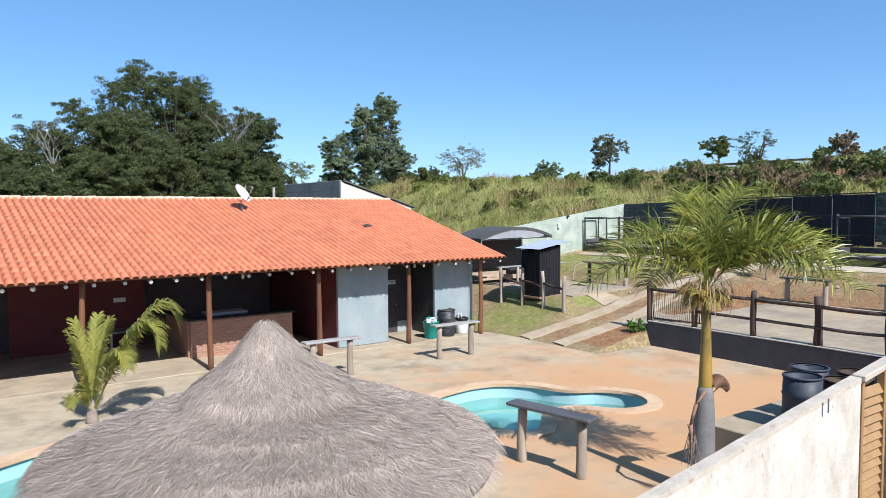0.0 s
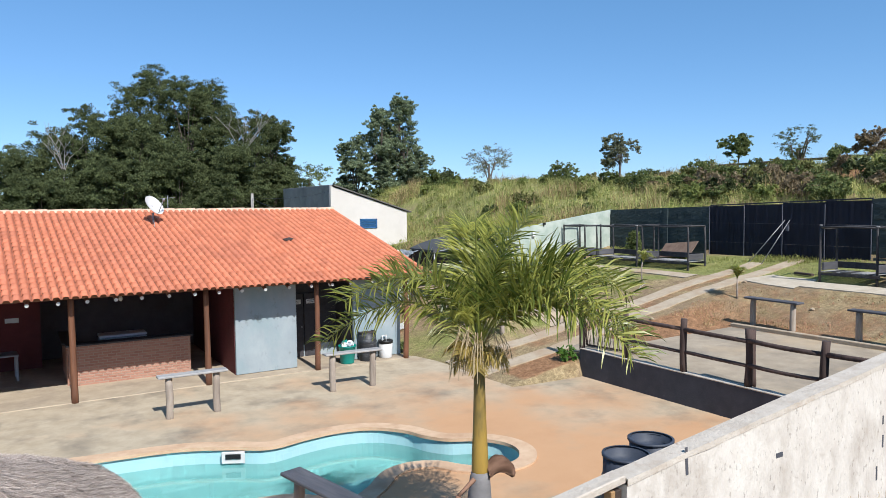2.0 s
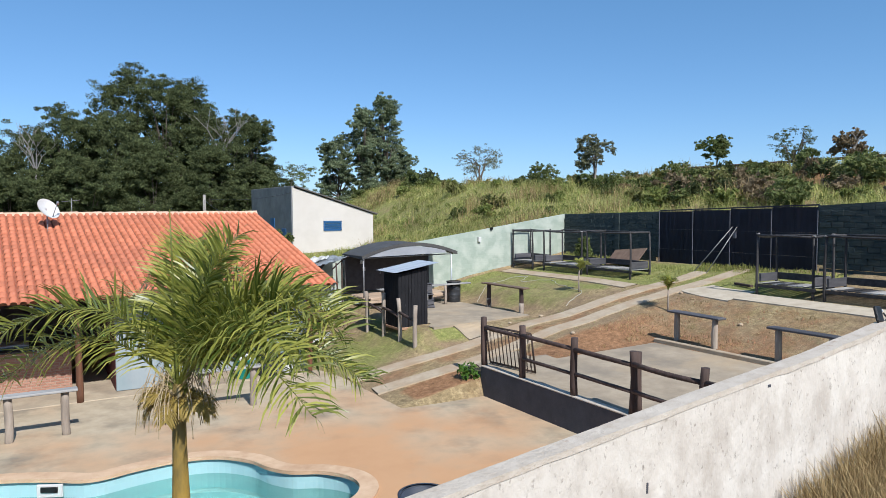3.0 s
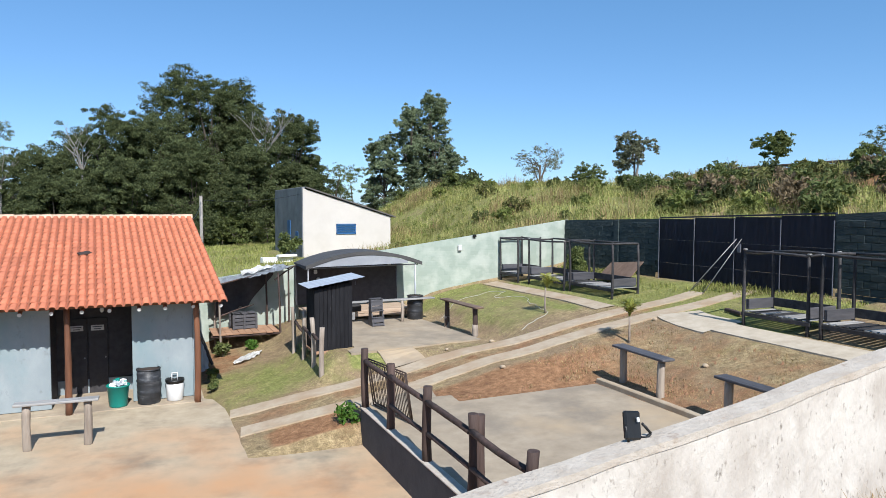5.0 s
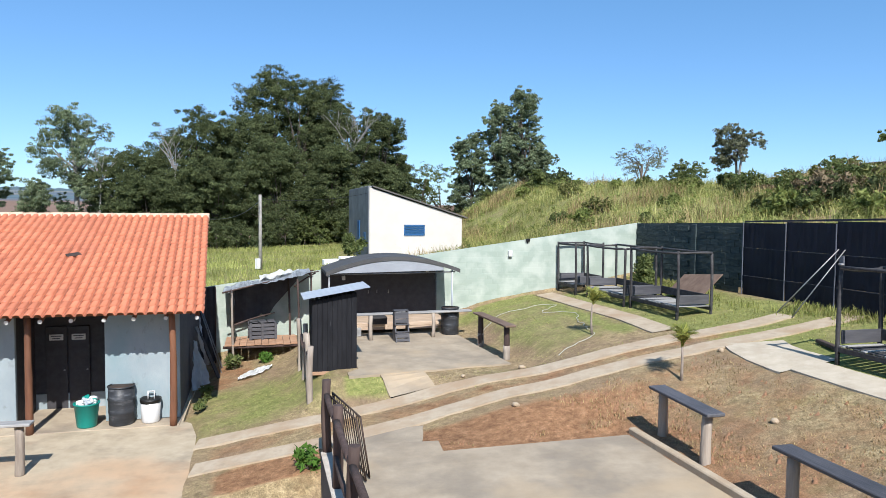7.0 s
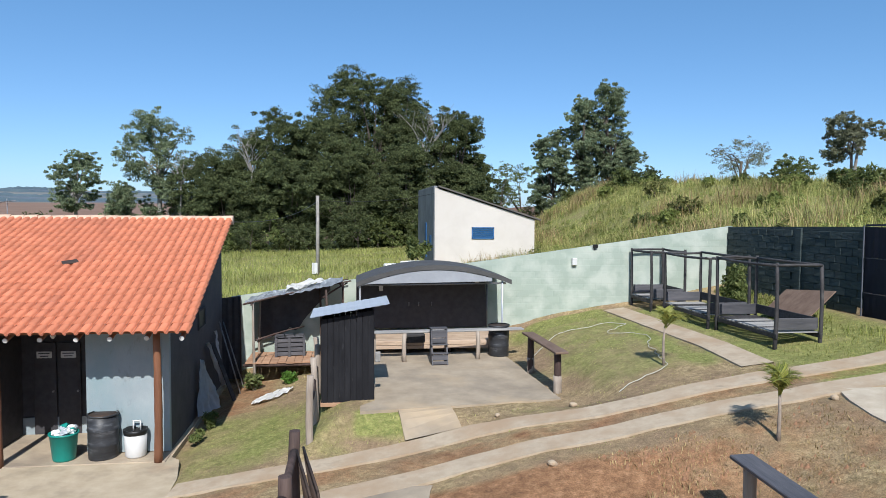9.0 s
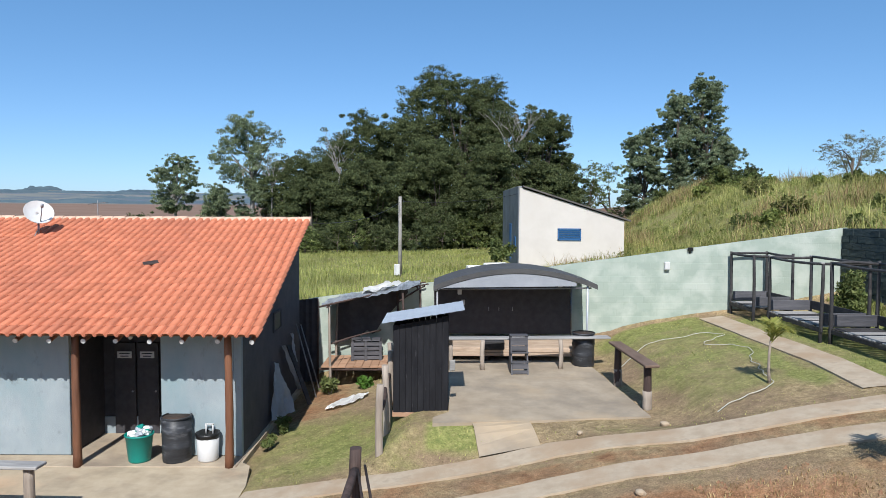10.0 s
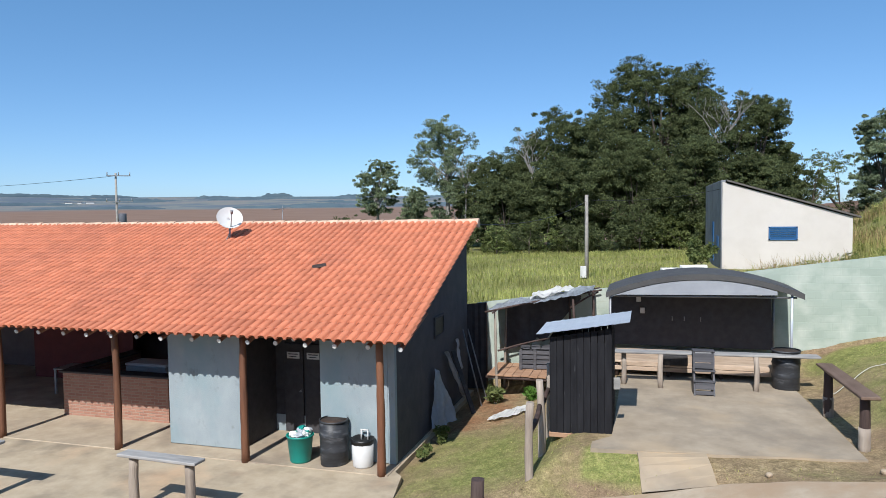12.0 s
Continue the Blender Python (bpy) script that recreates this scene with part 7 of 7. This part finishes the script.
for i in range(9):
    ob = part("dry_frond", FD, None, palm, "yellowed hanging frond")
    ob.matrix_basis = pose(0.05, 0, 3.08, g.uniform(-15, 15), g.uniform(-30, 15), i * 40 + g.uniform(-12, 12)) @ Matrix.Scale(g.uniform(0.7, 1.0), 4)
bm = bmesh.new()
for k in range(60):
    a = g.uniform(0, 2 * math.pi)
    r0, r1, zt = g.uniform(0.05, 0.12), g.uniform(0.15, 0.42), g.uniform(2.78, 3.12)
    z0 = g.uniform(3.05, 3.35)
    e = Vector((math.cos(a), math.sin(a), 0))
    c = Vector((0.05, 0, 0))
    tube(bm, [c + e * r0 + Vector((0, 0, z0)), c + e * (r0 + r1) * 0.55 + Vector((0, 0, z0 + 0.10)), c + e * r1 + Vector((0, 0, (z0 + zt) / 2 + 0.04)), c + e * (r1 + 0.03) + Vector((0, 0, zt))], 0.0045, 4)
tagged(part("flower_spray", bm, M["strands"], palm, "dry tan flower spray under the fronds"), kind="stuff")
bm = bmesh.new()
rod(bm, (0.05, 0, 3.0), (0.02, 0.02, 4.95), 0.020, 0.005, 7, 0, 4)
part("spear_leaf", bm, L["palm"], palm)
bm = bmesh.new()
rows = []
for i in range(7):
    f = i / 6
    r = 0.085 + 0.035 * math.sin(2.4 * f)
    cx, cz = 0.09 + 0.36 * f, 1.66 + 0.10 * math.sin(math.pi * f) - 0.02 * f
    rows.append([bm.verts.new((cx, -0.06 + r * math.cos(radians(a)), cz + 0.9 * r * math.sin(radians(a)))) for a in range(-70, 251, 32)])
for lo, hi in zip(rows, rows[1:]):
    for k in range(len(lo) - 1):
        bm.faces.new((lo[k], lo[k + 1], hi[k + 1], hi[k])).smooth = True
bmesh.ops.solidify(bm, geom=bm.faces[:], thickness=0.012)
part("leaf_base", bm, M["boot"], palm, "dry brown leaf base")
bm = bmesh.new()
pts = [Vector((-0.1, -0.1, 1.65)), Vector((-0.32, -0.1, 1.5)), Vector((-0.42, -0.08, 1.2)), Vector((-0.36, -0.05, 0.8))]
for a, b in zip(pts, pts[1:]):
    rod(bm, a, b, 0.03, 0.02, 6, 0.1)
part("hanging_sheath", bm, M["boot"], palm, "dry hanging sheath")
bm = bmesh.new()
q = random.Random(9)
for k in range(34):
    a = Vector((-0.38 + q.uniform(-0.05, 0.05), -0.06 + q.uniform(-0.05, 0.05), q.uniform(0.8, 1.2)))
    rod(bm, a, a + Vector((q.uniform(-0.15, 0.15), q.uniform(-0.1, 0.1), -q.uniform(0.3, 0.6))), 0.005, 0.003, 4, 0, 1, False)
part("dry_strands", bm, M["thatch"], palm)

coco = thing("young_palm", "young coconut palm with arching yellow-green fronds", "palm tree", at=(4.22, 9.6, 0))
L["coco"] = leaf_mat("coconut_leaf", (0.165, 0.19, 0.042), (0.42, 0.385, 0.10), 0.4, 0.4, 0.25)
CF = [frond_mesh("frond", ln, d, 84, lf, 60 + i, l, "coco", 0.015, hg) for i, (ln, d, l, lf, hg) in enumerate(((2.9, 2.4, 3.6, 0.44, 0.6), (2.4, 0.9, 2.9, 0.36, 0.3), (2.2, 2.0, 2.8, 0.36, 0.4)))]
for i, (kind, az, sc) in enumerate(((0, -14, 1.08), (0, -40, 0.95), (0, 8, 0.88), (0, -62, 0.7), (0, -28, 0.86), (1, 120, 0.62), (1, 165, 0.56), (1, 60, 0.64), (2, 230, 0.5), (1, -20, 0.6), (2, 100, 0.5), (1, 200, 0.5), (1, 20, 0.62))):
    ob = part("frond", CF[kind], None, coco)
    ob.matrix_basis = pose(0, 0, 0.12, 0, -26 if kind == 1 else -4, az) @ Matrix.Scale(sc * 1.04, 4)
bm = bmesh.new()
lathe(bm, [(0.14, -0.05), (0.12, 0.1), (0.08, 0.3), (0.04, 0.5)], 12)
part("stem", bm, M["thatch"], coco)

for (x, y, h, ln, mt, lab, fr) in ((27.52, 8.15, 0.72, 0.62, "palm", "small young palm on the bank", ((0, -34), (65, -20), (180, -38), (230, -15), (300, -25), (100, -50))),
                                   (27.75, 12.6, 0.85, 0.60, "palm_young", "small young palm with a hose round it", ((10, -18), (75, -55), (170, -50), (265, -20), (320, -5)))):
    z = yard(x, y)
    sp = thing("small_palm", lab, "palm tree", at=(x, y, z))
    bm = bmesh.new()
    rod(bm, (0, 0, -0.05), (0, 0, h), 0.035, 0.02, 8, 0.05, 3)
    part("stem", bm, M["thatch"], sp)
    fm = frond_mesh("frond", ln, 1.3, 30, 0.24, 77, 2.2, mt, 0.0085, 0.4)
    for az, ry in fr:
        ob = part("frond", fm, None, sp)
        ob.matrix_basis = pose(0, 0, h - 0.06, 0, ry, az + g.uniform(-8, 8)) @ Matrix.Scale(g.uniform(0.75, 1.05), 4)
HOSE = [(25.75, 16.6), (26.5, 17.2), (27.1, 17.5), (27.7, 17.4), (28.3, 17.5), (28.6, 16.9), (28.1, 16.6), (27.9, 16.2), (28.35, 15.7), (28.5, 15.1), (28.2, 14.4), (28.0, 13.5), (27.85, 12.75), (27.6, 12.3), (27.1, 12.05), (26.4, 11.85)]
bm = bmesh.new()
pts = []
for i in range(len(HOSE) - 1):
    p0, p1, p2, p3 = (Vector(HOSE[min(max(i + d, 0), len(HOSE) - 1)]) for d in (-1, 0, 1, 2))
    for s in range(8):
        t = s / 8
        p = 0.5 * ((2 * p1) + (p2 - p0) * t + (2 * p0 - 5 * p1 + 4 * p2 - p3) * t * t + (3 * p1 - p0 - 3 * p2 + p3) * t ** 3)
        p += Vector((noise.noise((p.x * 3, p.y * 3, 1)), noise.noise((p.x * 3, p.y * 3, 2)))) * 0.13
        pts.append(Vector((p.x, p.y, yard(p.x, p.y) + 0.045)))
tube(bm, pts, 0.009)
single("garden_hose", bm, M["hose"], "pale garden hose lying in loops on the lawn", "hose")


# ---- low plants ----
def shrub(x, y, z, r, leaves, seed, label, n=700, size=0.07):
    t = thing("shrub", label, "shrub", "shrubs", at=(x, y, z))
    q = random.Random(seed)
    cs = [(q.uniform(-r, r) * 0.6, q.uniform(-r, r) * 0.6, r * q.uniform(0.3, 1.4)) for _ in range(9)]
    bm = bmesh.new()
    for c in cs:
        rod(bm, (0, 0, -0.05), c, 0.012, 0.005, 5, 0, 1, False)
    part("stems", bm, M["trunk"], t)
    v, f = leaf_cloud(cs, [r * 0.45] * 9, [n // 9] * 9, size, seed)
    part("foliage", fast_mesh("foliage", v, f, L[leaves]), None, t)


L["bright"] = leaf_mat("bright_leaf", (0.06, 0.13, 0.02), (0.14, 0.26, 0.05), 0.35, 0.45, 0.2)
shrub(19.95, 8.25, yard(19.95, 8.3), 0.26, "bright", 1, "bright green shrub at the end of the retaining wall", 230, 0.085)
shrub(19.3, 17.9, yard(19.3, 17.9), 0.22, "bright", 2, "bright green weed beside the lean-to deck", 500)
shrub(18.35, 17.9, yard(18.35, 17.9), 0.3, "mid", 3, "green weed beside the lean-to deck", 600)
shrub(17.65, 14.0, 0.0, 0.16, "mid", 4, "small weed at the foot of the gable wall", 300)
shrub(17.75, 15.0, 0.03, 0.2, "mid", 5, "small weed at the foot of the gable wall", 300)
shrub(31.9, 16.9, 2.35, 0.45, "mid", 6, "dense green shrub behind the daybeds", 1600)
shrub(31.95, 16.9, 2.95, 0.4, "mid", 7, "dense green shrub behind the daybeds", 1400)
shrub(24.9, 39.7, hill(24.9, 39.7) + 0.4, 0.8, "mid", 8, "green weed beside the storehouse", 1200, 0.14)


def lawn_spots(q, n):
    x, y = q.uniform(17.9, 33.1, n), q.uniform(2.0, 19.6, n)
    keep = np.array([green_share(a, b) - soil_share(a, b) + 0.35 * noise.noise((a * 0.9, b * 0.9, 1)) > q.uniform(0.05, 0.8) and land(a, b) > 0.03 for a, b in zip(x, y)])
    pad = (x > 20.9) & (x < 25.6) & (y > 12.2)
    court = (x < 25.9) & (y < 8.3)
    strip = (np.abs(y - np.interp(x, (17.8, 20.5, 23.3, 26.5, 29.4, 32.2), (11.2, 10.85, 11.25, 10.8, 10.55, 10.65))) < 0.28) | (np.abs(y - np.interp(x, (17.85, 20.4, 23.0, 26.1, 28.6, 30.8, 33.1), (9.65, 9.3, 9.8, 9.75, 9.4, 9.45, 9.35))) < 0.28)
    strip |= (np.abs(x - 29.2) < 0.3) & (y > 11.2) | (x > 28.8) & (x < 30.7) & (y < 9.2)
    return np.stack([x, y], 1)[keep & ~pad & ~court & ~strip]


v, f = grass(70000, lawn_spots, 0.02, 0.07, 0.007, 12, land)
L["lawn"] = leaf_mat("lawn_grass", (0.18, 0.215, 0.056), (0.48, 0.43, 0.165), 0.35, 0.8, 0.25)
single("lawn_grass", fast_mesh("lawn_grass", v, f, L["lawn"]), None, "short patchy half-dry lawn grass", "grass", kind="stuff")


def foot_spots(q, n):
    x, y = DARK_X - 0.05 - np.abs(q.normal(0, 0.55, n)), q.uniform(5.5, 19.5, n)
    ok = np.array([noise.noise((a * 0.8, b * 0.8, 40)) > -0.05 for a, b in zip(x, y)])
    return np.stack([x, y], 1)[ok]


v, f = grass(6000, foot_spots, 0.05, 0.2, 0.010, 19, land)
single("green_weeds", fast_mesh("green_weeds", v, f, L["meadow"]), None, "green weeds along the foot of the dark wall", "weeds", kind="stuff")


def bare_spots(q, n):
    x, y = q.uniform(22.4, 28.75, n), q.uniform(3.0, 9.0, n)
    ok = (x > 26.1) | (y > 7.5)
    ok &= np.array([noise.noise((a * 1.3, b * 1.3, 30)) > -0.15 + 0.5 * (a < 25) for a, b in zip(x, y)])
    return np.stack([x, y], 1)[ok]


v, f = grass(15000, bare_spots, 0.02, 0.09, 0.008, 17, land)
single("dry_tufts", fast_mesh("dry_tufts", v, f, L["dryweed"]), None, "dry grass tufts on the dug bank", "grass", kind="stuff")
q = np.random.default_rng(18)
cv, cf = [], []
for x, y in [p for p in bare_spots(q, 6500) if q.random() < np.interp(p[0], (22, 25, 28), (1.0, 0.7, 0.12))]:
    r = 0.014 + 0.05 * q.random() ** 3
    c = np.array((x, y, land(x, y) + r * 0.4))
    cf.append(np.array([(0, 2, 4), (2, 1, 4), (1, 3, 4), (3, 0, 4)]) + 5 * len(cv))
    cv.append(c + np.array([(r, 0, -r), (-r, 0, -r), (0, r, -r), (0, -r, -r), (0.2 * r, 0, 0.8 * r)]) * q.uniform(0.6, 1.4, (5, 3)))
single("soil_clods", fast_mesh("soil_clods", np.concatenate(cv), np.concatenate(cf), M["scarp"]), None, "small clods of red soil on the dug bank", "soil", kind="stuff")


def outer_spots(q, n):
    x = q.uniform(11.0, 30.0, n)
    y = WHITE_Y - 0.12 - np.abs(q.normal(0, 0.55, n))
    ok = np.array([noise.noise((a * 0.7, b * 0.7, 50)) > -0.12 - 0.04 * (a - 14) for a, b in zip(x, y)])
    x, y = x[ok], y[ok]
    return np.stack([x, y], 1)


v, f = grass(48000, outer_spots, 0.22, 0.72, 0.0055, 13, land)
single("dry_weeds", fast_mesh("dry_weeds", v, f, L["dryweed"]), None, "dry straw-coloured weeds outside the white wall", "grass", kind="stuff")

# ---- veranda contents ----
tb = thing("plastic_table", "grey plastic table on the dark veranda", "table", at=(6.1, 16.6, 0.02), rz=4)
bm = bmesh.new()
box(bm, (0, 0, 0.73), (0.75, 0.75, 0.04), bevel=0.015)
part("tabletop", bm, M["greysheet"], tb)
for x in (-0.33, 0.33):
    for y in (-0.33, 0.33):
        bm = bmesh.new()
        box(bm, (x, y, 0.36), (0.06, 0.06, 0.72), bevel=0.01)
        part("leg", bm, M["greysheet"], tb)
fz = thing("chest_freezer", "pale chest freezer behind the bar counter", "freezer", at=(9.2, 16.2, 0.02))
bm = bmesh.new()
box(bm, (0, 0, 0.55), (1.3, 0.65, 1.0), bevel=0.03)
part("body", bm, M["bluegrey"], fz)
bm = bmesh.new()
box(bm, (0, 0, 1.09), (1.32, 0.67, 0.07), bevel=0.02)
part("lid", bm, M["whiteplastic"], fz)
bm = bmesh.new()
box(bm, (5.2, 17.95, 1.3), (3.8, 0.12, 2.6))
single("wall_inner", bm, M["oxblood"], "dark red inner wall of the veranda", kind="structure")
bm = bmesh.new()
box(bm, (6.35, 17.87, 1.55), (0.36, 0.02, 0.14))
single("wall_sign", bm, M["whitepaint"], "small pale sign on the dark red wall", "sign")
for x in (8.9, 14.9, 3.6):
    lp = thing("bulb_lamp", "small white bulb hanging under the veranda roof", "lamp", at=(x, 13.6, 2.46))
    bm = bmesh.new()
    lathe(bm, [(0.02, 0.1), (0.045, 0.06), (0.055, 0.0), (0.02, -0.05)], 10)
    part("bulb", bm, M["whiteplastic"], lp)
    bm = bmesh.new()
    rod(bm, (0, 0, 0.09), (0, 0, 0.48), 0.008, seg=5)
    part("cord", bm, M["blackplastic"], lp)
# pool fittings
bm = bmesh.new()
box(bm, (10.15, 7.18, -0.17), (0.46, 0.05, 0.24), rz=-27, bevel=0.01)
sk = part("skimmer", bm, M["whiteplastic"], pool, "white skimmer box")
bm = bmesh.new()
box(bm, (10.138, 7.15, -0.14), (0.30, 0.03, 0.10), rz=-27)
part("skimmer_mouth", bm, M["blackplastic"], sk)

# rough blocks of the dark boundary wall, each a little proud of its joints
east = bpy.data.objects["wall_east"]
BLOCKS = []
for k in range(5):
    bm = bmesh.new()
    box(bm, (0, 0, 0), (0.05, 0.394, 0.190), bevel=0.008)
    for v in bm.verts:
        v.co.x += 0.014 * noise.noise((v.co.y * 7, v.co.z * 9, k * 3.1))
        v.co.z += 0.006 * noise.noise((v.co.y * 9, 2, k * 5.1))
    BLOCKS.append(mesh_from(bm, "block", M["dark_block"]))
for r in range(15):
    z = 1.95 + 0.2 * r
    y = GREEN_Y - 0.2 - (0.2 if r % 2 else 0.0)
    while y > 13.9:
        if z + 0.1 < 4.66 + 0.0226 * (GREEN_Y - y) and abs(y - 16.2) > 0.30:
            b = new("block", BLOCKS[random.randrange(5)])
            b.parent = east
            b.matrix_basis = pose(DARK_X - 0.004 - abs(random.gauss(0, 0.004)), y, z, 0, random.uniform(-2, 2), random.choice((0, 180)) + random.uniform(-1.5, 1.5))
        y -= 0.4

far_v, far_f, count = [], [], 0
for r in range(17):
    z = 1.95 + 0.2 * r
    y = 6.45 - (0.2 if r % 2 else 0.0)
    while y > WHITE_Y + 0.3:
        if z + 0.1 < 5.0 + 0.05 * (6.75 - y):
            me = BLOCKS[random.randrange(5)]
            co = np.empty(3 * len(me.vertices), np.float32)
            me.vertices.foreach_get("co", co)
            far_v.append(co.reshape(-1, 3) + np.array((DARK_X - 0.004 - abs(random.gauss(0, 0.004)), y, z)))
            far_f += [tuple(i + count for i in pl_.vertices) for pl_ in me.polygons]
            count += len(me.vertices)
        y -= 0.4
me = bpy.data.meshes.new("block_field")
me.from_pydata(np.concatenate(far_v).tolist(), [], far_f)
me.materials.append(M["dark_block"])
tagged(part("block_field", me, None, east), kind="stuff")

# dark scars in the whitewash
for (x, z, w, h) in ((11.48, 2.59, 0.035, 0.25), (9.21, 2.35, 0.03, 0.15), (12.82, 2.38, 0.11, 0.05), (14.73, 2.40, 0.025, 0.10), (14.74, 2.16, 0.03, 0.14), (14.62, 1.82, 0.03, 0.16), (16.5, 3.10, 0.05, 0.03)):
    bm = bmesh.new()
    box(bm, (x, WHITE_Y - 0.006, z), (w, 0.006, h), m=Matrix.Rotation(radians(random.uniform(-4, 4)), 4, "Y"), bevel=0.002)
    for v in bm.verts:
        v.co.x += 0.012 * noise.noise((x, v.co.z * 12, 0))
    single("wall_scar", bm, M["charcoal"], "dark scar in the whitewashed plaster", "scar", "scars in the white wall")


# ---- far woods and farms on the plain ----
def far_wood(d, a0, a1, height, seed):
    """A ragged belt of trees on the plain, d metres off, between two bearings (degrees left of +y)."""
    q = random.Random(seed)
    vs, fs = [], []
    n = max(8, int(abs(a1 - a0) * d / 1800))
    n = max(n, int(abs(radians(a1 - a0)) * d / 9))
    for i in range(n + 1):
        a = radians(a0 + (a1 - a0) * i / n)
        x, y = 20 - d * math.sin(a), d * math.cos(a)
        z = hill(x, y)
        h = 0.6 * height * (0.55 + 0.45 * abs(noise.noise((i * 0.35, seed, 0))) + 0.25 * q.random()) * min(1, 4 * i / n + 0.2, 4 * (n - i) / n + 0.2)
        for depth in (0, 25):
            dx, dy = -math.sin(a) * depth, math.cos(a) * depth
            vs += [(x + dx, y + dy, z - 6), (x + dx * 0.6, y + dy * 0.6, z + h)]
    for i in range(n):
        k = 4 * i
        fs += [(k, k + 4, k + 5, k + 1), (k + 1, k + 5, k + 7, k + 3), (k + 2, k + 3, k + 7, k + 6)]
    return vs, fs


# haze of distance is put into the bluish wood colour
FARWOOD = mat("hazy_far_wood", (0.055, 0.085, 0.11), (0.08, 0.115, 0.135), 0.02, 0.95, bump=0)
allv, allf = [], []
for k, (d, a0, a1, h) in enumerate(((1350, 21, 34, 11), (1350, 38, 47, 12), (1500, 24, 29, 12), (1700, 44, 52, 14), (1750, 20, 27, 14), (2100, 30, 35, 16), (2300, 22, 30, 16), (2500, 36, 45, 18), (2800, 26, 31, 20),
                                    (3000, 33, 36, 32), (3100, 28.5, 31, 34), (3200, 40, 50, 22), (3300, 20, 25, 22), (2000, 38, 42, 15), (3350, 46, 58, 30), (1400, 50, 60, 14), (2600, 8, 20, 22), (1500, 6, 20, 14))):
    v, f = far_wood(d, a0, a1, h, k)
    allf += [tuple(i + len(allv) for i in q) for q in f]
    allv += v
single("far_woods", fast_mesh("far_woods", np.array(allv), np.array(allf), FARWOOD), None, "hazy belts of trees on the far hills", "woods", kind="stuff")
g = random.Random(4)
for a, d, ln in ((44.6, 1900, 26), (43.9, 1900, 14), (43.2, 1900, 30), (26.5, 2400, 24)):
    x, y = 20 - d * math.sin(radians(a)), d * math.cos(radians(a))
    z = hill(x, y)
    t = thing("farm_building", "white farm building on the far plain", "farm building", "far farm buildings", at=(x, y, z), rz=a)
    bm = bmesh.new()
    box(bm, (0, 0, 2.5), (ln * 0.6, 8, 6))
    part("wall", bm, M["whitepaint"], t)
    bm = bmesh.new()
    for s in (-1, 1):
        box(bm, (0, 2.2 * s, 6.2), (ln * 0.6 + 1, 5.0, 0.4), m=Matrix.Rotation(radians(-18 * s), 4, "X"))
    part("roof", bm, M["seam"], t)

# ---- bare trees in the grove ----
for i, (x, y, top) in enumerate(((28.8, 74, 18.0), (30.5, 75, 17.0), (10.5, 72, 14.0), (3.5, 72, 12.0), (49.6, 35.2, 10.4), (56.5, 18.4, 10.2))):
    z0 = hill(x, y) - 0.2
    t = thing("bare_tree", "leafless pale grey tree among the green ones", "tree", "bare trees", at=(x, y, z0))
    q = random.Random(70 + i)
    h = top - z0
    bm = bmesh.new()
    rod(bm, (0, 0, 0), (0.2, 0, h * 0.6), 0.11, 0.07, 8, 0.08, 4)
    ends = [(Vector((0.2, 0, h * 0.6)), Vector((0, 0, 1)), h * 0.22, 0.06)] * 4
    for level in range(3):
        nxt = []
        for p, d, ln, r in ends:
            for _ in range(2):
                dd = (d + Vector((q.uniform(-0.8, 0.8), q.uniform(-0.8, 0.8), q.uniform(-0.1, 0.5)))).normalized()
                e = p + dd * ln * q.uniform(0.5, 1.0)
                rod(bm, p, e, r, r * 0.55, 5, 0.05, 1, False)
                nxt.append((e, dd, ln * 0.6, r * 0.55))
        ends = nxt
    part("trunk", bm, M["whitebark"], t)
